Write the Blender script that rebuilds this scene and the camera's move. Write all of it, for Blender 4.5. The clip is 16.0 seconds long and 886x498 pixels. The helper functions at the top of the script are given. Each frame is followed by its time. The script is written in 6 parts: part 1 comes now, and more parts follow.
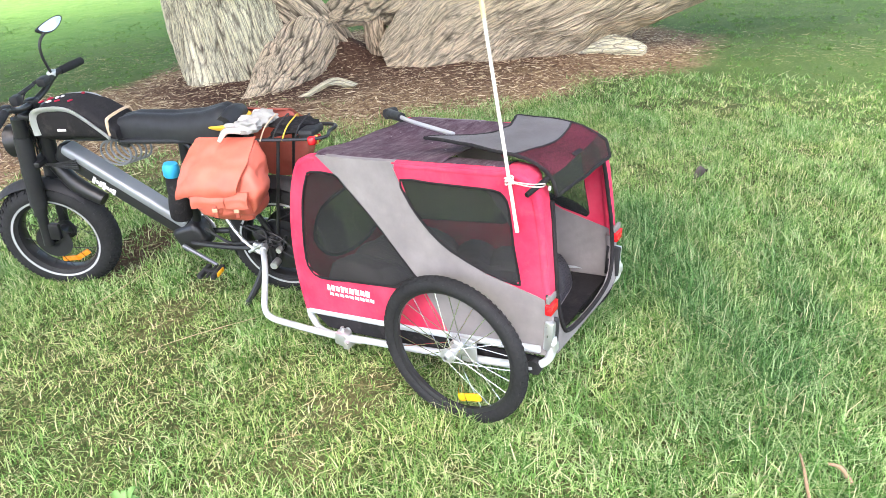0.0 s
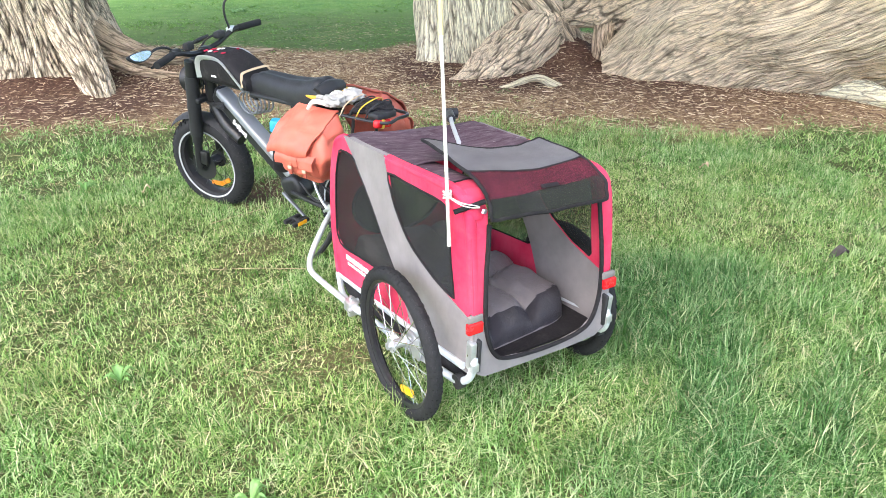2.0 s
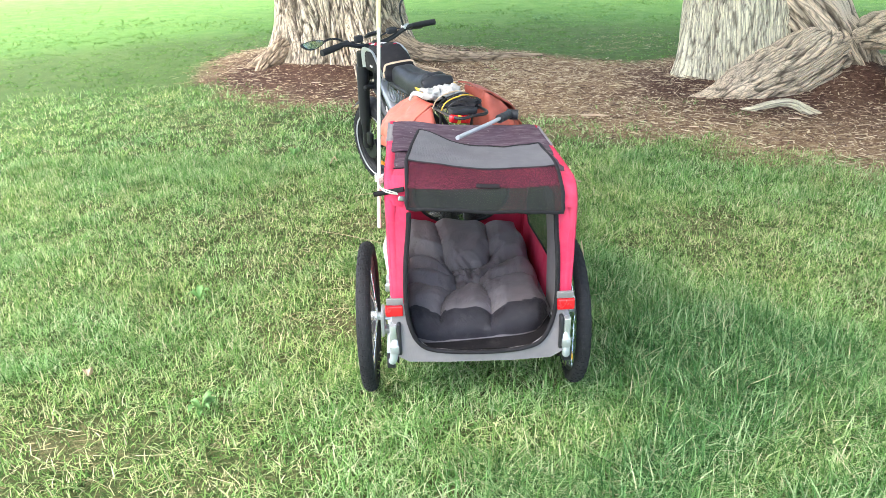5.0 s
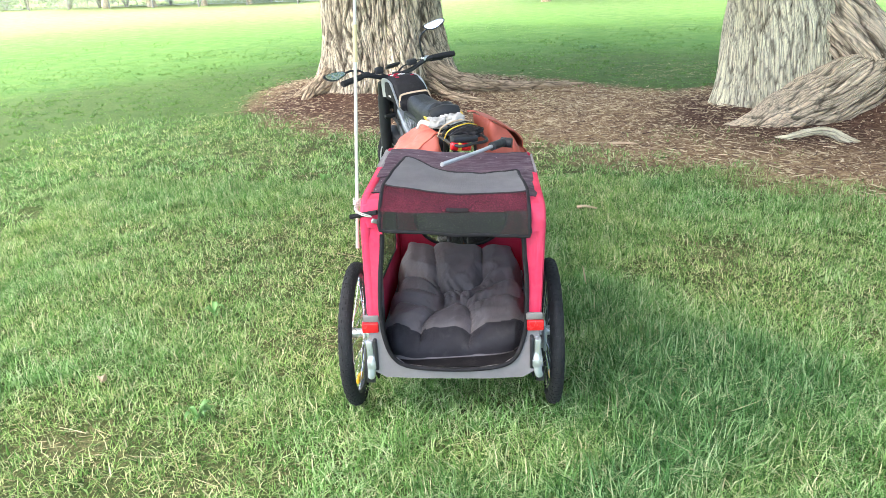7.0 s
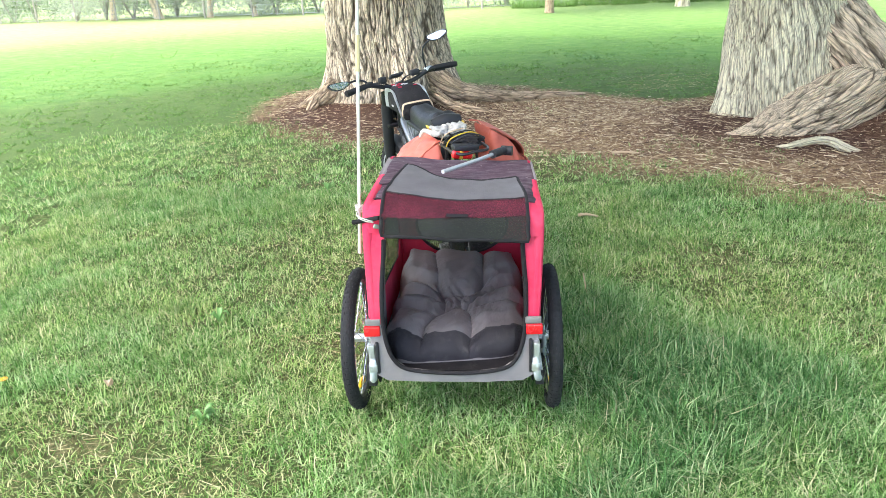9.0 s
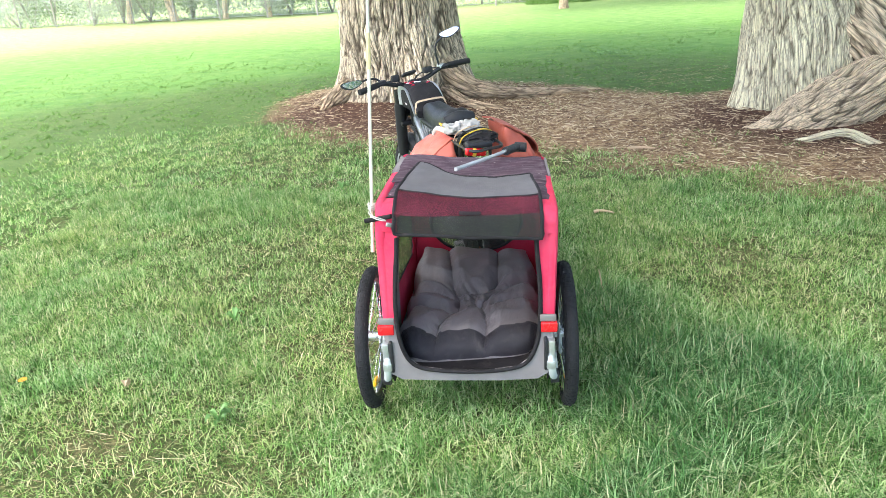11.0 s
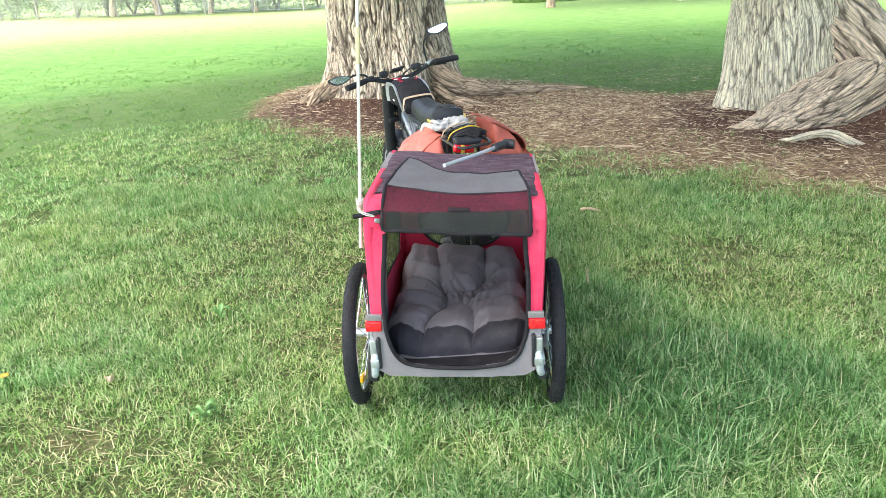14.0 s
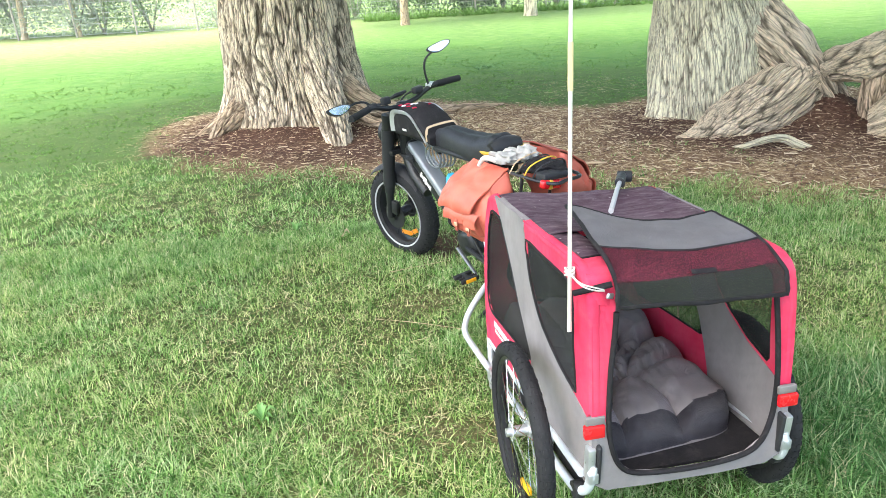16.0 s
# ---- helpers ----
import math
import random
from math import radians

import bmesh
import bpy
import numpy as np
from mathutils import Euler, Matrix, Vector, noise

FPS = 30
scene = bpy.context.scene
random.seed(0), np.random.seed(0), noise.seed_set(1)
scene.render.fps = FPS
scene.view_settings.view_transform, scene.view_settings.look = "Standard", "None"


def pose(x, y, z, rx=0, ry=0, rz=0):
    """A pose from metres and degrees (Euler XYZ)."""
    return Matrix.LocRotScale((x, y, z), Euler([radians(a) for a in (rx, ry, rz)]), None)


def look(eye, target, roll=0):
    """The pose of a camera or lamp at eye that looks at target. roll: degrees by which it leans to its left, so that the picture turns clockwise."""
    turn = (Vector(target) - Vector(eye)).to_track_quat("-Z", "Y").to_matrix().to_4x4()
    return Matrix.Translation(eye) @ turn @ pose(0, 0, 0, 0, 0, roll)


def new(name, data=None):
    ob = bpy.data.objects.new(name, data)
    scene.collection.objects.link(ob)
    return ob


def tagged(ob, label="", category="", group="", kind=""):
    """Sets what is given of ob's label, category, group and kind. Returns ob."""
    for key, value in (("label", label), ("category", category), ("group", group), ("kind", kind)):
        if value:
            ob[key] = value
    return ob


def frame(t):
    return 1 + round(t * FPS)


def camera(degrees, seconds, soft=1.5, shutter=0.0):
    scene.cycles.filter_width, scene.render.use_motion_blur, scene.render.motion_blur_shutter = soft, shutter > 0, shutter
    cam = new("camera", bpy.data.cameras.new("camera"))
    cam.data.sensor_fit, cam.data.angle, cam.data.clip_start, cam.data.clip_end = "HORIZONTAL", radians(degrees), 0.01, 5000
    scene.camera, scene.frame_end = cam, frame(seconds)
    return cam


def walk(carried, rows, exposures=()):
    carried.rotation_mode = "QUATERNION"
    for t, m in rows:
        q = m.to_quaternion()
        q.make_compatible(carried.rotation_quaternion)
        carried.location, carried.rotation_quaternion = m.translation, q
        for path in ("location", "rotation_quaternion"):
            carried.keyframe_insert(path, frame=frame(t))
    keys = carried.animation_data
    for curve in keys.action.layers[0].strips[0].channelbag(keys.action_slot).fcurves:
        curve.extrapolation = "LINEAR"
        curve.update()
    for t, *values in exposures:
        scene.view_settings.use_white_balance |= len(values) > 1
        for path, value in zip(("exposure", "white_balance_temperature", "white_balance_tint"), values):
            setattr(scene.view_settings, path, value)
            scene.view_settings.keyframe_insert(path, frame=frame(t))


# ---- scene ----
cam = camera(66.1, 16.0, soft=0.75)
# seconds, eye in metres, turn in degrees
PATH = [
    (0.0, -1.7573, -0.7186, 1.4709, 63.19, 4.41, -56.62),
    (0.2, -1.636, -0.7753, 1.4204, 62.63, 3.66, -55.52),
    (0.5, -1.4899, -0.7937, 1.4439, 60.25, 1.71, -52.57),
    (0.7, -1.4009, -0.8271, 1.4556, 59.2, 3.44, -48.24),
    (1.0, -1.2907, -0.938, 1.439, 61.47, 1.11, -39.46),
    (1.2, -1.2162, -1.0192, 1.462, 60.25, 2.93, -32.8),
    (1.5, -1.1565, -1.1568, 1.4637, 59.31, 3.43, -30.21),
    (1.7, -1.1729, -1.242, 1.4757, 61.3, 1.94, -30.92),
    (2.0, -1.1735, -1.3651, 1.4974, 63.64, 0.11, -31),
    (2.2, -1.1777, -1.4463, 1.5105, 66, -0.36, -29.79),
    (2.5, -1.1149, -1.5306, 1.5033, 64.86, 1.86, -25.99),
    (3.0, -1.0077, -1.5714, 1.4825, 65.87, -0.55, -26.87),
    (3.2, -0.9686, -1.5678, 1.5013, 64.87, -1.63, -26.8),
    (3.5, -0.8146, -1.4976, 1.4638, 66.3, -1.72, -25.91),
    (3.7, -0.7447, -1.4758, 1.4799, 66.16, -1.28, -21.89),
    (4.0, -0.5929, -1.5001, 1.489, 66.76, 0.71, -18.76),
    (4.2, -0.4812, -1.5411, 1.465, 67.67, -0.37, -12.86),
    (4.5, -0.3415, -1.6518, 1.4473, 65.06, -1.77, -3.16),
    (4.7, -0.2601, -1.7123, 1.449, 64.9, 0.08, -3.24),
    (6.8, 0.1247, -1.8574, 1.4605, 66.94, 3.13, 2.27),
    (7.0, 0.1042, -1.8625, 1.469, 67.31, 2.46, 2.55),
    (7.5, 0.121, -1.8881, 1.461, 68.08, 2.15, 2.89),
    (8.0, 0.1111, -1.8991, 1.4666, 68.45, 2.17, 2.85),
    (10.3, 0.1298, -1.9068, 1.4697, 67.8, 3.11, 3.09),
    (10.5, 0.1227, -1.8877, 1.4612, 68.2, 2.77, 3.35),
    (11.0, 0.1268, -1.8919, 1.4636, 68.07, 3.57, 3.97),
    (11.5, 0.1266, -1.8873, 1.4548, 67.83, 2.68, 2.26),
    (12.0, 0.1193, -1.8812, 1.4565, 67.24, 3.08, 1.9),
    (12.5, 0.1206, -1.8893, 1.4616, 68.19, 3.29, 2.66),
    (13.0, 0.1191, -1.8903, 1.4595, 67.88, 3.08, 2.6),
    (13.5, 0.1183, -1.8941, 1.4574, 68, 2.81, 2.35),
    (14.0, 0.1179, -1.8909, 1.4581, 67.83, 2.81, 2.98),
    (14.5, 0.0477, -1.8533, 1.4545, 66.99, 2.47, 4.55),
    (14.7, -0.0138, -1.8278, 1.4712, 66.94, 1.46, 3.21),
    (14.8, -0.0681, -1.8011, 1.4552, 68.08, 2.09, 1.06),
    (14.9, -0.1263, -1.7646, 1.4424, 70.78, 1.52, -3.84),
    (15.0, -0.2105, -1.7369, 1.4488, 70.34, 2.06, -6.18),
    (15.2, -0.3309, -1.6935, 1.4662, 68.64, 3.6, -6.57),
    (15.5, -0.4599, -1.5611, 1.4425, 66.71, 3.32, -7.18),
    (15.7, -0.6022, -1.4541, 1.4294, 69.25, 3.86, -8.04),
    (16.0, -0.8034, -1.2882, 1.4587, 68.55, 3.25, -10.6),
]
EXPOSURES = [(0.0, 2.66, 6650, 15), (3.0, 2.70, 6550, 12), (4.7, 2.72, 6500, 10), (7.0, 2.58, 6500, 9), (14.2, 2.54, 6550, 9), (16.0, 2.51, 6550, 8)]
walk(cam, [(t, pose(x, y, z, rx, ry, rz)) for t, x, y, z, rx, ry, rz in PATH], EXPOSURES)

# ---- light: bright hazy day under tall trees ----
SUN_ELEV, SUN_AZ = 60.0, 242.0      # degrees; azimuth clockwise from +y
world = bpy.data.worlds.new("sky")
scene.world = world
world.use_nodes = True
wn = world.node_tree
sky = wn.nodes.new("ShaderNodeTexSky")
sky.sky_type = "NISHITA"
sky.sun_disc = False
sky.sun_elevation, sky.sun_rotation = radians(SUN_ELEV), radians(SUN_AZ)
sky.dust_density, sky.air_density = 3.0, 1.0
wn.links.new(sky.outputs[0], wn.nodes["Background"].inputs[0])
wn.nodes["Background"].inputs[1].default_value = 0.15
sun_data = bpy.data.lights.new("sun", "SUN")
sun_data.energy, sun_data.angle, sun_data.color = 1.8, radians(55), (1.0, 0.97, 0.92)
sun = new("sun", sun_data)
SUN_WAY = Vector((math.sin(radians(SUN_AZ)) * math.cos(radians(SUN_ELEV)), math.cos(radians(SUN_AZ)) * math.cos(radians(SUN_ELEV)), math.sin(radians(SUN_ELEV))))
sun.matrix_world = look(SUN_WAY * 50, (0, 0, 0))

# ---- materials ----
def nodes_of(name):
    m = bpy.data.materials.new(name)
    m.use_nodes = True
    return m, m.node_tree, m.node_tree.nodes["Principled BSDF"]


def coords(tree, scale=(1, 1, 1), world_space=False):
    tc = tree.nodes.new("ShaderNodeTexCoord")
    mp = tree.nodes.new("ShaderNodeMapping")
    mp.inputs["Scale"].default_value = scale
    if world_space:
        g = tree.nodes.new("ShaderNodeNewGeometry")
        tree.links.new(g.outputs["Position"], mp.inputs[0])
    else:
        tree.links.new(tc.outputs["Object"], mp.inputs[0])
    return mp.outputs[0]


def noise_tex(tree, vec, scale, detail=3.0, rough=0.55):
    n = tree.nodes.new("ShaderNodeTexNoise")
    n.inputs["Scale"].default_value, n.inputs["Detail"].default_value, n.inputs["Roughness"].default_value = scale, detail, rough
    if vec:
        tree.links.new(vec, n.inputs["Vector"])
    return n.outputs["Fac"]


def ramp(tree, fac, stops):
    r = tree.nodes.new("ShaderNodeValToRGB")
    r.color_ramp.elements[0].position, r.color_ramp.elements[0].color = stops[0][0], (*stops[0][1], 1)
    r.color_ramp.elements[1].position, r.color_ramp.elements[1].color = stops[-1][0], (*stops[-1][1], 1)
    for p, c in stops[1:-1]:
        r.color_ramp.elements.new(p).color = (*c, 1)
    tree.links.new(fac, r.inputs[0])
    return r.outputs[0]


def mix(tree, fac, a, b, kind="MIX"):
    m = tree.nodes.new("ShaderNodeMix")
    m.data_type, m.blend_type = "RGBA", kind
    for sock, v in ((m.inputs[0], fac), (m.inputs[6], a), (m.inputs[7], b)):
        if isinstance(v, (int, float)):
            sock.default_value = v
        elif isinstance(v, tuple):
            sock.default_value = (*v, 1)
        else:
            tree.links.new(v, sock)
    return m.outputs[2]


def bump(tree, bsdf, height, strength=0.4, distance=0.002):
    b = tree.nodes.new("ShaderNodeBump")
    b.inputs["Strength"].default_value, b.inputs["Distance"].default_value = strength, distance
    tree.links.new(height, b.inputs["Height"])
    tree.links.new(b.outputs[0], bsdf.inputs["Normal"])


def plain(name, colour, rough=0.5, metal=0.0, vary=0.18, grain=60.0, relief=0.15, sheen=0.0, coat=0.0):
    """A worn, slightly uneven surface of one colour."""
    m, t, b = nodes_of(name)
    v = coords(t)
    big, small = noise_tex(t, v, grain * 0.12, 4), noise_tex(t, v, grain, 3)
    dark = tuple(c * (1 - vary) for c in colour)
    lite = tuple(min(1, c * (1 + vary) + 0.01) for c in colour)
    c = mix(t, big, dark, lite)
    t.links.new(c, b.inputs["Base Color"])
    r = ramp(t, small, [(0.3, (rough - 0.08,) * 3), (0.7, (min(1, rough + 0.1),) * 3)])
    t.links.new(r, b.inputs["Roughness"])
    b.inputs["Metallic"].default_value = metal
    b.inputs["Sheen Weight"].default_value = sheen
    b.inputs["Coat Weight"].default_value = coat
    if max(colour) < 0.03:
        b.inputs["Specular IOR Level"].default_value = 0.3
    bump(t, b, small, relief, 0.001)
    return m


def fabric(name, colour, faded, weave=900.0, wrinkle=0.35):
    """Woven nylon: fine weave, soft creases, patches bleached by the sun."""
    m, t, b = nodes_of(name)
    v = coords(t)
    patch = noise_tex(t, v, 7.0, 5, 0.6)
    c = ramp(t, patch, [(0.32, colour), (0.72, faded)])
    dirt = noise_tex(t, v, 26.0, 5, 0.7)
    c = mix(t, ramp(t, dirt, [(0.55, (0, 0, 0)), (0.8, (0.18,) * 3)]), c, (0.22, 0.2, 0.18))
    t.links.new(c, b.inputs["Base Color"])
    b.inputs["Roughness"].default_value = 0.78
    b.inputs["Specular IOR Level"].default_value = 0.22
    crease = noise_tex(t, coords(t, (1, 1, 0.45)), 14.0, 4, 0.5)
    w = t.nodes.new("ShaderNodeTexWave")
    w.inputs["Scale"].default_value = weave / 6.28
    t.links.new(v, w.inputs["Vector"])
    add = t.nodes.new("ShaderNodeMath")
    add.operation = "MULTIPLY_ADD"
    add.inputs[1].default_value = 0.06
    t.links.new(w.outputs["Fac"], add.inputs[0])
    t.links.new(crease, add.inputs[2])
    bump(t, b, add.outputs[0], wrinkle, 0.02)
    return m


def netting(name, colour, cover):
    """Fine net: part of each spot is thread, the rest is open."""
    m, t, b = nodes_of(name)
    v = coords(t)
    n = noise_tex(t, v, 420.0, 1)
    big = noise_tex(t, v, 9.0, 3)
    t.links.new(mix(t, big, tuple(c * 0.45 for c in colour), tuple(c * 1.7 for c in colour)), b.inputs["Base Color"])
    b.inputs["Roughness"].default_value = 0.8
    b.inputs["Specular IOR Level"].default_value = 0.15
    a = ramp(t, n, [(0.3, (cover - 0.15,) * 3), (0.7, (cover + 0.15,) * 3)])
    t.links.new(a, b.inputs["Alpha"])
    return m


def bark_mat(name, light, dark, scale, gap=1.0, run=0.2, stain=0.6):
    """Bark that runs along its stem: dark fissures between long pale plates, fine grain, stains; run: a plate's width over its length."""
    m, t, b = nodes_of(name)
    at = t.nodes.new("ShaderNodeAttribute")
    at.attribute_name = "bark_co"
    mp = t.nodes.new("ShaderNodeMapping")
    mp.inputs["Scale"].default_value = (scale, scale, scale * run)
    t.links.new(at.outputs["Vector"], mp.inputs[0])
    wob = t.nodes.new("ShaderNodeTexNoise")
    wob.inputs["Scale"].default_value, wob.inputs["Detail"].default_value = 0.9, 3
    t.links.new(mp.outputs[0], wob.inputs["Vector"])
    v = mix(t, 0.9, mp.outputs[0], wob.outputs["Color"], "ADD")

    def fissure(sc):
        n = t.nodes.new("ShaderNodeTexVoronoi")
        n.feature = "DISTANCE_TO_EDGE"
        n.inputs["Scale"].default_value = sc
        t.links.new(v, n.inputs["Vector"])
        return n.outputs["Distance"]
    f1, f2 = fissure(1.0), fissure(2.3)
    fine = noise_tex(t, v, 7.0, 5, 0.75)
    patch = noise_tex(t, coords(t), 2.2, 5, 0.65)
    mid = tuple((x + y) / 2 for x, y in zip(light, dark))
    pale = mix(t, ramp(t, fine, [(0.22, (0, 0, 0)), (0.52, (1, 1, 1))]), mid, tuple(min(1, x * 1.15) for x in light))
    pale = mix(t, ramp(t, patch, [(0.42, (0, 0, 0)), (0.7, (stain,) * 3)]), pale, mid)
    c = mix(t, ramp(t, f2, [(0.0, (0.6 * gap,) * 3), (0.05, (0, 0, 0))]), pale, dark)
    c = mix(t, ramp(t, f1, [(0.0, (0.85 * gap,) * 3), (0.05 * gap, (0.6 * gap,) * 3), (0.12 * gap, (0, 0, 0))]), c, tuple(x * 0.4 for x in dark))
    # colour darkened further along the grooves cut into the mesh
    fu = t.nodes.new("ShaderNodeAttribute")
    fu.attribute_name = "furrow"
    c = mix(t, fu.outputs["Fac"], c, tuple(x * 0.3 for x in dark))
    t.links.new(c, b.inputs["Base Color"])
    b.inputs["Roughness"].default_value = 0.92
    b.inputs["Specular IOR Level"].default_value = 0.2
    h1 = ramp(t, f1, [(0.0, (0, 0, 0)), (0.22, (1, 1, 1))])
    h2 = ramp(t, f2, [(0.0, (0.6,) * 3), (0.15, (1, 1, 1))])
    h = mix(t, 0.35, mix(t, 1.0, h1, h2, "MULTIPLY"), fine)
    bump(t, b, h, 1.0, 0.035)
    return m


def grass_mat(name, calm=0.0):
    """Blades: hue by patch of lawn and by blade, some dead and straw-coloured."""
    m, t, b = nodes_of(name)
    w = coords(t, (1, 1, 1), True)
    g = t.nodes.new("ShaderNodeNewGeometry")
    rnd = g.outputs["Random Per Island"]
    patch = noise_tex(t, w, 1.6, 6, 0.7)
    clump = noise_tex(t, w, 9.0, 4, 0.6)
    lush_shade = ramp(t, rnd, [(0.0, (0.012, 0.06, 0.013)), (0.3, (0.05, 0.15, 0.04)), (0.65, (0.16, 0.33, 0.12)), (0.9, (0.38, 0.54, 0.28)), (1.0, (0.55, 0.50, 0.32))])
    mild = ramp(t, rnd, [(0.0, (0.03, 0.10, 0.014)), (0.28, (0.15, 0.32, 0.075)), (0.62, (0.34, 0.53, 0.19)), (0.88, (0.54, 0.67, 0.35)), (1.0, (0.74, 0.68, 0.44))])
    pale = ramp(t, rnd, [(0.0, (0.04, 0.11, 0.02)), (0.35, (0.22, 0.37, 0.09)), (0.62, (0.42, 0.56, 0.19)), (0.84, (0.62, 0.64, 0.31)), (1.0, (0.80, 0.69, 0.44))])
    at = t.nodes.new("ShaderNodeAttribute")
    at.attribute_name = "lush_shade"
    c = mix(t, ramp(t, patch, [(0.42, (0, 0, 0)), (0.62, (1, 1, 1))]), mild, pale)
    c = mix(t, ramp(t, at.outputs["Fac"], [(0.45, (0, 0, 0)), (0.95, (0.9,) * 3)]), c, lush_shade)
    c = mix(t, ramp(t, at.outputs["Fac"], [(0.0, (0.85,) * 3), (0.35, (0, 0, 0))]), c, pale)
    c = mix(t, ramp(t, clump, [(0.3, (0.6,) * 3), (0.5, (0, 0, 0))]), c, (0.045, 0.13, 0.022))
    c = mix(t, calm, c, (0.15, 0.27, 0.07))
    t.links.new(c, b.inputs["Base Color"])
    b.inputs["Roughness"].default_value = 0.55
    b.inputs["Specular IOR Level"].default_value = 0.16
    out = t.nodes["Material Output"]
    tr = t.nodes.new("ShaderNodeBsdfTranslucent")
    t.links.new(c, tr.inputs[0])
    ms = t.nodes.new("ShaderNodeMixShader")
    ms.inputs[0].default_value = 0.35
    t.links.new(b.outputs[0], ms.inputs[1])
    t.links.new(tr.outputs[0], ms.inputs[2])
    t.links.new(ms.outputs[0], out.inputs[0])
    return m


def ground_mat():
    m, t, b = nodes_of("lawn_and_soil")
    w = coords(t, (1, 1, 1), True)
    big, mid, fine = noise_tex(t, w, 0.35, 4), noise_tex(t, w, 3.0, 5, 0.65), noise_tex(t, w, 55.0, 4, 0.7)
    green = ramp(t, mid, [(0.3, (0.045, 0.12, 0.022)), (0.55, (0.092, 0.17, 0.042)), (0.75, (0.155, 0.22, 0.075))])
    green = mix(t, ramp(t, big, [(0.4, (0, 0, 0)), (0.65, (0.6,) * 3)]), green, (0.10, 0.20, 0.04))
    # dry: sunlight and haze on the far lawn, put into its colour
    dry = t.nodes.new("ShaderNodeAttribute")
    dry.attribute_name = "sunlit_lawn"
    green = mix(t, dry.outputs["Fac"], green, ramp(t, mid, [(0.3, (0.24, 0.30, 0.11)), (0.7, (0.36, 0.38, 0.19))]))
    # thatch, its colour darkened to stand in for shade between the blades
    shaded_thatch = ramp(t, fine, [(0.3, (0.012, 0.016, 0.006)), (0.5, (0.055, 0.055, 0.022)), (0.75, (0.27, 0.215, 0.115))])
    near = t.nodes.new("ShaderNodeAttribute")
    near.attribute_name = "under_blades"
    green = mix(t, near.outputs["Fac"], green, shaded_thatch)
    litter = noise_tex(t, coords(t, (1, 1, 1), True), 28.0, 6, 0.75)
    soil = ramp(t, litter, [(0.3, (0.05, 0.026, 0.016)), (0.46, (0.20, 0.122, 0.068)), (0.6, (0.41, 0.295, 0.168)), (0.8, (0.62, 0.51, 0.33))])
    soil = mix(t, ramp(t, mid, [(0.34, (0.6,) * 3), (0.48, (0, 0, 0))]), soil, (0.12, 0.065, 0.042))
    soil = mix(t, ramp(t, mid, [(0.55, (0, 0, 0)), (0.75, (0.45,) * 3)]), soil, (0.40, 0.30, 0.175))
    bare = t.nodes.new("ShaderNodeAttribute")
    bare.attribute_name = "bare_soil"
    dirt = ramp(t, litter, [(0.35, (0.035, 0.017, 0.012)), (0.55, (0.085, 0.042, 0.029)), (0.75, (0.19, 0.11, 0.075))])
    soil = mix(t, bare.outputs["Fac"], soil, dirt)
    bed = t.nodes.new("ShaderNodeAttribute")
    bed.attribute_name = "bed"
    c = mix(t, bed.outputs["Fac"], green, soil)
    t.links.new(c, b.inputs["Base Color"])
    b.inputs["Roughness"].default_value = 0.95
    b.inputs["Specular IOR Level"].default_value = 0.15
    bump(t, b, fine, 0.6, 0.02)
    return m


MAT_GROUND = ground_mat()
MAT_GRASS = grass_mat("grass_blades")
MAT_GRASS_FAR = grass_mat("even_green_grass", 0.92)
MAT_BARK = bark_mat("grey_bark", (0.97, 0.82, 0.60), (0.33, 0.24, 0.155), 31.0, 0.75, 0.06, 0.2)
MAT_BAR = plain("dull_push_bar", (0.48, 0.48, 0.49), 0.45, 0.4, vary=0.15)
MAT_BARK_DEEP = bark_mat("deeply_furrowed_bark", (0.86, 0.715, 0.53), (0.24, 0.175, 0.12), 22.0, 0.95, 0.075, 0.4)
MAT_BARK_DARK = bark_mat("brown_bark", (0.64, 0.49, 0.34), (0.26, 0.18, 0.12), 20.0, 0.9, 0.14)
MAT_BARK_LOG = bark_mat("leaning_bark", (0.83, 0.68, 0.49), (0.32, 0.245, 0.17), 34.0, 0.7, 0.04, 0.4)
MAT_BARK_ROOT = bark_mat("grey_brown_root_bark", (0.86, 0.70, 0.505), (0.28, 0.21, 0.145), 31.0, 0.7, 0.045, 0.4)
MAT_LEAF = plain("leaves", (0.07, 0.15, 0.035), 0.6, vary=0.5, grain=3.0)
# darker copy of the leaves, with the shade put into their green
MAT_SHADELEAF = plain("shaded_leaves", (0.075, 0.11, 0.075), 0.6, vary=0.5, grain=3.0)
MAT_WEEDLEAF = plain("fresh_green_leaves", (0.13, 0.27, 0.065), 0.55, vary=0.35, grain=8.0)
# leaf green paled and greyed: distance haze put into the colour
MAT_HAZELEAF = plain("hazed_leaves", (0.36, 0.41, 0.31), 0.7, vary=0.5, grain=2.0)
MAT_HEDGELEAF = plain("dull_green_leaves", (0.14, 0.21, 0.10), 0.6, vary=0.5, grain=3.0)
MAT_DEADLEAF = plain("dark_leaf", (0.05, 0.04, 0.035), 0.8, vary=0.3)
MAT_CHIP = plain("wood_chips", (0.29, 0.19, 0.115), 0.9, vary=0.55, grain=9.0)
MAT_PINK = fabric("pink_nylon", (0.60, 0.026, 0.075), (0.70, 0.075, 0.135))
MAT_RED = fabric("red_nylon_lining", (0.42, 0.018, 0.045), (0.52, 0.03, 0.07))
MAT_GREY = fabric("grey_nylon", (0.20, 0.18, 0.18), (0.275, 0.25, 0.245))
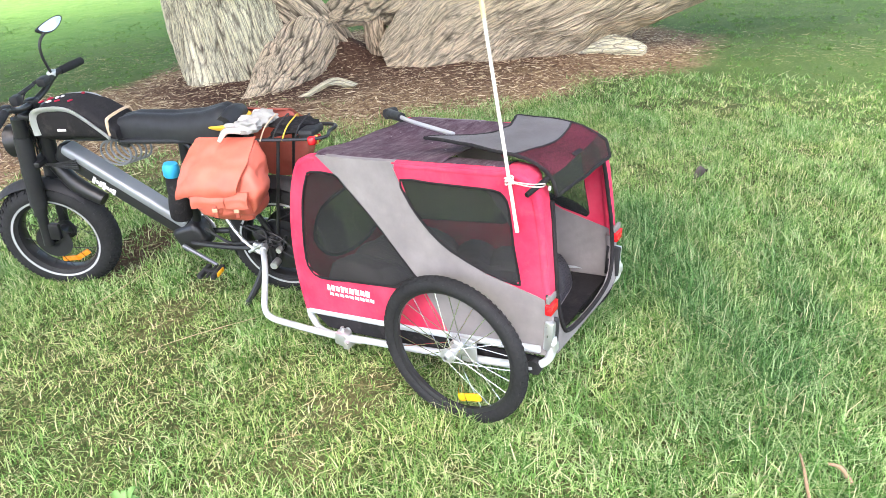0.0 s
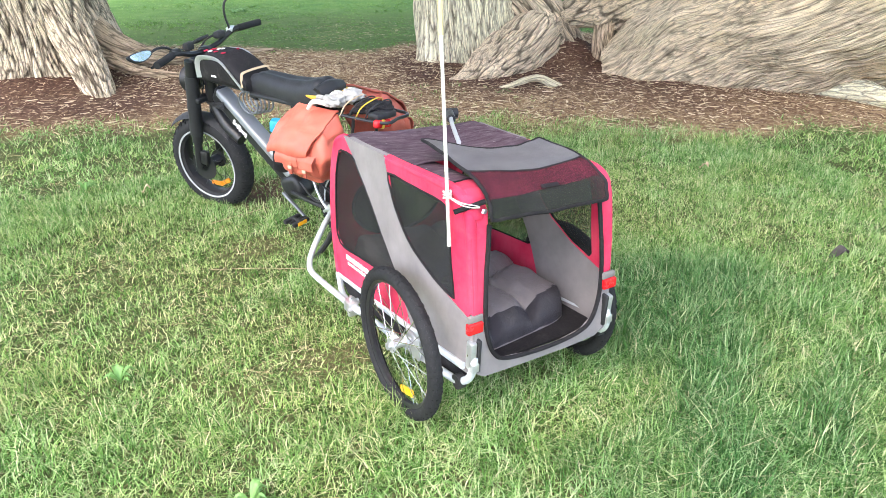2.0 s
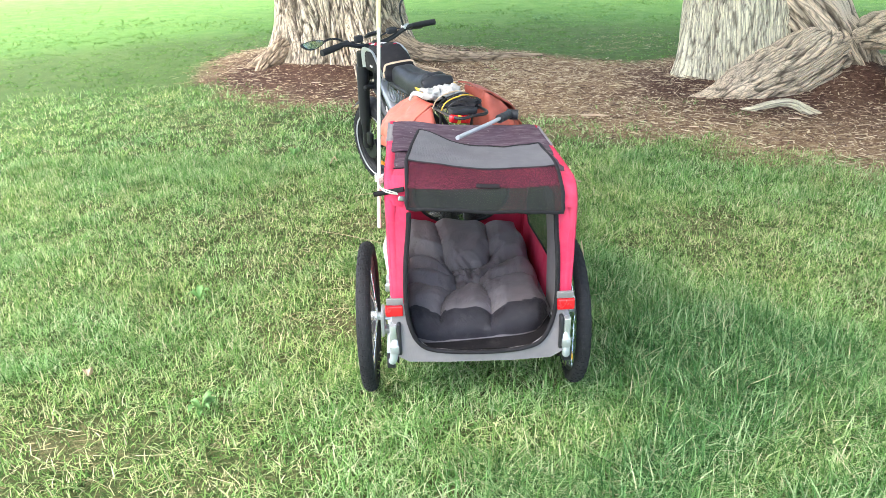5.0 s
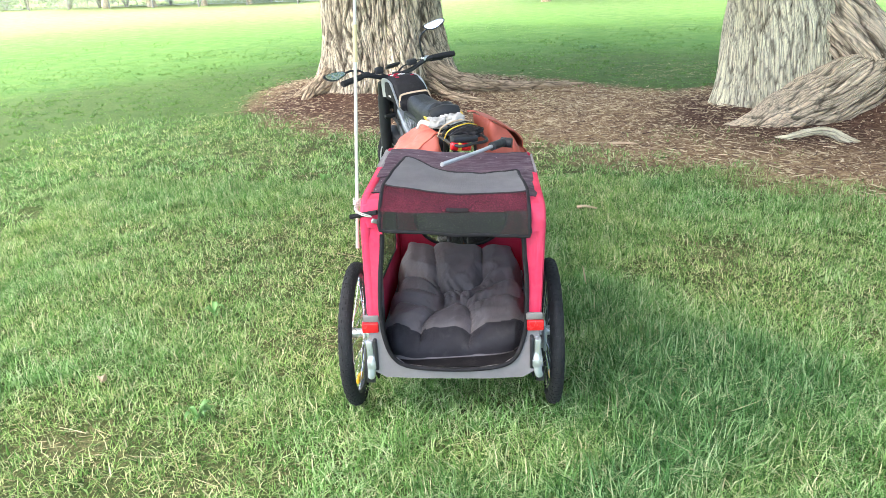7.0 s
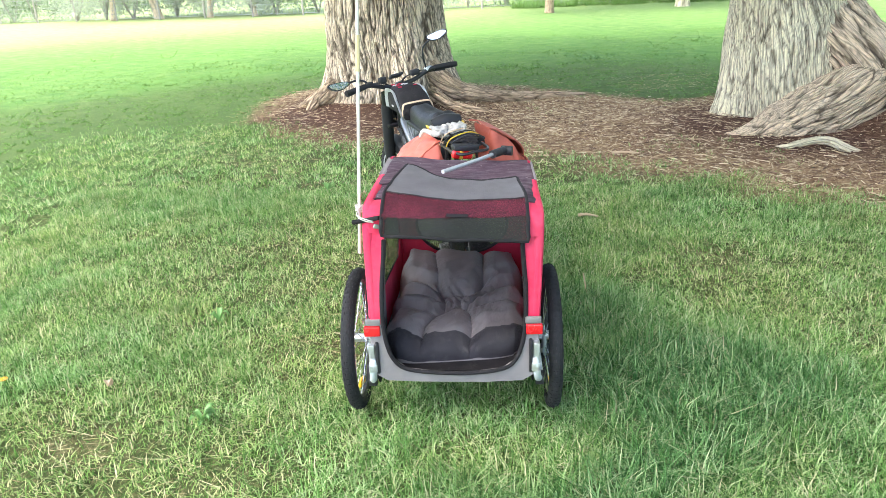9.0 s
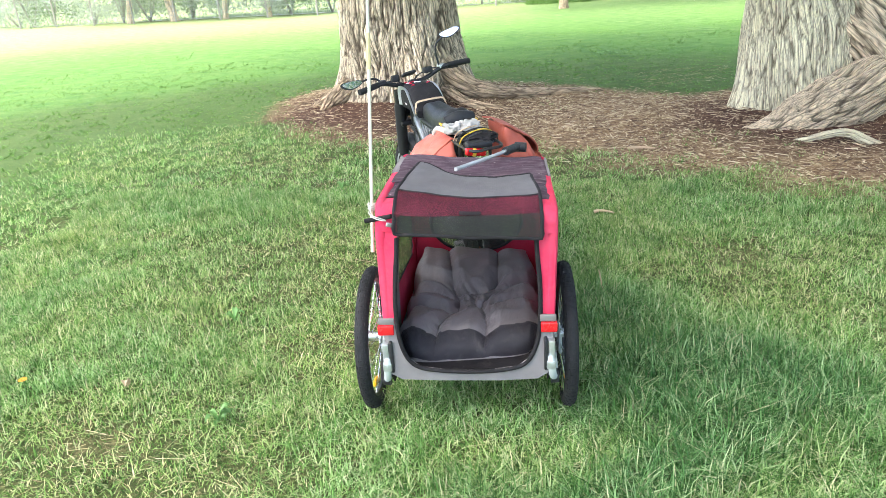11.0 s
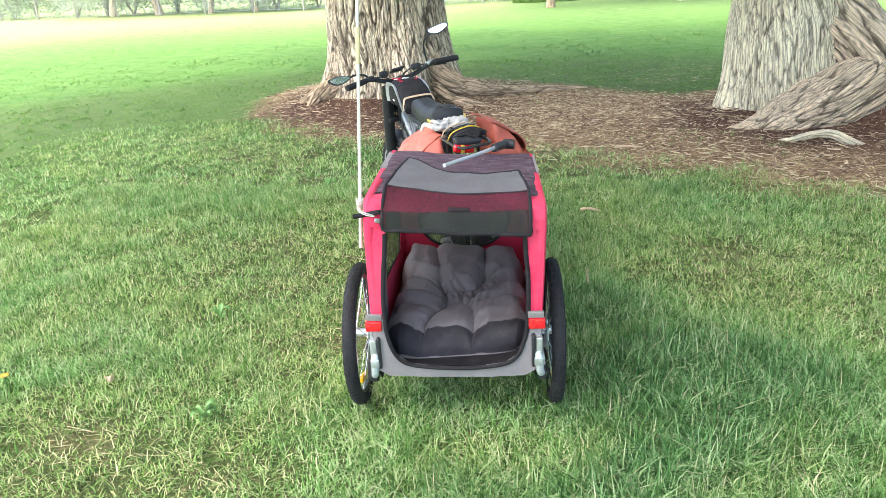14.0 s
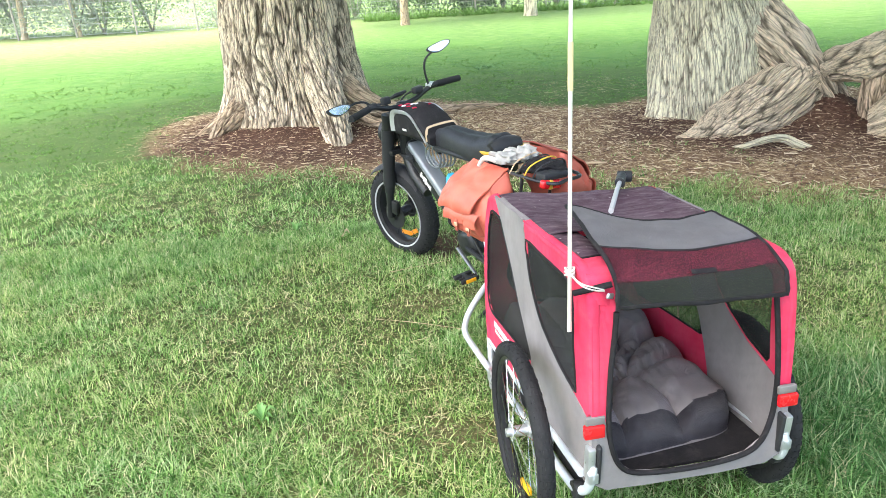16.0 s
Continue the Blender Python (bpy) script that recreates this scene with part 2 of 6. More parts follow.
MAT_FLAPGREY = fabric("grey_net_backed_cloth", (0.11, 0.103, 0.106), (0.155, 0.147, 0.15))
MAT_PLUM = fabric("plum_roof_nylon", (0.048, 0.022, 0.036), (0.10, 0.055, 0.075))


def dusty(m, amount):
    """Pale dust and dried splashes over a cloth."""
    t, b = m.node_tree, m.node_tree.nodes["Principled BSDF"]
    old = b.inputs["Base Color"].links[0].from_socket
    v = coords(t)
    film = ramp(t, noise_tex(t, coords(t, (1, 3, 1)), 16.0, 6, 0.7), [(0.45, (0, 0, 0)), (0.75, (amount,) * 3)])
    spots = ramp(t, noise_tex(t, v, 55.0, 2, 0.5), [(0.72, (0, 0, 0)), (0.76, (amount * 1.6,) * 3)])
    c = mix(t, spots, mix(t, film, old, (0.34, 0.29, 0.30)), (0.55, 0.5, 0.48))
    t.links.new(c, b.inputs["Base Color"])


dusty(MAT_PLUM, 0.4)
MAT_BLACKCLOTH = fabric("black_nylon", (0.010, 0.009, 0.010), (0.022, 0.020, 0.022))
MAT_CUSHION = fabric("grey_brown_cushion", (0.185, 0.163, 0.163), (0.245, 0.215, 0.213), 2600.0, wrinkle=0.3)
MAT_CUSHION.node_tree.nodes["Principled BSDF"].inputs["Roughness"].default_value = 0.36
MAT_CUSHION.node_tree.nodes["Principled BSDF"].inputs["Specular IOR Level"].default_value = 0.5
MAT_NET = netting("black_net", (0.026, 0.027, 0.024), 0.66)
MAT_NETSIDE = netting("side_net", (0.03, 0.031, 0.03), 0.46)
MAT_SATIN = fabric("black_satin", (0.026, 0.024, 0.028), (0.048, 0.044, 0.05), 2600.0, wrinkle=0.5)
MAT_SATIN.node_tree.nodes["Principled BSDF"].inputs["Roughness"].default_value = 0.4
MAT_NETOPEN = netting("thin_black_net", (0.035, 0.037, 0.035), 0.38)
MAT_NETRED = netting("net_over_red", (0.085, 0.017, 0.027), 0.80)
MAT_ALU = plain("silver_painted_tube", (0.62, 0.65, 0.67), 0.42, 0.35, vary=0.12, grain=35)
MAT_STEEL = plain("zinc_steel", (0.60, 0.61, 0.62), 0.35, 0.75, vary=0.15)
MAT_CHROME = plain("chrome", (0.75, 0.75, 0.75), 0.15, 1.0, vary=0.05)
MAT_RUBBER = plain("black_rubber", (0.012, 0.012, 0.013), 0.75, vary=0.35, grain=90, relief=0.4)
MAT_BLACK = plain("black_paint", (0.014, 0.014, 0.016), 0.38, vary=0.3, coat=0.2)
MAT_PLASTIC = plain("black_plastic", (0.02, 0.02, 0.022), 0.5, vary=0.3)
MAT_SEAT = plain("black_vinyl", (0.017, 0.018, 0.021), 0.5, vary=0.25, grain=220, relief=0.25)
MAT_FRAMEGREY = plain("dark_grey_paint", (0.17, 0.18, 0.195), 0.4, 0.3, vary=0.12)
MAT_LEATHER = plain("orange_leather", (0.56, 0.125, 0.078), 0.5, vary=0.6, grain=38, relief=0.6)
MAT_LEATHERDARK = plain("rust_leather", (0.36, 0.075, 0.045), 0.6, vary=0.45, grain=70, relief=0.45)
MAT_YELLOW = plain("amber_reflector", (0.85, 0.42, 0.01), 0.3, vary=0.1)
MAT_ORANGE = plain("orange_reflector", (0.85, 0.28, 0.02), 0.3, vary=0.1)
MAT_REDLENS = plain("red_lens", (0.62, 0.012, 0.018), 0.22, vary=0.12, coat=0.4)
MAT_WHITE = plain("white_plastic", (0.62, 0.58, 0.50), 0.5, vary=0.08)
MAT_CORD = plain("white_cord", (0.62, 0.58, 0.52), 0.85, vary=0.15)
MAT_PRINT = plain("white_print", (0.78, 0.72, 0.72), 0.7, vary=0.1)
MAT_TAB = plain("dull_silver_tape", (0.19, 0.18, 0.17), 0.6, 0.1, vary=0.2)
MAT_BATTERY = plain("grey_battery_paint", (0.27, 0.285, 0.31), 0.38, 0.4, vary=0.15)
MAT_SILVER = plain("silver_trim", (0.55, 0.55, 0.56), 0.4, 0.4, vary=0.1)
MAT_REFLSTRIPE = plain("reflective_tyre_stripe", (0.36, 0.37, 0.37), 0.5, vary=0.12)
MAT_BLUE = plain("blue_plastic", (0.02, 0.36, 0.62), 0.4, vary=0.1)
MAT_YELLOWVINYL = plain("yellow_vinyl", (0.62, 0.40, 0.03), 0.5, vary=0.15)
MAT_SLEEVE = plain("yellowed_sleeve", (0.62, 0.50, 0.26), 0.5, vary=0.12)
MAT_GLOVE = plain("grey_white_cloth", (0.36, 0.345, 0.32), 0.9, vary=0.3, grain=30)
MAT_TAN = plain("tan_strap", (0.52, 0.38, 0.25), 0.8, vary=0.2)
MAT_GLASS = plain("mirror_glass", (0.8, 0.82, 0.8), 0.05, 1.0, vary=0.02)
MAT_WIRE = plain("fence_wire", (0.35, 0.36, 0.36), 0.5, 0.6)
MAT_POST = plain("weathered_post", (0.34, 0.31, 0.28), 0.85)


# ---- shaping helpers ----
def finish(bm, name, material, parent=None, label="", smooth=40):
    me = bpy.data.meshes.new(name)
    bm.normal_update()
    bm.to_mesh(me)
    bm.free()
    me.materials.append(material)
    if smooth:
        me.polygons.foreach_set("use_smooth", [True] * len(me.polygons))
        me.set_sharp_from_angle(angle=radians(smooth))
    ob = new(name, me)
    ob.parent = parent
    if label:
        ob["label"] = label
    return ob


def part(name, bm, material, parent, label="", smooth=40):
    return finish(bm, name, material, parent, label, smooth)


def thing(name, label, category, group="", at=None):
    ob = new(name)
    ob.empty_display_size = 0.1
    if at is not None:
        ob.matrix_world = at
    return tagged(ob, label, category, group)


def join_bm(*bms):
    out = bmesh.new()
    for b in bms:
        me = bpy.data.meshes.new("tmp")
        b.to_mesh(me)
        b.free()
        out.from_mesh(me)
        bpy.data.meshes.remove(me)
    return out


def box(size, at=(0, 0, 0), turn=(0, 0, 0), bevel=0.004, seg=2):
    bm = bmesh.new()
    bmesh.ops.create_cube(bm, size=1.0)
    bmesh.ops.scale(bm, vec=size, verts=bm.verts)
    if bevel:
        bmesh.ops.bevel(bm, geom=bm.edges[:], offset=min(bevel, min(size) * 0.45), segments=seg, affect="EDGES", profile=0.5)
    bmesh.ops.transform(bm, matrix=pose(*at, *turn), verts=bm.verts)
    return bm


def smooth_path(points, per=6, closed=False):
    """Catmull-Rom points through the given ones."""
    p = [Vector(q) for q in points]
    n = len(p)
    out = []
    for i in range(n if closed else n - 1):
        if closed:
            a, b, c, d = p[(i - 1) % n], p[i], p[(i + 1) % n], p[(i + 2) % n]
        else:
            a, b, c, d = p[max(i - 1, 0)], p[i], p[i + 1], p[min(i + 2, n - 1)]
        for k in range(per):
            s = k / per
            out.append(0.5 * ((2 * b) + (c - a) * s + (2 * a - 5 * b + 4 * c - d) * s * s + (3 * b - a - 3 * c + d) * s ** 3))
    if not closed:
        out.append(p[-1])
    return out


def tube(points, r, seg=10, per=6, closed=False, straight=False, flat=1.0, caps=True):
    """A round bar along the points; r is one radius or one for each point."""
    pts = [Vector(q) for q in points] if straight else smooth_path(points, per, closed)
    n = len(pts)
    if isinstance(r, (int, float)):
        rad = [r] * n
    else:
        rad = list(np.interp(np.linspace(0, len(r) - 1, n), range(len(r)), r))
    bm = bmesh.new()
    rings = []
    up = None
    for i, q in enumerate(pts):
        a, b = (pts[(i - 1) % n], pts[(i + 1) % n]) if closed else (pts[max(i - 1, 0)], pts[min(i + 1, n - 1)])
        d = (b - a).normalized()
        if up is None:
            up = d.orthogonal().normalized()
        up = (up - d * up.dot(d)).normalized()
        side = d.cross(up)
        rings.append([bm.verts.new(q + (up * math.cos(k * math.tau / seg) * flat + side * math.sin(k * math.tau / seg)) * rad[i]) for k in range(seg)])
    for i in range(n if closed else n - 1):
        A, B = rings[i], rings[(i + 1) % n]
        shift = 0
        if closed and i == n - 1:
            shift = min(range(seg), key=lambda s: (A[0].co - B[s].co).length)
        for k in range(seg):
            bm.faces.new((A[k], A[(k + 1) % seg], B[(k + 1 + shift) % seg], B[(k + shift) % seg]))
    if caps and not closed:
        bm.faces.new(rings[0][::-1])
        bm.faces.new(rings[-1])
    bmesh.ops.recalc_face_normals(bm, faces=bm.faces)
    return bm


def lathe(profile, seg=48, axis="X"):
    """Turns (radius, offset) points round an axis."""
    bm = bmesh.new()
    rings = []
    for k in range(seg):
        a = k * math.tau / seg
        ring = []
        for r, o in profile:
            c = {"X": (o, r * math.cos(a), r * math.sin(a)), "Y": (r * math.cos(a), o, r * math.sin(a)), "Z": (r * math.cos(a), r * math.sin(a), o)}[axis]
            ring.append(bm.verts.new(c))
        rings.append(ring)
    for k in range(seg):
        A, B = rings[k], rings[(k + 1) % seg]
        for i in range(len(profile) - 1):
            bm.faces.new((A[i], A[i + 1], B[i + 1], B[i]))
    bmesh.ops.remove_doubles(bm, verts=bm.verts, dist=1e-6)
    bmesh.ops.recalc_face_normals(bm, faces=bm.faces)
    return bm


def moved(bm, m):
    bmesh.ops.transform(bm, matrix=m, verts=bm.verts)
    return bm


def sheet(loops, thick, to3d, step=0.0):
    """A flat piece with holes, cut from 2D loops (outer first), thick metres deep, laid into space by to3d(u, v, depth)."""
    bm = bmesh.new()
    edges = []
    for loop in loops:
        vs = [bm.verts.new((u, v, 0)) for u, v in loop]
        edges += [bm.edges.new((vs[i], vs[(i + 1) % len(vs)])) for i in range(len(vs))]
    bmesh.ops.triangle_fill(bm, use_beauty=True, use_dissolve=False, edges=edges)
    if step:
        long = [e for e in bm.edges if e.calc_length() > step and not e.is_boundary]
        bmesh.ops.subdivide_edges(bm, edges=long, cuts=2)
        bmesh.ops.triangulate(bm, faces=bm.faces[:])
    top = [f for f in bm.faces]
    r = bmesh.ops.extrude_face_region(bm, geom=top)
    for v in r["geom"]:
        if isinstance(v, bmesh.types.BMVert):
            v.co.z = 1.0
    for v in bm.verts:
        v.co = to3d(v.co.x, v.co.y, (v.co.z - 0.5) * thick)
    bmesh.ops.recalc_face_normals(bm, faces=bm.faces)
    return bm


def grid(nu, nv, f, thick=0.0):
    """A surface f(u, v), u and v from 0 to 1, given a thickness along its normals."""
    bm = bmesh.new()
    vs = [[bm.verts.new(f(i / nu, j / nv)) for j in range(nv + 1)] for i in range(nu + 1)]
    for i in range(nu):
        for j in range(nv):
            bm.faces.new((vs[i][j], vs[i + 1][j], vs[i + 1][j + 1], vs[i][j + 1]))
    bm.normal_update()
    if thick:
        nor = {v: v.normal.copy() for v in bm.verts}
        r = bmesh.ops.extrude_face_region(bm, geom=bm.faces[:])
        for v in r["geom"]:
            if isinstance(v, bmesh.types.BMVert):
                v.co -= v.normal * 0
        moved_verts = [v for v in r["geom"] if isinstance(v, bmesh.types.BMVert)]
        for v in moved_verts:
            near = v.normal if v.normal.length else Vector((0, 0, 1))
            v.co = v.co - near * thick
    bmesh.ops.recalc_face_normals(bm, faces=bm.faces)
    return bm


def round_loop(pts, per=5):
    return [(q.x, q.y) for q in smooth_path([(a, b, 0) for a, b in pts], per, True)]


def wheel_set(parent, name, at, R, tyre_r, rim_half, stripe, spokes, mats, reflectors=(), reflect_mat=None, hub_r=0.02, hub_half=0.04):
    """A spoked wheel turning about x: rim, with tyre, hub, spokes and reflectors under it."""
    m_tyre, m_rim, m_spoke, m_hub = mats
    Rc = R - tyre_r
    rim_r = Rc - tyre_r * 0.55
    prof = [(rim_r + 0.012, -rim_half), (rim_r - 0.004, -rim_half), (rim_r - 0.016, -rim_half * 0.55), (rim_r - 0.016, rim_half * 0.55),
            (rim_r - 0.004, rim_half), (rim_r + 0.012, rim_half), (rim_r + 0.006, rim_half * 0.8), (rim_r + 0.006, -rim_half * 0.8), (rim_r + 0.012, -rim_half)]
    rim = part(name, lathe(prof, 64), m_rim, parent)
    rim.location = at
    tp = []
    for k in range(17):
        a = math.pi * (-0.28) + k / 16 * math.pi * 1.56
        tp.append((Rc + tyre_r * math.sin(a) * 1.0, -tyre_r * math.cos(a)))
    tyre = lathe(tp + [tp[0]], 96)
    # tread blocks
    blocks = []
    n = int(math.tau * R / 0.021)
    for k in range(n):
        a = k * math.tau / n
        for s in (-1, 0, 1):
            w = (s * 0.62 + (0.12 if k % 2 else -0.12)) * tyre_r
            rr = Rc + math.sqrt(max(tyre_r ** 2 - w ** 2, 0)) * 1.0
            b = box((tyre_r * 0.42, 0.010, 0.006 if tyre_r > 0.03 else 0.0028), bevel=0)
            lean = math.degrees(math.asin(max(-1, min(1, w / tyre_r))))
            moved(b, pose(0, 0, 0, math.degrees(a), 0, 0) @ pose(w, 0, rr, 0, lean, 0))
            blocks.append(b)
    part("tyre", join_bm(tyre, *blocks), m_tyre, rim)
    if stripe:
        for s in (-1, 1):
            part("stripe", lathe([(stripe - 0.001, s * (rim_half + 0.006)), (stripe + 0.004, s * tyre_r * 0.93), (stripe + 0.005, s * tyre_r * 0.95 + s * 0.003), (stripe - 0.004, s * (rim_half + 0.010)), (stripe - 0.001, s * (rim_half + 0.006))], 72), MAT_REFLSTRIPE, rim, "silver reflective stripe")
    part("hub", lathe([(0.006, -hub_half - 0.014), (0.012, -hub_half - 0.014), (0.012, -hub_half), (hub_r * 1.6, -hub_half), (hub_r * 1.6, -hub_half + 0.005), (hub_r, -hub_half + 0.008),
                       (hub_r, hub_half - 0.008), (hub_r * 1.6, hub_half - 0.005), (hub_r * 1.6, hub_half), (0.012, hub_half), (0.012, hub_half + 0.014), (0.006, hub_half + 0.014)], 24), m_hub, rim)
    sp = None
    for k in range(spokes):
        a = k * math.tau / spokes
        s = 1 if k % 2 else -1
        lead = (0.9 if (k // 2) % 2 else -0.9)
        p0 = Vector((s * hub_half * 0.92, math.cos(a + lead) * hub_r * 1.4, math.sin(a + lead) * hub_r * 1.4))
        p1 = Vector((s * rim_half * 0.15, math.cos(a) * (rim_r - 0.012), math.sin(a) * (rim_r - 0.012)))
        if sp is None:
            bm = tube([(0, 0, 0), (0, 0, 1)], 1.0, 5, straight=True)
            me_ob = part("spoke", bm, m_spoke, rim)
            sp = me_ob.data
            ob = me_ob
        else:
            ob = new("spoke", sp)
            ob.parent = rim
        d = p1 - p0
        ob.matrix_local = Matrix.Translation(p0) @ d.to_track_quat("Z", "Y").to_matrix().to_4x4() @ Matrix.Diagonal((0.0014, 0.0014, d.length, 1))
    for a in reflectors:
        b = box((0.012, 0.085, 0.026), bevel=0.005)
        rr = rim_r - 0.055
        part("spoke_reflector", moved(b, pose(0, 0, 0, a, 0, 0) @ pose(0, 0, -rr)), reflect_mat, rim, "amber plastic spoke reflector")
    return rim


# ---- ground ----
TREE_A = Vector((-1.07, 7.0, 0))      # upright trunk behind the bicycle
TREE_B = Vector((3.1, 5.3, 0))        # twin trunk, upright stem
BED = [(-2.75, 6.9), (-2.55, 5.9), (-2.0, 5.1), (-1.26, 4.4), (-0.5, 4.15), (0.35, 3.95), (0.75, 3.45), (1.35, 3.1), (1.9, 2.72), (2.6, 2.2), (3.3, 1.75),
       (4.15, 1.25), (5.0, 0.95), (5.9, 1.2), (6.6, 2.6), (6.2, 5.0), (4.9, 6.4), (3.6, 6.5), (2.4, 6.1), (1.3, 7.15), (0.2, 7.9), (-1.2, 8.4), (-2.4, 7.9)]
# grass creeping in (-) and litter spilling out (+): x, y, radii, weight
TONGUES = ((0.85, 3.75, 0.45, 0.3, -0.45), (0.2, 5.4, 0.5, 0.35, -0.5), (2.1, 2.35, 0.5, 0.35, 0.25), (2.9, 1.9, 0.5, 0.3, 0.2))
BED_LOOP = np.array(round_loop(BED, 4))


def bed_side(x, y):
    """Signed distance to the soil bed's edge, positive inside."""
    x, y = np.asarray(x, float), np.asarray(y, float)
    a, b = BED_LOOP, np.roll(BED_LOOP, -1, 0)
    best = np.full(x.shape, 1e9)
    inside = np.zeros(x.shape, bool)
    for (ax, ay), (bx, by) in zip(a, b):
        dx, dy = bx - ax, by - ay
        s = np.clip(((x - ax) * dx + (y - ay) * dy) / (dx * dx + dy * dy), 0, 1)
        best = np.minimum(best, np.hypot(x - ax - s * dx, y - ay - s * dy))
        inside ^= ((ay > y) != (by > y)) & (x < (bx - ax) * (y - ay) / (by - ay + 1e-12) + ax)
    return np.where(inside, best, -best)


def waves(x, y, seed, scale):
    """Cheap smooth random field, about -1 to 1."""
    r = np.random.RandomState(seed)
    out = np.zeros(np.shape(x))
    for k in range(9):
        a, f, p = r.uniform(0, math.tau), scale * r.uniform(0.5, 2.2), r.uniform(0, math.tau)
        out = out + np.sin((x * math.cos(a) + y * math.sin(a)) * f + p)
    return out / 4.0


def bed_edge(x, y):
    """The bed's edge as the grass has crept over it."""
    out = bed_side(x, y) + 0.17 * waves(x, y, 8, 3.2) + 0.08 * waves(x, y, 9, 11)
    for cx, cy, rx, ry, w in TONGUES:
        out = out + w * np.exp(-(((x - cx) / rx) ** 2 + ((y - cy) / ry) ** 2))
    return out


def lift(x, y):
    """Height of the ground."""
    z = 0.012 * waves(x, y, 3, 2.1) + 0.006 * waves(x, y, 4, 7.0)
    for c, h, r in ((TREE_A, 0.19, 1.1), (TREE_B, 0.10, 1.2), (Vector((4.7, 3.0, 0)), 0.1, 1.3), (Vector((3.85, 4.6, 0)), 0.30, 0.45)):
        z = z + h * np.exp(-((x - c.x) ** 2 + (y - c.y) ** 2) / r ** 2)
    return z * np.clip((60 - np.hypot(x, y)) / 30, 0, 1)


# bare spots in the lawn: x, y, radius
WORN = ((1.24, 1.31, 0.2), (1.14, 1.02, 0.16), (-0.09, 2.3, 0.34), (-0.36, 1.72, 0.24), (-0.45, 0.66, 0.2), (-0.8, 0.62, 0.13), (-1.28, 0.0, 0.13), (-0.12, -0.43, 0.1), (1.58, 0.62, 0.14), (0.75, 2.6, 0.2), (1.4, 1.62, 0.22))
# deep green and yellowed patches of the lawn, some standing in for shade: x, y, radii, weight
# (0.55, 0.9) and (0.5, -0.45) put trailer and tree shade into the grass
LUSH_AND_SHADE = ((1.05, 0.32, 0.5, 0.40, 0.5), (0.62, 0.12, 0.34, 0.34, 0.5), (1.9, 1.0, 0.9, 0.9, -0.22), (-1.5, 1.6, 0.9, 0.8, -0.12), (0.55, 0.9, 0.3, 0.5, 0.25), (-1.3, 3.2, 0.9, 0.7, -0.1),
        (-1.0, -0.2, 0.7, 0.35, -0.45), (-0.55, 0.7, 0.4, 0.35, -0.4), (-0.4, 1.7, 0.4, 0.35, -0.3), (0.5, -0.45, 0.8, 0.34, 0.5), (1.2, 1.35, 0.45, 0.35, -0.35), (-2.0, 0.6, 0.5, 0.4, -0.2))


def lush_and_shade(x, y):
    """0 where the lawn is yellowed and thin, 1 where it is deep green and long; painted shade counts too."""
    out = 0.42 + 0.16 * waves(x, y, 91, 2.6) + 0.14 * waves(x, y, 92, 10.0)
    for cx, cy, rx, ry, w in LUSH_AND_SHADE:
        out = out + w * np.exp(-(((x - cx) / rx) ** 2 + ((y - cy) / ry) ** 2) ** 1.5)
    return np.clip(out, 0, 1)


def earth(x, y):
    """Trodden bare earth beside the bicycle."""
    d = np.hypot((x + 0.03) / 0.42, (y - 2.42) / 0.30) + 0.35 * waves(x, y, 78, 7.0)
    return np.clip(1.6 - 1.3 * d, 0, 1)


def worn(x, y):
    out = 0.0 * x
    for cx, cy, rad in WORN:
        d = np.hypot(x - cx, (y - cy) * 1.3) + 0.12 * waves(x, y, 77, 9.0)
        out = np.maximum(out, np.clip(1.3 - d / rad, 0, 1))
    return out


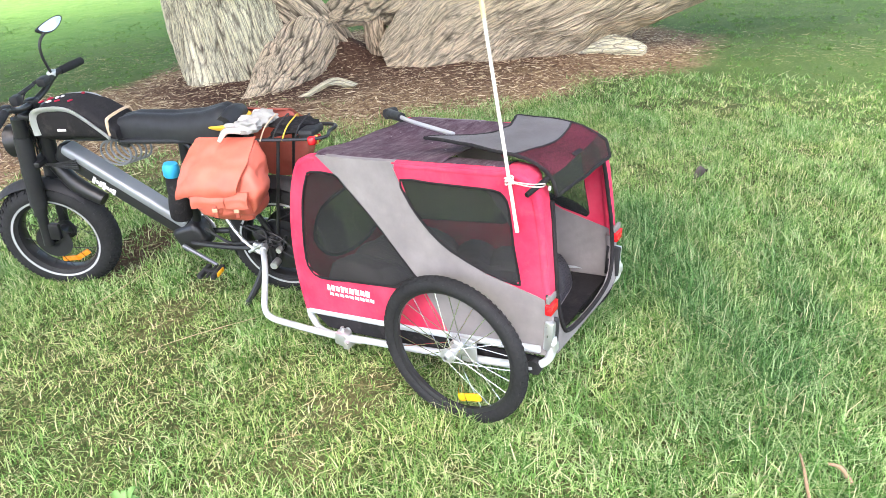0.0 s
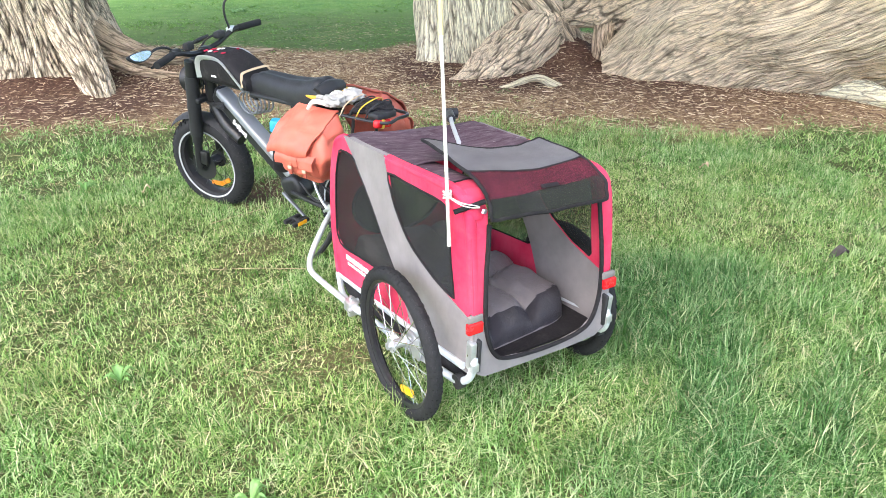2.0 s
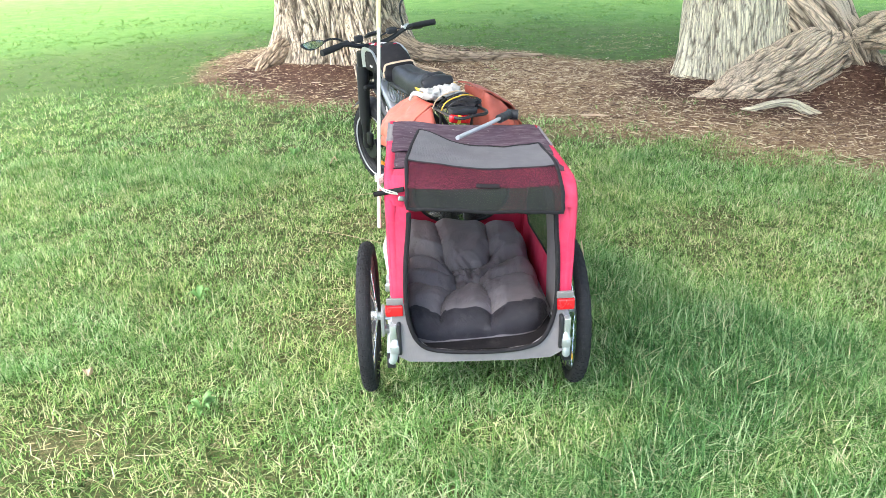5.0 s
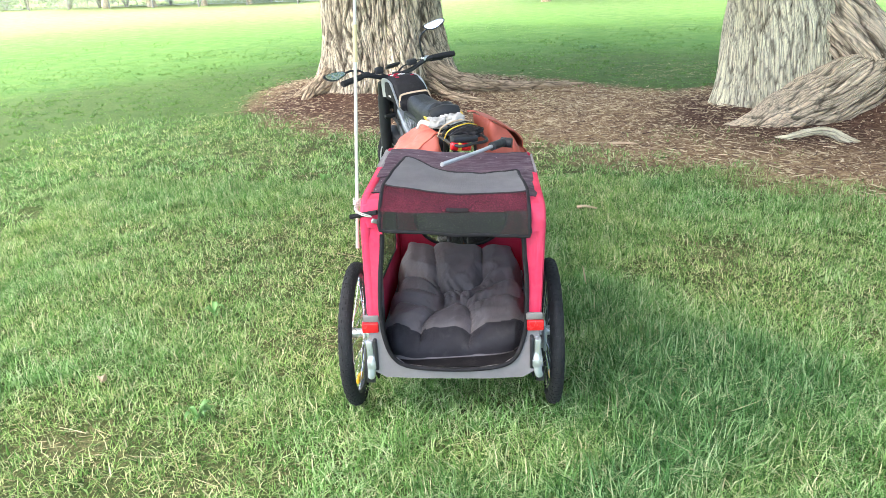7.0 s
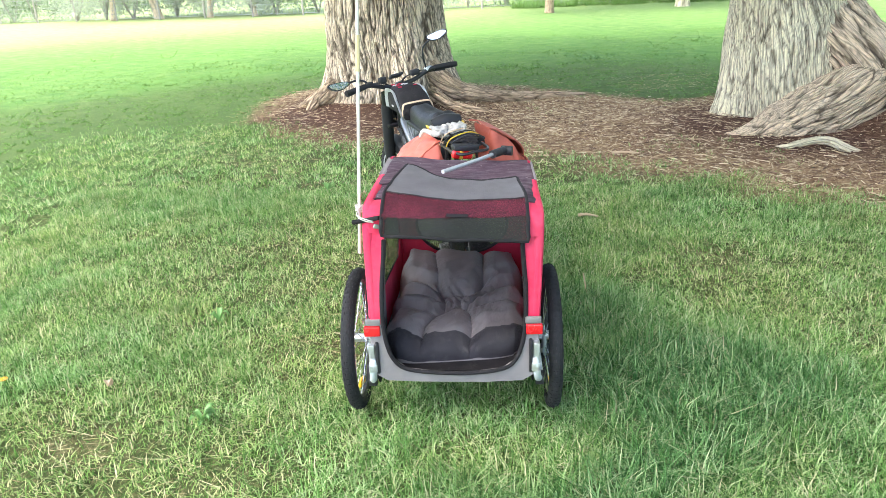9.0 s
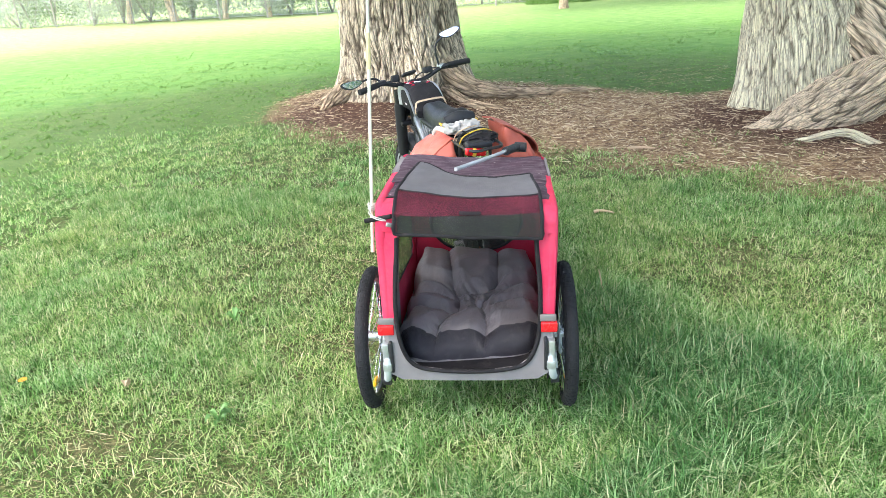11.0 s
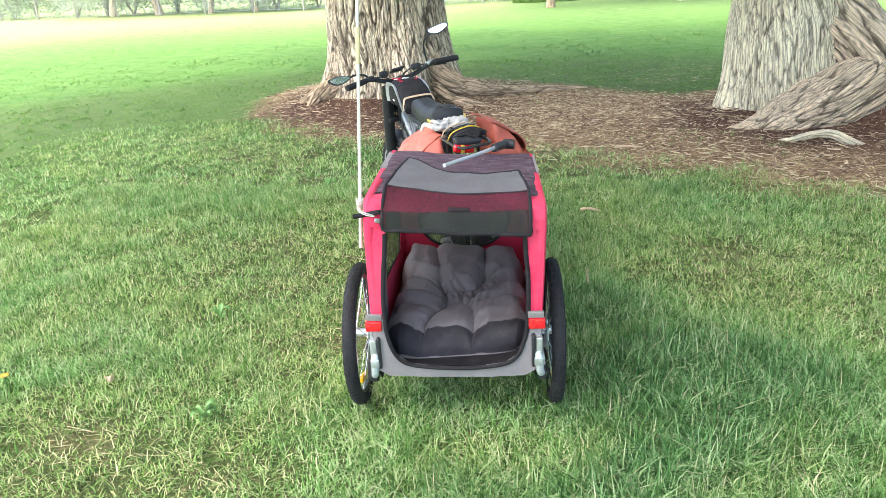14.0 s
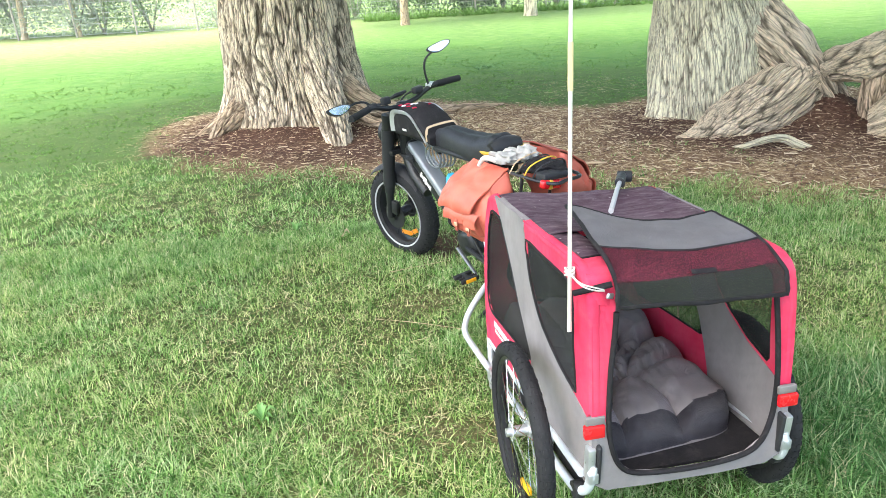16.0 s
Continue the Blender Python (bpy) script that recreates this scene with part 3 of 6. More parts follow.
def build_ground():
    near = np.arange(-3.6, 6.8, 0.06)
    far = [7.1, 7.6, 8.3, 9.2, 10.5, 12.5, 15, 19, 24, 30, 40, 55, 80, 130, 250, 600, 1500]
    xs = np.array([-f for f in far[::-1]] + [-6.5, -5.8, -5.2, -4.7, -4.3, -3.9] + list(near) + far)
    ys = np.array([-f for f in far[::-1]] + [-6, -5, -4, -3.2, -2.6, -2.2, -1.9] + list(np.arange(-1.7, 8.8, 0.06)) + [9.0, 9.3] + far[4:])
    X, Y = np.meshgrid(xs, ys, indexing="ij")
    Z = lift(X, Y)
    nx, ny = X.shape
    co = np.stack([X, Y, Z], -1).reshape(-1, 3)
    i, j = np.meshgrid(np.arange(nx - 1), np.arange(ny - 1), indexing="ij")
    k = (i * ny + j).ravel()
    quads = np.stack([k, k + ny, k + ny + 1, k + 1], -1)
    me = bpy.data.meshes.new("ground")
    me.from_pydata(co.tolist(), [], quads.tolist())
    side = bed_edge(X.ravel(), Y.ravel())
    a = me.attributes.new("bed", "FLOAT", "POINT")
    a.data.foreach_set("value", np.clip(np.maximum(side / 0.3 + 0.5, np.maximum(0.15 * worn(X.ravel(), Y.ravel()), 0.85 * earth(X.ravel(), Y.ravel()))), 0, 1).astype(np.float32))
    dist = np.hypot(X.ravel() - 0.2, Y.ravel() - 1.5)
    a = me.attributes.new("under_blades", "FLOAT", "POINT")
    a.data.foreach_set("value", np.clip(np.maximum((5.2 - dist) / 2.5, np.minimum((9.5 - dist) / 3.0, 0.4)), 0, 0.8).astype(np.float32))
    fx, fy = X.ravel(), Y.ravel()
    bare = 0.0 * fx
    for cx, cy, rx in ((-0.03, 2.42, 0.5), (-1.1, 6.0, 1.5), (3.0, 4.6, 1.25), (4.5, 3.4, 1.5)):
        bare = np.maximum(bare, np.exp(-(((fx - cx) ** 2 + (fy - cy) ** 2) / rx ** 2) ** 2))
    bare = np.clip(bare * 1.1 + 0.35 * waves(fx, fy, 12, 3.0) * bare, 0, 0.95)
    # paler grass colour with distance, standing in for sunlight and haze
    a = me.attributes.new("sunlit_lawn", "FLOAT", "POINT")
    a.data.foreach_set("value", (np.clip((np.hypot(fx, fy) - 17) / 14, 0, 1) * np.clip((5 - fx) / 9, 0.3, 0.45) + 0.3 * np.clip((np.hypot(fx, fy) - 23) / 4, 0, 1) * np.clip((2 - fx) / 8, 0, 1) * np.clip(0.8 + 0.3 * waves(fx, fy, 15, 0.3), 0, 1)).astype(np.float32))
    a = me.attributes.new("bare_soil", "FLOAT", "POINT")
    a.data.foreach_set("value", bare.astype(np.float32))
    me.polygons.foreach_set("use_smooth", [True] * len(me.polygons))
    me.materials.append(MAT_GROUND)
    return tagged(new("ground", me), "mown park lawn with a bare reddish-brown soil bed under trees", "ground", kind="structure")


build_ground()


def blades(name, count, region, size, width, seed, keep, label, material, segs=2, tuft=12, spread=0.015):
    """Many curved blades in one mesh. keep(x, y, r) says which stand."""
    r = np.random.RandomState(seed)
    x = np.repeat(r.uniform(region[0], region[1], count // tuft), tuft)
    y = np.repeat(r.uniform(region[2], region[3], count // tuft), tuft)
    x, y = x + r.normal(0, spread, len(x)), y + r.normal(0, spread, len(x))
    ok = keep(x, y, r)
    x, y = x[ok], y[ok]
    n = len(x)
    z = lift(x, y)
    green = lush_and_shade(x, y)
    tall = 0.5 + 0.9 * green ** 1.5 + 0.16 * waves(x, y, 22, 14.0)
    h = r.uniform(size[0], size[1], n) * np.clip(tall, 0.35, 1.5)
    w = r.uniform(width[0], width[1], n)
    a = r.uniform(0, math.tau, n)
    d = a + math.pi / 2 + r.normal(0, 0.5, n)
    bend = h * np.clip(r.normal(1.0, 0.5, n), 0.05, 2.2)
    up = h * np.clip(1.05 - 0.35 * bend / h, 0.35, 1.0)
    sx, sy = np.cos(a) * w / 2, np.sin(a) * w / 2
    rows = []
    for s in range(segs):
        f = s / segs
        px, py, pz = x + np.cos(d) * bend * f * f, y + np.sin(d) * bend * f * f, z - 0.008 + up * (f * (1.25 - 0.25 * f))
        t = 1 - 0.35 * f
        rows += [np.stack([px - sx * t, py - sy * t, pz], -1), np.stack([px + sx * t, py + sy * t, pz], -1)]
    rows.append(np.stack([x + np.cos(d) * bend, y + np.sin(d) * bend, z - 0.008 + up], -1))
    per = len(rows)
    co = np.stack(rows, 1).reshape(-1, 3).astype(np.float32)
    base = np.arange(n) * per
    tris = []
    for s in range(segs - 1):
        k = 2 * s
        tris += [np.stack([base + k, base + k + 1, base + k + 3], -1), np.stack([base + k, base + k + 3, base + k + 2], -1)]
    k = 2 * (segs - 1)
    tris.append(np.stack([base + k, base + k + 1, base + k + 2], -1))
    idx = np.concatenate(tris).astype(np.int32)
    me = bpy.data.meshes.new(name)
    me.vertices.add(len(co))
    me.vertices.foreach_set("co", co.ravel())
    me.loops.add(idx.size)
    me.loops.foreach_set("vertex_index", idx.ravel())
    me.polygons.add(len(idx))
    me.polygons.foreach_set("loop_start", np.arange(0, idx.size, 3, dtype=np.int32))
    me.update(calc_edges=True)
    me.attributes.new("lush_shade", "FLOAT", "POINT").data.foreach_set("value", np.repeat(green, per).astype(np.float32))
    me.materials.append(material)
    return tagged(new(name, me), label, "grass", kind="stuff")


def lawn_keep(x, y, r):
    side = bed_edge(x, y) + 0.08 * waves(x, y, 10, 20)
    thin = np.clip(0.95 + 0.4 * waves(x, y, 31, 2.4), 0.45, 1)
    return (r.uniform(0, 1, len(x)) < thin * np.clip(0.5 - side / 0.75, 0, 1) * (1 - 0.5 * worn(x, y)) * (1 - 0.85 * earth(x, y)))


def inner(x, y):
    wob = 0.25 * waves(x, y, 71, 2.0)
    return (np.abs(x - 0.1) < 3.1 + wob) & (y > -1.2 - wob) & (y < 3.1 + wob)


def near_keep(x, y, r):
    return inner(x, y) & lawn_keep(x, y, r)


def mid_keep(x, y, r):
    d = np.hypot(x, y - 0.5)
    return ~inner(x, y) & lawn_keep(x, y, r) & (r.uniform(0, 1, len(x)) < np.clip(1.5 - d / 12, 0.15, 1))


def bed_keep(x, y, r):
    side = bed_side(x, y)
    return (side > 0.1) & (waves(x, y, 41, 2.2) > 0.4) & (r.uniform(0, 1, len(x)) < 0.5)


def broad(x, y):
    wob = 0.35 * waves(x, y, 72, 1.6)
    return (np.abs(x) < 3.7 + wob) & (y > -1.0) & (y < 4.8 + wob)


def ring_keep(x, y, r):
    fade = np.clip(np.minimum(4.6 - np.abs(x), 5.8 - y) / 1.1, 0, 1)
    return ~inner(x, y) & lawn_keep(x, y, r) & (r.uniform(0, 1, len(x)) < fade)


def outer_keep(x, y, r):
    return ~broad(x, y) & mid_keep(x, y, r)


blades("grass", 600000, (-3.3, 3.5, -1.4, 3.35), (0.028, 0.105), (0.0022, 0.006), 1, near_keep, "green lawn grass with yellowed dry patches", MAT_GRASS, tuft=5, spread=0.02)
blades("grass", 330000, (-4.5, 4.5, -1.1, 5.7), (0.03, 0.09), (0.006, 0.012), 2, ring_keep, "green lawn grass farther off", MAT_GRASS, segs=1)
blades("grass", 340000, (-10, 11, -1.6, 16), (0.02, 0.05), (0.012, 0.028), 7, outer_keep, "short green lawn grass beyond the trees", MAT_GRASS_FAR, segs=1)
blades("grass", 70000, (-8.5, 9.0, -8.0, -1.2), (0.05, 0.10), (0.012, 0.024), 4, mid_keep, "green lawn grass behind", MAT_GRASS_FAR, segs=1)
blades("grass", 24000, (-3, 6, 3, 8), (0.03, 0.07), (0.004, 0.007), 3, bed_keep, "sparse grass tufts in the soil bed", MAT_GRASS)


def litter(name, count, seed, length, label, material, keep, thick=0.004, low=0.8):
    """Loose strips of bark and twigs lying about."""
    r = np.random.RandomState(seed)
    x, y = r.uniform(-3, 6.6, count), r.uniform(low, 8.4, count)
    ok = keep(x, y, r)
    x, y = x[ok], y[ok]
    n = len(x)
    z = lift(x, y) + 0.004
    L, W = length[0] + (length[1] - length[0]) * r.uniform(0, 1, n) ** 2.2, (0.4 + 1.9 * r.uniform(0, 1, n) ** 3) * thick
    a, tilt = r.uniform(0, math.tau, n), r.normal(0.0, 0.12, n)
    c, s = np.cos(a), np.sin(a)
    ends = []
    for f in (-0.5, 0.5):
        taper = 1.0 if f < 0 else 0.45
        px, py, pz = x + c * L * f, y + s * L * f, z + W + np.abs(tilt * L) * (f + 0.5)
        for k in range(3):
            q = k * math.tau / 3
            ends.append(np.stack([px - s * math.cos(q) * W * taper, py + c * math.cos(q) * W * taper, pz + math.sin(q) * W * 0.7], -1))
    co = np.stack(ends, 1).reshape(-1, 3)
    base = np.arange(n) * 6
    quads = [np.stack([base + k, base + (k + 1) % 3, base + 3 + (k + 1) % 3, base + 3 + k], -1) for k in range(3)]
    me = bpy.data.meshes.new(name)
    me.from_pydata(co.tolist(), [], np.concatenate(quads).tolist())
    me.materials.append(material)
    return tagged(new(name, me), label, "litter", kind="stuff")


def chip_mat(name, stops):
    m, t, b = nodes_of(name)
    g = t.nodes.new("ShaderNodeNewGeometry")
    t.links.new(ramp(t, g.outputs["Random Per Island"], stops), b.inputs["Base Color"])
    b.inputs["Roughness"].default_value = 0.92
    bump(t, b, noise_tex(t, coords(t), 120.0, 3), 0.4, 0.003)
    return m


MAT_LITTER = chip_mat("dry_bark_strips", [(0.0, (0.05, 0.026, 0.018)), (0.22, (0.19, 0.115, 0.075)), (0.5, (0.42, 0.31, 0.20)), (0.8, (0.58, 0.46, 0.29)), (1.0, (0.74, 0.63, 0.44))])
MAT_STRAW = chip_mat("dead_grass", [(0.0, (0.26, 0.20, 0.10)), (0.6, (0.50, 0.42, 0.22)), (1.0, (0.70, 0.61, 0.38))])


def soil_keep(x, y, r):
    return r.uniform(0, 1, len(x)) < np.clip(bed_side(x, y) / 0.5 + 0.35, 0, 1) * np.clip(0.75 + 0.45 * waves(x, y, 51, 1.8), 0.15, 1) * (1 - 0.75 * np.exp(-((x + 1.1) ** 2 + (y - 5.9) ** 2) / 1.7)) * (1 - 0.7 * np.exp(-((x - 4.0) ** 2 + (y - 4.0) ** 2) / 1.6))


def straw_keep(x, y, r):
    return (bed_side(x, y) < 0.25) & (r.uniform(0.1, 0.5, len(x)) > lush_and_shade(x, y) - 0.6 * worn(x, y))


litter("bark_litter", 150000, 5, (0.010, 0.10), "dry strips of bark and wood chips on bare soil", MAT_LITTER, soil_keep, 0.0028)
litter("dry_straw", 52000, 6, (0.03, 0.12), "dead straw lying among the grass", MAT_STRAW, straw_keep, 0.0009, -1.3)


# ---- trees ----
def bark_mesh(name, path, radii, base_h, lobes, seed, rings=210, seg=340, ridge=0.05, grain=9.0, flow=1.0, twist=0.25, gnarl=0.0):
    """A furrowed trunk along a path, with root lobes (angle, width, reach) spreading at its foot."""
    pts = smooth_path(path, 12)
    cum = [0.0]
    for a, b in zip(pts, pts[1:]):
        cum.append(cum[-1] + (b - a).length)
    total = cum[-1]
    bm = bmesh.new()
    lay = bm.verts.layers.float.new("furrow")
    cov = bm.verts.layers.float_vector.new("bark_co")
    rows = []
    up0 = None
    knots = np.linspace(0, len(radii) - 1, 60)
    for i in range(rings + 1):
        s = (i / rings) ** 1.35 * total
        k = min(max(np.searchsorted(cum, s) - 1, 0), len(pts) - 2)
        f = (s - cum[k]) / max(cum[k + 1] - cum[k], 1e-6)
        c = pts[k].lerp(pts[k + 1], f)
        d = (pts[min(k + 2, len(pts) - 1)] - pts[max(k - 1, 0)]).normalized()
        if up0 is None:
            up0 = (Vector((1, 0, 0)) - d * d.x).normalized()
        up0 = (up0 - d * up0.dot(d)).normalized()
        side = d.cross(up0)
        R = float(np.interp(s / total * (len(radii) - 1), range(len(radii)), radii))
        row = []
        for j in range(seg):
            a = j * math.tau / seg
            r = R
            foot = 0.0
            for la, lw, lr in lobes:
                g = math.exp(-(((a - la + math.pi) % math.tau - math.pi) / lw) ** 2)
                foot += lr * g * math.exp(-s / base_h)
            aa = a + s * twist + 0.10 * noise.noise(Vector((math.cos(a) * 2, math.sin(a) * 2, s * 1.6 + seed)))
            nx, ny = math.cos(aa) * R * grain, math.sin(aa) * R * grain
            v = Vector((nx, ny, s * grain * 0.135 * flow + seed * 7.3))
            w = noise.noise(v * 0.35) * 0.9
            n1 = 1 - abs(noise.noise(v + Vector((w, w, 0)))) * 4.6
            n2 = 1 - abs(noise.noise(v * 1.9 + Vector((3, w * 2, 5)))) * 5.0
            lump = noise.noise(Vector((math.cos(a) * 1.6, math.sin(a) * 1.6, s * 1.1 + seed)))
            q0 = c + (up0 * math.cos(a) + side * math.sin(a)) * R
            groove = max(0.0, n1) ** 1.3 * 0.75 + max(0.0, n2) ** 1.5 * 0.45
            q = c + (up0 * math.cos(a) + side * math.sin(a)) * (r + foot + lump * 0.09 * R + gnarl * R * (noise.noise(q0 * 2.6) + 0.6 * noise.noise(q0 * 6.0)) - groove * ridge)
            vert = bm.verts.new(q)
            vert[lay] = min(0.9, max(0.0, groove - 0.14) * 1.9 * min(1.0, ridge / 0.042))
            vert[cov] = (math.cos(aa) * R + seed, math.sin(aa) * R, s + w * 0.1)
            row.append(vert)
        rows.append(row)
    for i in range(rings):
        for j in range(seg):
            bm.faces.new((rows[i][j], rows[i][(j + 1) % seg], rows[i + 1][(j + 1) % seg], rows[i + 1][j]))
    bm.faces.new(rows[-1])
    bm.faces.new(rows[0][::-1])
    bmesh.ops.recalc_face_normals(bm, faces=bm.faces)
    return bm


def leaf_cloud(name, centres, per, spread, size, seed, material, parent=None):
    """Many small leaves in loose clumps, as one mesh."""
    r = np.random.RandomState(seed)
    c = np.repeat(np.array([tuple(q) for q in centres]), per, 0)
    n = len(c)
    p = c + r.normal(0, 1, (n, 3)) * np.array(spread)
    a = r.normal(0, 1, (n, 3))
    a /= np.linalg.norm(a, axis=1)[:, None]
    b = np.cross(a, r.normal(0, 1, (n, 3)))
    b /= np.linalg.norm(b, axis=1)[:, None]
    L = r.uniform(size[0], size[1], n)[:, None]
    co = np.stack([p - a * L, p + b * L * 0.45, p + a * L, p - b * L * 0.45], 1).reshape(-1, 3)
    k = np.arange(n) * 4
    me = bpy.data.meshes.new(name)
    me.from_pydata(co.tolist(), [], np.stack([k, k + 1, k + 2, k + 3], -1).tolist())
    me.materials.append(material)
    ob = new(name, me)
    ob.parent = parent
    return ob


def root(points, radii, seed, material, parent, name="root"):
    bm = tube(points, radii, 14, 8)
    for v in bm.verts:
        v.co += v.normal * noise.noise(v.co * 14 + Vector((seed, 0, 0))) * 0.012 + Vector((0, 0, 1)) * noise.noise(v.co * 5 + Vector((0, seed, 0))) * 0.012
    cov = bm.verts.layers.float_vector.new("bark_co")
    for v in bm.verts:
        v[cov] = (v.co.x * 0.35, v.co.z, v.co.y * 2.0)
    return part(name, bm, material, parent, smooth=70)


ta = thing("tree", "thick upright trunk with deep grey furrowed bark", "tree")
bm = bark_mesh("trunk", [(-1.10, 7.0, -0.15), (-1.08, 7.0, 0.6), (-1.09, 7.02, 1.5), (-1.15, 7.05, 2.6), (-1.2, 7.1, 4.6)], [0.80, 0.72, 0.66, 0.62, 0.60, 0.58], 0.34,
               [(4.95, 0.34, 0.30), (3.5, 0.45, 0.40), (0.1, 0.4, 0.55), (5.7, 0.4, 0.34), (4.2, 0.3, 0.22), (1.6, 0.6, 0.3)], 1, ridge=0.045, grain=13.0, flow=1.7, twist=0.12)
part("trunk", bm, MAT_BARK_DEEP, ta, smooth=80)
for k, (line, radii) in enumerate((([(-0.62, 6.62, 0.5), (-0.36, 6.45, 0.27), (-0.02, 6.45, 0.13), (0.45, 6.6, 0.06), (0.95, 6.82, 0.03), (1.5, 7.0, -0.01)], [0.2, 0.15, 0.10, 0.06, 0.04, 0.02]),
                                   ([(-0.5, 6.3, 0.20), (-0.25, 6.05, 0.09), (0.05, 5.9, 0.04), (0.35, 5.85, -0.01)], [0.08, 0.055, 0.035, 0.015]),
                                   ([(-1.7, 6.72, 0.22), (-1.95, 6.52, 0.12), (-2.1, 6.42, 0.05), (-2.25, 6.36, -0.03)], [0.13, 0.10, 0.07, 0.03]))):
    bm = bark_mesh("root", line, radii, 0.3, [], 16 + k, rings=60, seg=44, ridge=0.014, grain=24.0, gnarl=0.16)
    part("root", bm, MAT_BARK_DARK, ta, "gnarled brown root running over the soil", smooth=80)
bm = bark_mesh("root_buttress", [(-0.66, 5.22, -0.18), (-0.67, 5.6, 0.03), (-0.72, 6.0, 0.3), (-0.8, 6.4, 0.7), (-0.9, 6.65, 1.2)], [0.10, 0.15, 0.18, 0.2, 0.18], 0.3, [], 8, rings=80, seg=120, ridge=0.035, grain=16.0, flow=1.6)
part("root_buttress", bm, MAT_BARK_DEEP, ta, smooth=80)
bm = bark_mesh("root", [(-1.55, 6.75, 0.32), (-1.75, 6.5, 0.2), (-1.9, 6.3, 0.08), (-2.0, 6.15, -0.06)], [0.2, 0.15, 0.11, 0.05], 0.3, [], 15, rings=50, seg=70, ridge=0.03, grain=18.0)
part("root", bm, MAT_BARK_DARK, ta, "gnarled brown root", smooth=80)

tb = thing("tree", "twin-stemmed old tree, one stem upright, one leaning low", "tree")
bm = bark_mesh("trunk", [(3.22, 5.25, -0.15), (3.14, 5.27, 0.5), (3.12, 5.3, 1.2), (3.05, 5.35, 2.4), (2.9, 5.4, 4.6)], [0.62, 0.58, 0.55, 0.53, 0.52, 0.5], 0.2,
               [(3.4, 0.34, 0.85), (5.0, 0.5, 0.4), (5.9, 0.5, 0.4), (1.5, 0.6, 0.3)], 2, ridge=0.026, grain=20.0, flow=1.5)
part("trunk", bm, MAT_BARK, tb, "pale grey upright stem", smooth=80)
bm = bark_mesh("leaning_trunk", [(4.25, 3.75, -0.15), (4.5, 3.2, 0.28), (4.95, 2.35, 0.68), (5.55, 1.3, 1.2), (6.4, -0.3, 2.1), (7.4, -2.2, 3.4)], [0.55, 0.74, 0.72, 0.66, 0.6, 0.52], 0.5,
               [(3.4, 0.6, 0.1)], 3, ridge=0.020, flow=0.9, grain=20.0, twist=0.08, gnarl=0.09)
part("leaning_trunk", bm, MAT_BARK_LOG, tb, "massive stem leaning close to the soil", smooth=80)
# thick old stump fused to the upright stem, and a gnarled bridge to the leaning one
bm = bark_mesh("buttress", [(3.9, 4.72, 0.42), (3.62, 4.62, 0.30), (3.3, 4.52, 0.15), (2.95, 4.42, 0.02), (2.55, 4.3, -0.08), (2.0, 4.17, -0.14)], [0.26, 0.34, 0.35, 0.28, 0.18, 0.08], 0.5, [], 5, rings=150, seg=240, ridge=0.035, grain=17.0, flow=0.7, twist=0.05, gnarl=0.12)
part("buttress", bm, MAT_BARK_ROOT, tb, "thick slanting root buttress", smooth=80)
bm = bark_mesh("shoulder", [(3.2, 5.2, 1.25), (3.42, 4.98, 0.82), (3.66, 4.75, 0.46), (4.0, 4.45, -0.1)], [0.34, 0.36, 0.34, 0.28], 0.4, [], 9, rings=80, seg=130, ridge=0.04, grain=13.0, gnarl=0.12)
part("shoulder", bm, MAT_BARK_ROOT, tb, "brown weathered shoulder sloping from the upright stem", smooth=80)
bm = bark_mesh("burl", [(3.86, 4.52, 0.50), (4.08, 4.28, 0.56), (4.35, 3.95, 0.64), (4.7, 3.45, 0.66)], [0.16, 0.25, 0.32, 0.36], 0.4, [], 4, rings=80, seg=140, ridge=0.045, grain=9.0, flow=2.2, twist=1.6, gnarl=0.25)
part("burl", bm, MAT_BARK_LOG, tb, "broken gnarled burl bridging the stems", smooth=80)
bm = bark_mesh("burl_foot", [(4.16, 4.14, 0.55), (4.08, 4.1, 0.34), (4.06, 4.06, 0.12), (4.0, 4.0, -0.05)], [0.16, 0.12, 0.13, 0.16], 0.2, [], 10, rings=40, seg=70, ridge=0.025, grain=18.0)
part("burl_foot", bm, MAT_BARK_DARK, tb, "torn brown foot of the burl", smooth=80)
bm = bark_mesh("root", [(2.50, 3.86, -0.01), (2.62, 3.74, 0.05), (2.78, 3.67, 0.105), (2.90, 3.65, 0.10), (3.0, 3.60, 0.05), (3.14, 3.62, 0.0)], [0.018, 0.024, 0.03, 0.034, 0.036, 0.024], 0.2, [], 12, rings=50, seg=40, ridge=0.010, grain=30.0, gnarl=0.2)
part("root", bm, MAT_BARK, tb, "pale bent surface root", smooth=80)
root([(4.8, 2.3, 0.1), (4.9, 1.8, 0.1), (4.9, 1.45, 0.05)], [0.2, 0.12, 0.06], 7, MAT_BARK, tb)


def crown(tree, middle, reach, low, high, count, seed):
    """A broad dense crown of leaf clumps high over the ground, on limbs that fork from the stem; unseen, placed to
    shade the lawn.
    """
    r = np.random.RandomState(seed)
    cs = []
    while len(cs) < count:
        q = r.uniform(-1, 1, 3)
        if q @ q < 1:
            cs.append((middle[0] + q[0] * reach[0], middle[1] + q[1] * reach[1], (low + high) / 2 + q[2] * (high - low) / 2))
    leaf_cloud("crown", cs, 36, (0.5, 0.5, 0.35), (0.10, 0.2), seed, MAT_LEAF, tree)
    return cs


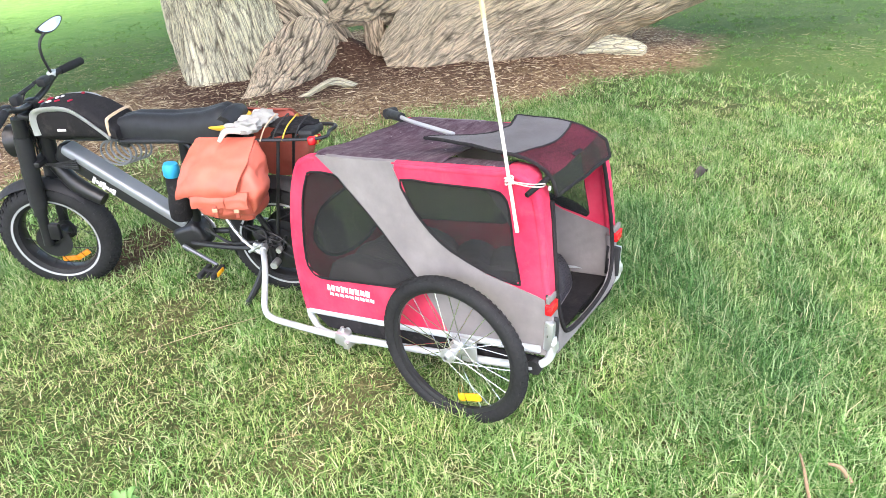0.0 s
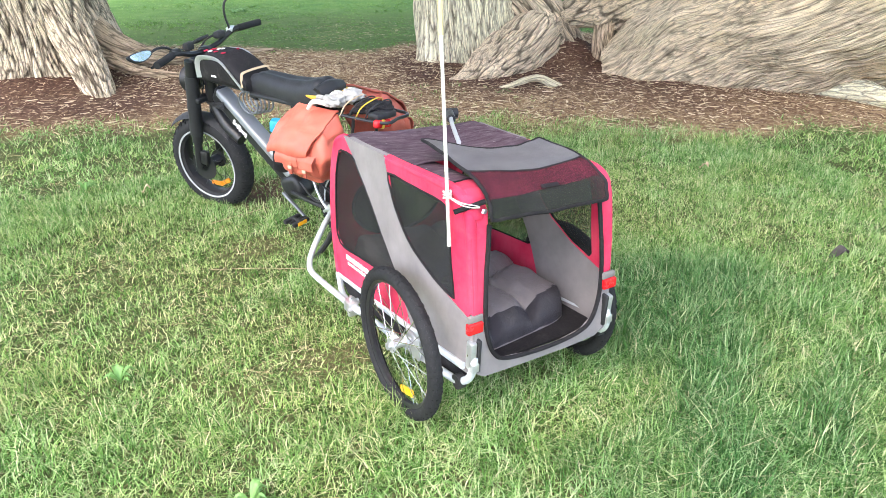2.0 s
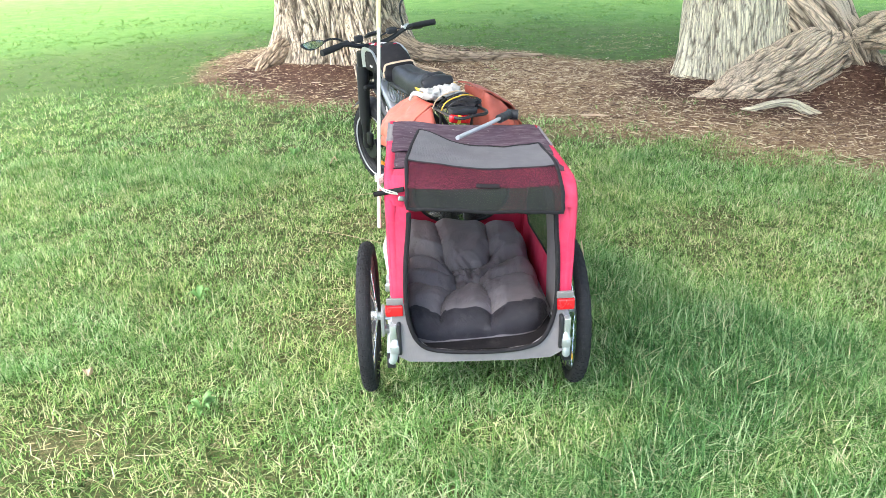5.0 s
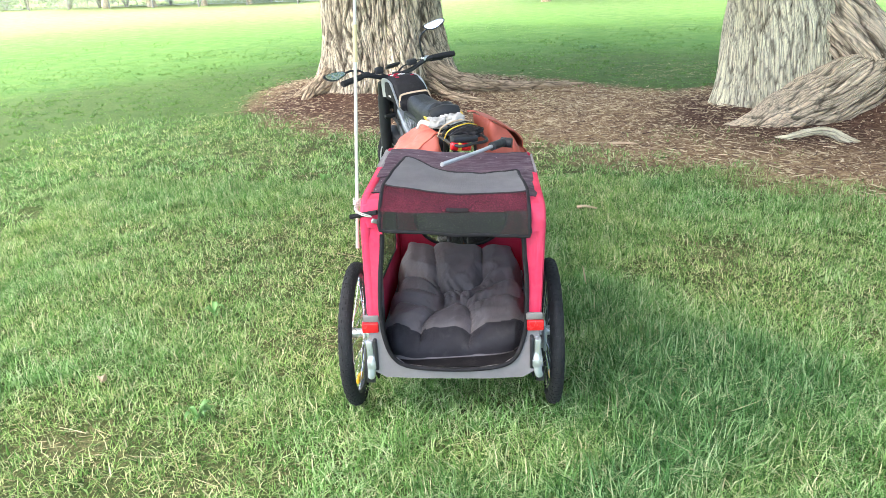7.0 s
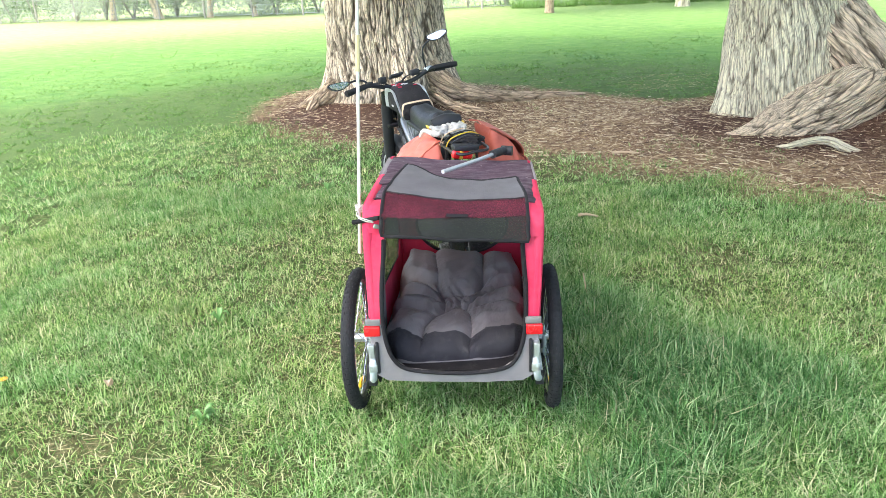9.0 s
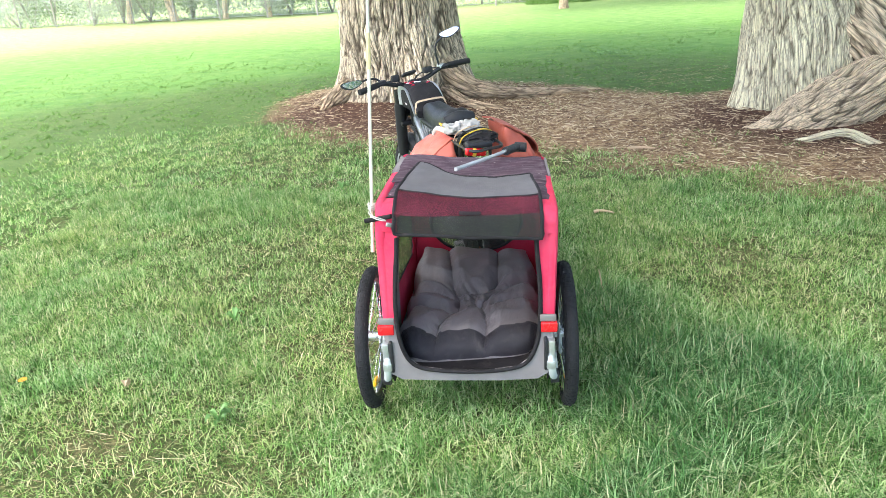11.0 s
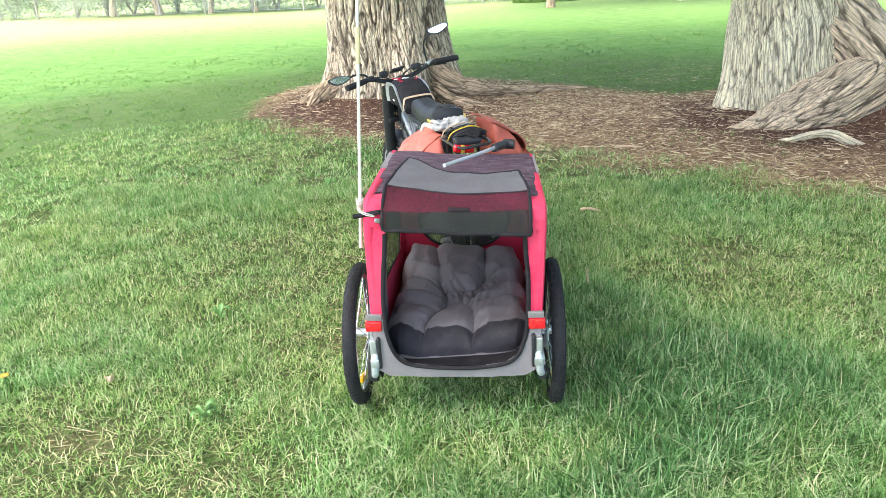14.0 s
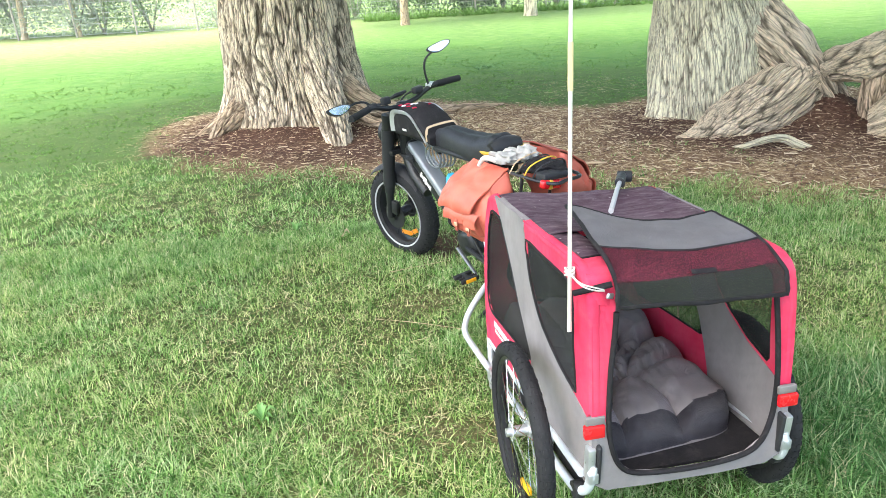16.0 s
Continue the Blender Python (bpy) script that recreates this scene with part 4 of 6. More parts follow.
def limbs(tree, fork, ends, r0, seed):
    for k, e in enumerate(ends):
        f, e = Vector(fork), Vector(e)
        m = f.lerp(e, 0.5) + Vector((0, 0, 0.5))
        root([f, m, e], [r0, r0 * 0.6, r0 * 0.2], seed + k, MAT_BARK, tree, "limb")


limbs(ta, (-1.2, 7.1, 4.4), [(-5, 9, 7.5), (-5.5, 3.0, 7.2), (0.5, 11, 7.8), (1.0, 2.5, 7.4), (-1.2, 7.5, 9), (-3.0, -2.5, 7.6)], 0.3, 20)
crown(ta, (-1.8, 4.5), (7.5, 11.0), 4.4, 9.5, 640, 31)
limbs(tb, (2.7, 5.4, 4.4), [(5.5, 9, 7.5), (1.5, 2.0, 7.0), (4.5, 5.5, 9)], 0.28, 30)
limbs(tb, (7.3, -2.0, 3.3), [(9.5, -5, 6.5), (5.0, -4.0, 6.5), (8.5, 0.5, 7.0), (3.0, -2.0, 6.8)], 0.26, 40)
crown(tb, (5.0, 3.5), (8.0, 10.0), 4.2, 9.5, 440, 32)


# ---- distance: wire fence, shrubs and trees along it ----
def far_tree(x, y, r, h, seed, lean=0.0, crown=True, bark=MAT_BARK_ROOT):
    t = thing("tree", "slim park tree standing by the far fence", "tree", "far trees")
    bm = bark_mesh("trunk", [(x, y, -0.1), (x + lean * 0.3, y, h * 0.35), (x + lean, y, h)], [r * 1.25, r, r * 0.8], 0.3, [(k * 1.3, 0.5, r * 0.4) for k in range(5)], seed, rings=24, seg=28, ridge=r * 0.12)
    part("trunk", bm, bark, t, smooth=80)
    if crown:
        rr = random.Random(seed)
        cs = [(x + lean + rr.gauss(0, 2.6), y + rr.gauss(0, 2.6), h + rr.uniform(-0.8, 3.5)) for _ in range(150)]
        leaf_cloud("crown", cs, 40, (0.5, 0.5, 0.35), (0.10, 0.2), seed, MAT_LEAF, t)
    return t


far_tree(2.72, 25.8, 0.13, 5.5, 11, bark=MAT_BARK_DARK)
far_tree(7.85, 26.3, 0.2, 5.5, 12, bark=MAT_BARK)
far_tree(16.3, 12.5, 0.33, 6.0, 13)
far_tree(23.5, 16.0, 0.33, 6.0, 14)
for k, (x, y, r, lean) in enumerate(((-20.6, 37.6, 0.13, 0.9), (-17.6, 36.9, 0.19, -1.2), (-14.3, 35.8, 0.12, 0.5), (-11.6, 35.0, 0.10, -0.4))):
    far_tree(x, y, r, 5.0, 60 + k, lean)


def fence_post(h):
    return join_bm(tube([(0, 0, -0.1), (0, 0, h)], 0.045, 10, straight=True), tube([(0, 0, h - 0.01), (0, 0, h + 0.03)], [0.055, 0.03], 10, straight=True))


def build_fence(a, b, n, h):
    """Posts and stretched wires from a to b."""
    f = thing("wire_fence", "tall wire mesh fence on thin weathered posts", "fence")
    a, b = Vector(a), Vector(b)
    first = None
    for i in range(n + 1):
        q = a.lerp(b, i / n)
        if first is None:
            first = part("post", fence_post(h), MAT_POST, f)
            ob = first
        else:
            ob = new("post", first.data)
            ob.parent = f
        ob.location = q
    for k in range(9):
        z = 0.12 + k * (h - 0.2) / 8
        part("wire", tube([a + Vector((0, 0, z)), b + Vector((0, 0, z))], 0.010, 4, straight=True), MAT_WIRE, f, smooth=0)
    part("rail", tube([a + Vector((0, 0, h - 0.02)), b + Vector((0, 0, h - 0.02))], 0.028, 8, straight=True), MAT_SILVER, f, "pale top rail")
    d = (b - a)
    cnt = int(d.length / 0.3)
    bm = bmesh.new()
    side = d.normalized() * 0.006
    for i in range(cnt):
        q = a + d * (i + 0.5) / cnt
        vs = [bm.verts.new(q + side + Vector((0, 0, 0.1))), bm.verts.new(q - side + Vector((0, 0, 0.1))), bm.verts.new(q - side + Vector((0, 0, h - 0.05))), bm.verts.new(q + side + Vector((0, 0, h - 0.05)))]
        bm.faces.new(vs)
    tagged(part("netting", bm, MAT_WIRE, f, smooth=0), kind="stuff")
    return f


def verge_keep(x, y, r):
    line = 31.5 - (x + 3) * 0.114
    return (y < line + 0.3) & (y > line - 0.9 - 0.4 * waves(x, y, 33, 0.8))


blades("tall_grass", 30000, (1.5, 31, 27, 32), (0.35, 0.8), (0.02, 0.05), 8, verge_keep, "tall pale grass along the fence", MAT_GRASS_FAR, segs=1)
build_fence((-34, 41, 0), (-3, 31.5, 0), 11, 2.0)
build_fence((-3, 31.5, 0), (32, 27.5, 0), 11, 2.0)


def shrub(x, y, w, h, seed, shady):
    t = thing("shrub", "dense shrub behind the fence, its green leaves coloured as in shade" if shady else "loose leafy shrub grown along the fence", "shrub", "shrubs by the fence")
    rr = random.Random(seed)
    stems = []
    for k in range(5):
        a = rr.uniform(0, math.tau)
        stems.append(tube([(x, y, -0.05), (x + math.cos(a) * w * 0.2, y + math.sin(a) * w * 0.2, h * 0.5), (x + math.cos(a) * w * 0.4, y + math.sin(a) * w * 0.4, h * 0.9)], [0.05, 0.03, 0.01], 6, 4))
    part("stem", join_bm(*stems), MAT_POST, t)
    cs = [(x + rr.gauss(0, w * 0.36), y + rr.gauss(0, w * 0.3), h * rr.uniform(0.12, 1.0)) for _ in range(int(13 * w * h / 2))]
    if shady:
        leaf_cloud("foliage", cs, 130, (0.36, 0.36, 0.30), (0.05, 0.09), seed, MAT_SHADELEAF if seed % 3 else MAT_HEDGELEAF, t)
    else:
        leaf_cloud("foliage", cs, 100, (0.34, 0.34, 0.28), (0.04, 0.07), seed, MAT_HAZELEAF if seed % 4 else MAT_HEDGELEAF, t)


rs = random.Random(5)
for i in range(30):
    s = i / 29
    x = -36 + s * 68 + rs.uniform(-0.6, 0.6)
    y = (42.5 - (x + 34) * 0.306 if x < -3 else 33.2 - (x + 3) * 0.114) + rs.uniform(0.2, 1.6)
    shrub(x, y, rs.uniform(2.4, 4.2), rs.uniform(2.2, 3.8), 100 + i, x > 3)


# ---- pet trailer ----
trailer = thing("bicycle_pet_trailer", "pink and grey fabric pet trailer with its rear open", "bike trailer")
CX = 0.006             # middle of the body
HW = 0.262             # half its width

OUTLINE = [(0.985, 0.165), (0.998, 0.30), (0.995, 0.42), (0.978, 0.54), (0.945, 0.66), (0.905, 0.738), (0.870, 0.772), (0.825, 0.786), (0.66, 0.793), (0.5, 0.803), (0.35, 0.812), (0.2, 0.822), (0.11, 0.825),
           (0.074, 0.812), (0.05, 0.782), (0.038, 0.74), (0.028, 0.64), (0.02, 0.54), (0.014, 0.44), (0.010, 0.35), (0.010, 0.262), (0.3, 0.232), (0.65, 0.20)]
WINDOW_FRONT = [(0.872, 0.705), (0.845, 0.728), (0.745, 0.733), (0.712, 0.708), (0.611, 0.614), (0.53, 0.522), (0.465, 0.443), (0.428, 0.398), (0.45, 0.383), (0.578, 0.365), (0.75, 0.342), (0.885, 0.322), (0.928, 0.345), (0.942, 0.39), (0.932, 0.5), (0.905, 0.62)]
WINDOW_REAR = [(0.482, 0.752), (0.38, 0.757), (0.25, 0.762), (0.165, 0.765), (0.135, 0.752), (0.12, 0.715), (0.108, 0.6), (0.094, 0.5), (0.105, 0.484), (0.2, 0.503), (0.318, 0.552), (0.38, 0.597), (0.431, 0.652), (0.465, 0.70)]
BAND = [(0.815, 0.7895), (0.737, 0.732), (0.611, 0.614), (0.53, 0.522), (0.465, 0.443), (0.418, 0.372), (0.378, 0.30), (0.345, 0.228), (0.15, 0.246), (0.010, 0.263), (0.010, 0.35), (0.015, 0.452),
        (0.04, 0.46), (0.101, 0.474), (0.2, 0.497), (0.318, 0.546), (0.38, 0.592), (0.431, 0.646), (0.465, 0.695), (0.487, 0.745), (0.512, 0.8055), (0.66, 0.7965)]


def side_at(s, out=0.0):
    """Lays (y, z) onto the side s, bellied slightly between its tubes."""
    def lay(y, z, depth):
        belly = 0.010 * math.sin(math.pi * min(max((z - 0.2) / 0.6, 0), 1)) * math.sin(math.pi * min(max(y, 0), 1))
        ripple = 0.0025 * noise.noise(Vector((y * 9, z * 9, s * 4)))
        return Vector((CX + s * (HW + belly + ripple + out) + depth, y, z))
    return lay


def rear_y(z):
    return float(np.interp(z, (0.24, 0.262, 0.35, 0.44, 0.54, 0.64, 0.74, 0.782, 0.812, 0.83), (0.016, 0.010, 0.010, 0.014, 0.02, 0.028, 0.038, 0.05, 0.074, 0.11)))


for s in (-1, 1):
    outer = [(y, z) for y, z in OUTLINE]
    panel = part("side_panel", sheet([outer, WINDOW_FRONT, WINDOW_REAR], 0.004, side_at(s)), MAT_PINK, trailer, "faded pink nylon side panel", smooth=30)
    part("side_band", sheet([BAND], 0.008, side_at(s)), MAT_GREY, panel, "sweeping grey nylon band", smooth=30)
    for w in (WINDOW_FRONT, WINDOW_REAR):
        part("net_window", sheet([w], 0.001, side_at(s, -0.001)), MAT_NETSIDE, panel, "dark netting window", smooth=30)
        part("piping", tube([side_at(s, 0.002)(y, z, 0) for y, z in w], 0.004, 6, 2, True), MAT_BLACKCLOTH, panel)
    # rounded fabric over the edge tubes
    edge = smooth_path([(CX + s * (HW - 0.012), y, z - 0.012 if 0.02 < y < 0.9 and z > 0.7 else z) for y, z in OUTLINE[:20]], 3)
    def roll(pts, m, label):
        part("edge_roll", tube(pts, 0.017, 10, straight=True), m, trailer, label)
    front = [q for q in edge if q.y > 0.80]
    midd = [q for q in edge if 0.49 < q.y <= 0.82 and q.z > 0.7]
    back = [q for q in edge if q.y <= 0.51 and q.z > 0.452]
    low = [q for q in edge if q.y <= 0.2 and q.z <= 0.47]
    roll(front, MAT_PINK, "pink padded edge")
    roll(midd, MAT_GREY if s < 0 else MAT_PLUM, "padded edge")
    roll(back, MAT_PINK, "pink padded edge")
    roll(low, MAT_GREY, "grey padded edge")


# faded maker's print on the side as plain bars
for s in (-1,):
    rr = random.Random(3)
    y0 = 0.86
    for row, (z0, h, n) in enumerate(((0.283, 0.026, 9), (0.258, 0.013, 9))):
        y = y0 - row * 0.01
        for k in range(n):
            w = rr.uniform(0.013, 0.021)
            part("print_bar", box((0.0025, w, h * rr.uniform(0.75, 1.0)), (CX + s * (HW + 0.0065), y - w / 2, z0 + (0.97 - y) * 0.085), (4.8, 0, 0), 0.001, 1), MAT_PRINT, trailer, "pale worn print")
            y -= w + 0.005


def roof_z(y):
    return float(np.interp(y, (0.0, 0.05, 0.11, 0.2, 0.5, 0.66, 0.825, 0.87, 0.905), (0.79, 0.815, 0.83, 0.83, 0.811, 0.80, 0.793, 0.776, 0.745)))


def roof_at(u, v):
    x = (u - 0.5) * 2 * (HW - 0.014)
    y = 0.90 - v * 0.56
    sag = -0.028 * (1 - (2 * u - 1) ** 2) * math.sin(math.pi * min(1, v * 0.8 + 0.1)) + 0.006 * noise.noise(Vector((x * 9, y * 7, 2)))
    return Vector((CX + x, y, roof_z(y) + sag + 0.004 - 0.012 * abs(2 * u - 1) ** 8))


part("roof_panel", grid(28, 30, roof_at, 0.004), MAT_PLUM, trailer, "faded plum nylon roof panel", 60)
# side strips of the roof beside the opening: plum ahead, then pink, rolled down over the rear shoulder
STRIP_Y = (0.44, 0.28, 0.2, 0.12, 0.085, 0.058, 0.038, 0.027, 0.020)
STRIP_Z = (0.811, 0.820, 0.826, 0.829, 0.826, 0.812, 0.788, 0.760, 0.725)
for s in (-1, 1):
    def strip_at(u, k):
        """u from the opening outwards, k along the stations above."""
        inner_x = 0.160 + 0.048 * min(1.0, max(0.0, (k - 4) / 2))
        x = s * (inner_x + u * (0.258 - inner_x))
        y, z = float(np.interp(k, range(9), STRIP_Y)), float(np.interp(k, range(9), STRIP_Z))
        over = min(1.0, max(0.0, (k - 3) / 4))
        wrinkle = 0.005 * noise.noise(Vector((x * 22, k * 1.3, 7 + s)))
        drop = 0.012 * u ** 4
        return Vector((CX + x, y + (drop + wrinkle + 0.008 * (1 - u) ** 2) * over - 0.003, z + 0.002 - 0.009 * (1 - u) ** 2 + (wrinkle - drop) * (1 - over)))
    part("roof_strip", grid(6, 10, lambda u, v: strip_at(u, v * 2.7), 0.004), MAT_PLUM, trailer, "plum nylon roof strip", 60)
    part("roof_strip", grid(8, 34, lambda u, v: strip_at(u, 2.7 + v * 4.5), 0.004), MAT_PINK, trailer, "pink nylon strip over the rear shoulder", 60)
    part("strip_seam", tube([strip_at(u, 2.7) + Vector((0, 0, 0.002)) for u in np.linspace(0, 1, 6)], 0.0025, 6, 2), MAT_BLACKCLOTH, trailer)


# door flap thrown back over the roof: grey cloth, then net with a red stripe
def flap_at(u, w):
    """u across, w from the roof (0) to the hanging hem (1)."""
    y = float(np.interp(w, (0, 0.35, 0.6, 0.75, 0.88, 1.0), (0.545, 0.34, 0.19, 0.10, 0.018, 0.004)))
    z = float(np.interp(w, (0, 0.2, 0.45, 0.6, 0.75, 0.88, 1.0), (0.846, 0.860, 0.861, 0.858, 0.852, 0.812, 0.755)))
    x = 0.012 + (u - 0.5) * 0.415 * min(1.0, 0.78 + 0.33 * w) + 0.008 * (0.5 - u) * math.cos(w * 3)
    z += -0.010 * math.sin(math.pi * u) * (1 - 0.6 * w) + 0.006 * noise.noise(Vector((u * 5, w * 6, 3))) - 0.01 * u * w
    y += 0.012 * math.sin(math.pi * u) * (1 - w)
    return Vector((x, y, z))


def flap_top(u):
    return float(np.interp(u, (0, 0.12, 0.3, 0.45, 0.7, 1), (0.15, 0.19, 0.36, 0.44, 0.44, 0.38)))


def grey_end(u):
    return 0.69 + 0.065 * math.sin(math.pi * u)


def red_end(u):
    return 0.885 - 0.04 * u


flap = part("door_flap", grid(26, 14, lambda u, v: flap_at(u, flap_top(u) * (1 - v) + grey_end(u) * v), 0.003), MAT_FLAPGREY, trailer, "grey nylon door flap folded back", 60)
part("flap_red_stripe", grid(26, 8, lambda u, v: flap_at(u, grey_end(u) * (1 - v) + red_end(u) * v), 0.001), MAT_NETRED, flap, "red stripe under dark net", 60)
part("flap_net", grid(26, 8, lambda u, v: flap_at(u, red_end(u) * (1 - v) + v), 0.001), MAT_NET, flap, "dark net", 60)
part("flap_tag", grid(4, 2, lambda u, v: flap_at(0.44 + u * 0.15, 0.845 + v * 0.02) + Vector((0, -0.003, 0.004)), 0.002), MAT_BLACKCLOTH, flap, "small black label")
loop = [flap_at(0, w) for w in np.linspace(0.15, 1, 12)] + [flap_at(u, 1) for u in np.linspace(0.1, 0.9, 9)] + [flap_at(1, w) for w in np.linspace(1, 0.38, 12)] + [flap_at(u, flap_top(u)) for u in np.linspace(0.9, 0.1, 9)]
part("zip_tape", tube(loop, 0.0055, 8, 2, True), MAT_BLACKCLOTH, flap, "black zip edging")
part("flap_seam", tube([flap_at(u, grey_end(u)) for u in np.linspace(0, 1, 14)], 0.004, 6, 2), MAT_BLACKCLOTH, flap)


# rear face with its opening
def rear_lay(x, z, depth):
    return Vector((CX + x, rear_y(z) + depth - 0.012 + 0.003 * noise.noise(Vector((x * 16, z * 14, 3))), z))


for s in (-1, 1):
    col = [(s * 0.222, 0.452), (s * 0.221, 0.52), (s * 0.217, 0.60), (s * 0.208, 0.68), (s * 0.20, 0.77), (s * 0.20, 0.815), (s * 0.258, 0.815), (s * 0.26, 0.70), (s * 0.262, 0.58), (s * 0.262, 0.452)]
    part("rear_column", sheet([col], 0.006, rear_lay), MAT_PINK, trailer, "pink nylon rear column", 30)
lip = [(-0.262, 0.452), (-0.262, 0.34), (-0.256, 0.272), (-0.22, 0.246), (-0.1, 0.238), (0.1, 0.234), (0.22, 0.24), (0.256, 0.268), (0.262, 0.34), (0.262, 0.452), (0.222, 0.452), (0.216, 0.39), (0.196, 0.325), (0.155, 0.29), (0.06, 0.276), (-0.06, 0.278), (-0.155, 0.293), (-0.196, 0.33), (-0.216, 0.39), (-0.222, 0.452)]
part("rear_lip", sheet([lip], 0.008, rear_lay), MAT_GREY, trailer, "grey nylon lip below the opening", 30)
hole = [(-0.203, 0.735), (-0.207, 0.68), (-0.216, 0.60), (-0.221, 0.52), (-0.221, 0.452), (-0.215, 0.39), (-0.195, 0.33), (-0.155, 0.293), (-0.06, 0.278), (0.06, 0.276), (0.155, 0.29), (0.195, 0.325), (0.215, 0.39), (0.221, 0.452), (0.22, 0.52), (0.216, 0.60), (0.207, 0.68), (0.203, 0.735)]
part("opening_zip", tube([rear_lay(x, z, -0.006) for x, z in hole], 0.007, 8, 4), MAT_BLACKCLOTH, trailer, "black zip round the opening")

# front wall with an oval net window, floor
def front_y(z):
    return float(np.interp(z, (0.165, 0.30, 0.42, 0.54, 0.66, 0.74), (0.97, 0.983, 0.98, 0.963, 0.93, 0.895)))


def front_lay(x, z, depth):
    return Vector((CX + x, front_y(z) - 0.004 + depth, z))


oval = round_loop([(-0.185, 0.42), (-0.12, 0.325), (0.0, 0.295), (0.12, 0.325), (0.185, 0.42), (0.15, 0.53), (0.0, 0.57), (-0.15, 0.53)], 4)
outer = [(-0.25, 0.17), (0.25, 0.17), (0.25, 0.42), (0.25, 0.6), (0.248, 0.745), (-0.248, 0.745), (-0.25, 0.6), (-0.25, 0.42)]
part("front_panel", sheet([outer, oval], 0.005, front_lay), MAT_RED, trailer, "dark red nylon front panel", 30)
part("net_window", sheet([oval], 0.001, front_lay), MAT_NETOPEN, trailer, "oval net window", 30)
part("piping", tube([front_lay(x, z, -0.004) for x, z in oval], 0.007, 8, 1, True), MAT_BLACKCLOTH, trailer)
part("tray", sheet([[(-0.255, 0.045), (0.255, 0.045), (0.255, 0.5), (0.255, 0.975), (-0.255, 0.975), (-0.255, 0.5)]], 0.01, lambda x, y, d: Vector((CX + x, y - 0.015, 0.262 - 0.098 * y + d))), MAT_BLACKCLOTH, trailer, "black floor cloth")
for s in (-1, 1):
    part("skirt", sheet([[(0.97, 0.158), (0.6, 0.192), (0.3, 0.22), (0.02, 0.246), (0.06, 0.20), (0.3, 0.165), (0.6, 0.13), (0.9, 0.105)]], 0.005, lambda y, z, d: Vector((CX + s * (HW - 0.006) + d, y, z))), MAT_BLACKCLOTH, trailer, "black fabric skirt below the rail")



def racked(ob):
    """The soft body leans: its right top edge sits lower and farther out."""
    for v in ob.data.vertices:
        w = min(max((v.co.z - 0.25) / 0.57, 0), 1)
        r = min(max((v.co.x + 0.26) / 0.52, 0), 1)
        wide = 1 + 0.07 * min(max(v.co.y, 0), 0.9)
        v.co = (v.co.x * wide + 0.026 * w * r, v.co.y + 0.03 * w * r * (1 if v.co.y < 0.4 else 0.3), v.co.z - 0.040 * w * r)


for ob in trailer.children_recursive:
    racked(ob)

# silver frame
for s in (-1, 1):
    X = CX + s * (HW + 0.012)
    XB = CX + s * 0.258
    rail = part("upper_rail", tube([(X, 0.99, 0.158), (X, 0.6, 0.205), (X, 0.25, 0.252), (X, 0.03, 0.285)], 0.0115, 10), MAT_ALU, trailer)
    part("lower_rail", tube([(X, 0.985, 0.16), (X - 0 * s, 0.975, 0.12), (X + s * 0.012, 0.92, 0.09), (X + s * 0.02, 0.78, 0.105), (X + s * 0.018, 0.4, 0.165), (X + s * 0.008, 0.10, 0.209), (X + s * 0.002, 0.04, 0.225), (XB + s * 0.010, 0.005, 0.255), (XB + s * 0.006, -0.008, 0.30), (XB, -0.004, 0.33)], 0.0125, 10, 5), MAT_ALU, trailer)
    part("corner_bracket", join_bm(box((0.022, 0.03, 0.10), (XB + s * 0.006, 0.003, 0.335), (4, 0, 0), 0.006), box((0.028, 0.018, 0.03), (XB + s * 0.004, -0.011, 0.30), (0, 0, 0), 0.004)), MAT_STEEL, trailer, "zinc corner bracket")
    part("bracket_plate", box((0.012, 0.05, 0.115), (XB - s * 0.012, 0.008, 0.335), (3, 0, 0), 0.012, 3), MAT_PLASTIC, trailer, "black plastic corner plate")
    part("axle_bracket", join_bm(box((0.012, 0.085, 0.085), (X + s * 0.038, 0.27, 0.235), (0, 0, 0), 0.004), box((0.05, 0.03, 0.02), (X + s * 0.02, 0.27, 0.2), (0, 0, 0), 0.003), tube([(X - s * 0.01, 0.28, 0.24), (X + s * 0.075, 0.28, 0.24)], 0.008, 8, straight=True)), MAT_STEEL, trailer, "zinc axle bracket")
    part("bumper_plug", lathe([(0.0, -0.012), (0.024, -0.012), (0.024, 0.012), (0.0, 0.012)], 16), MAT_PLASTIC, trailer).location = (X + s * 0.004, 0.045, 0.222)
    red = part("rear_reflector", box((0.052, 0.02, 0.034), (CX + s * 0.257, -0.001, 0.430), (0, 0, 0), 0.004), MAT_REDLENS, trailer, "red rear reflector")
for s in (-1, 1):
    part("reflector_tab", box((0.05, 0.012, 0.022), (CX + s * 0.254, 0.002, 0.459), (0, 0, 0), 0.003), MAT_TAB, trailer, "dull silver fabric tab")
part("cross_bar", tube([(-0.30, 0.28, 0.2), (0.31, 0.28, 0.2)], 0.012, 10, straight=True), MAT_ALU, trailer)
part("cross_bar", tube([(-0.29, 0.8, 0.12), (0.30, 0.8, 0.12)], 0.012, 10, straight=True), MAT_ALU, trailer)

for x in (-0.353, 0.340):
    wheel_set(trailer, "wheel", (x, 0.285, 0.248), 0.257, 0.0235, 0.013, None, 28, (MAT_RUBBER, MAT_BLACK, MAT_CHROME, MAT_STEEL), (-18,), MAT_YELLOW, 0.016, 0.028)

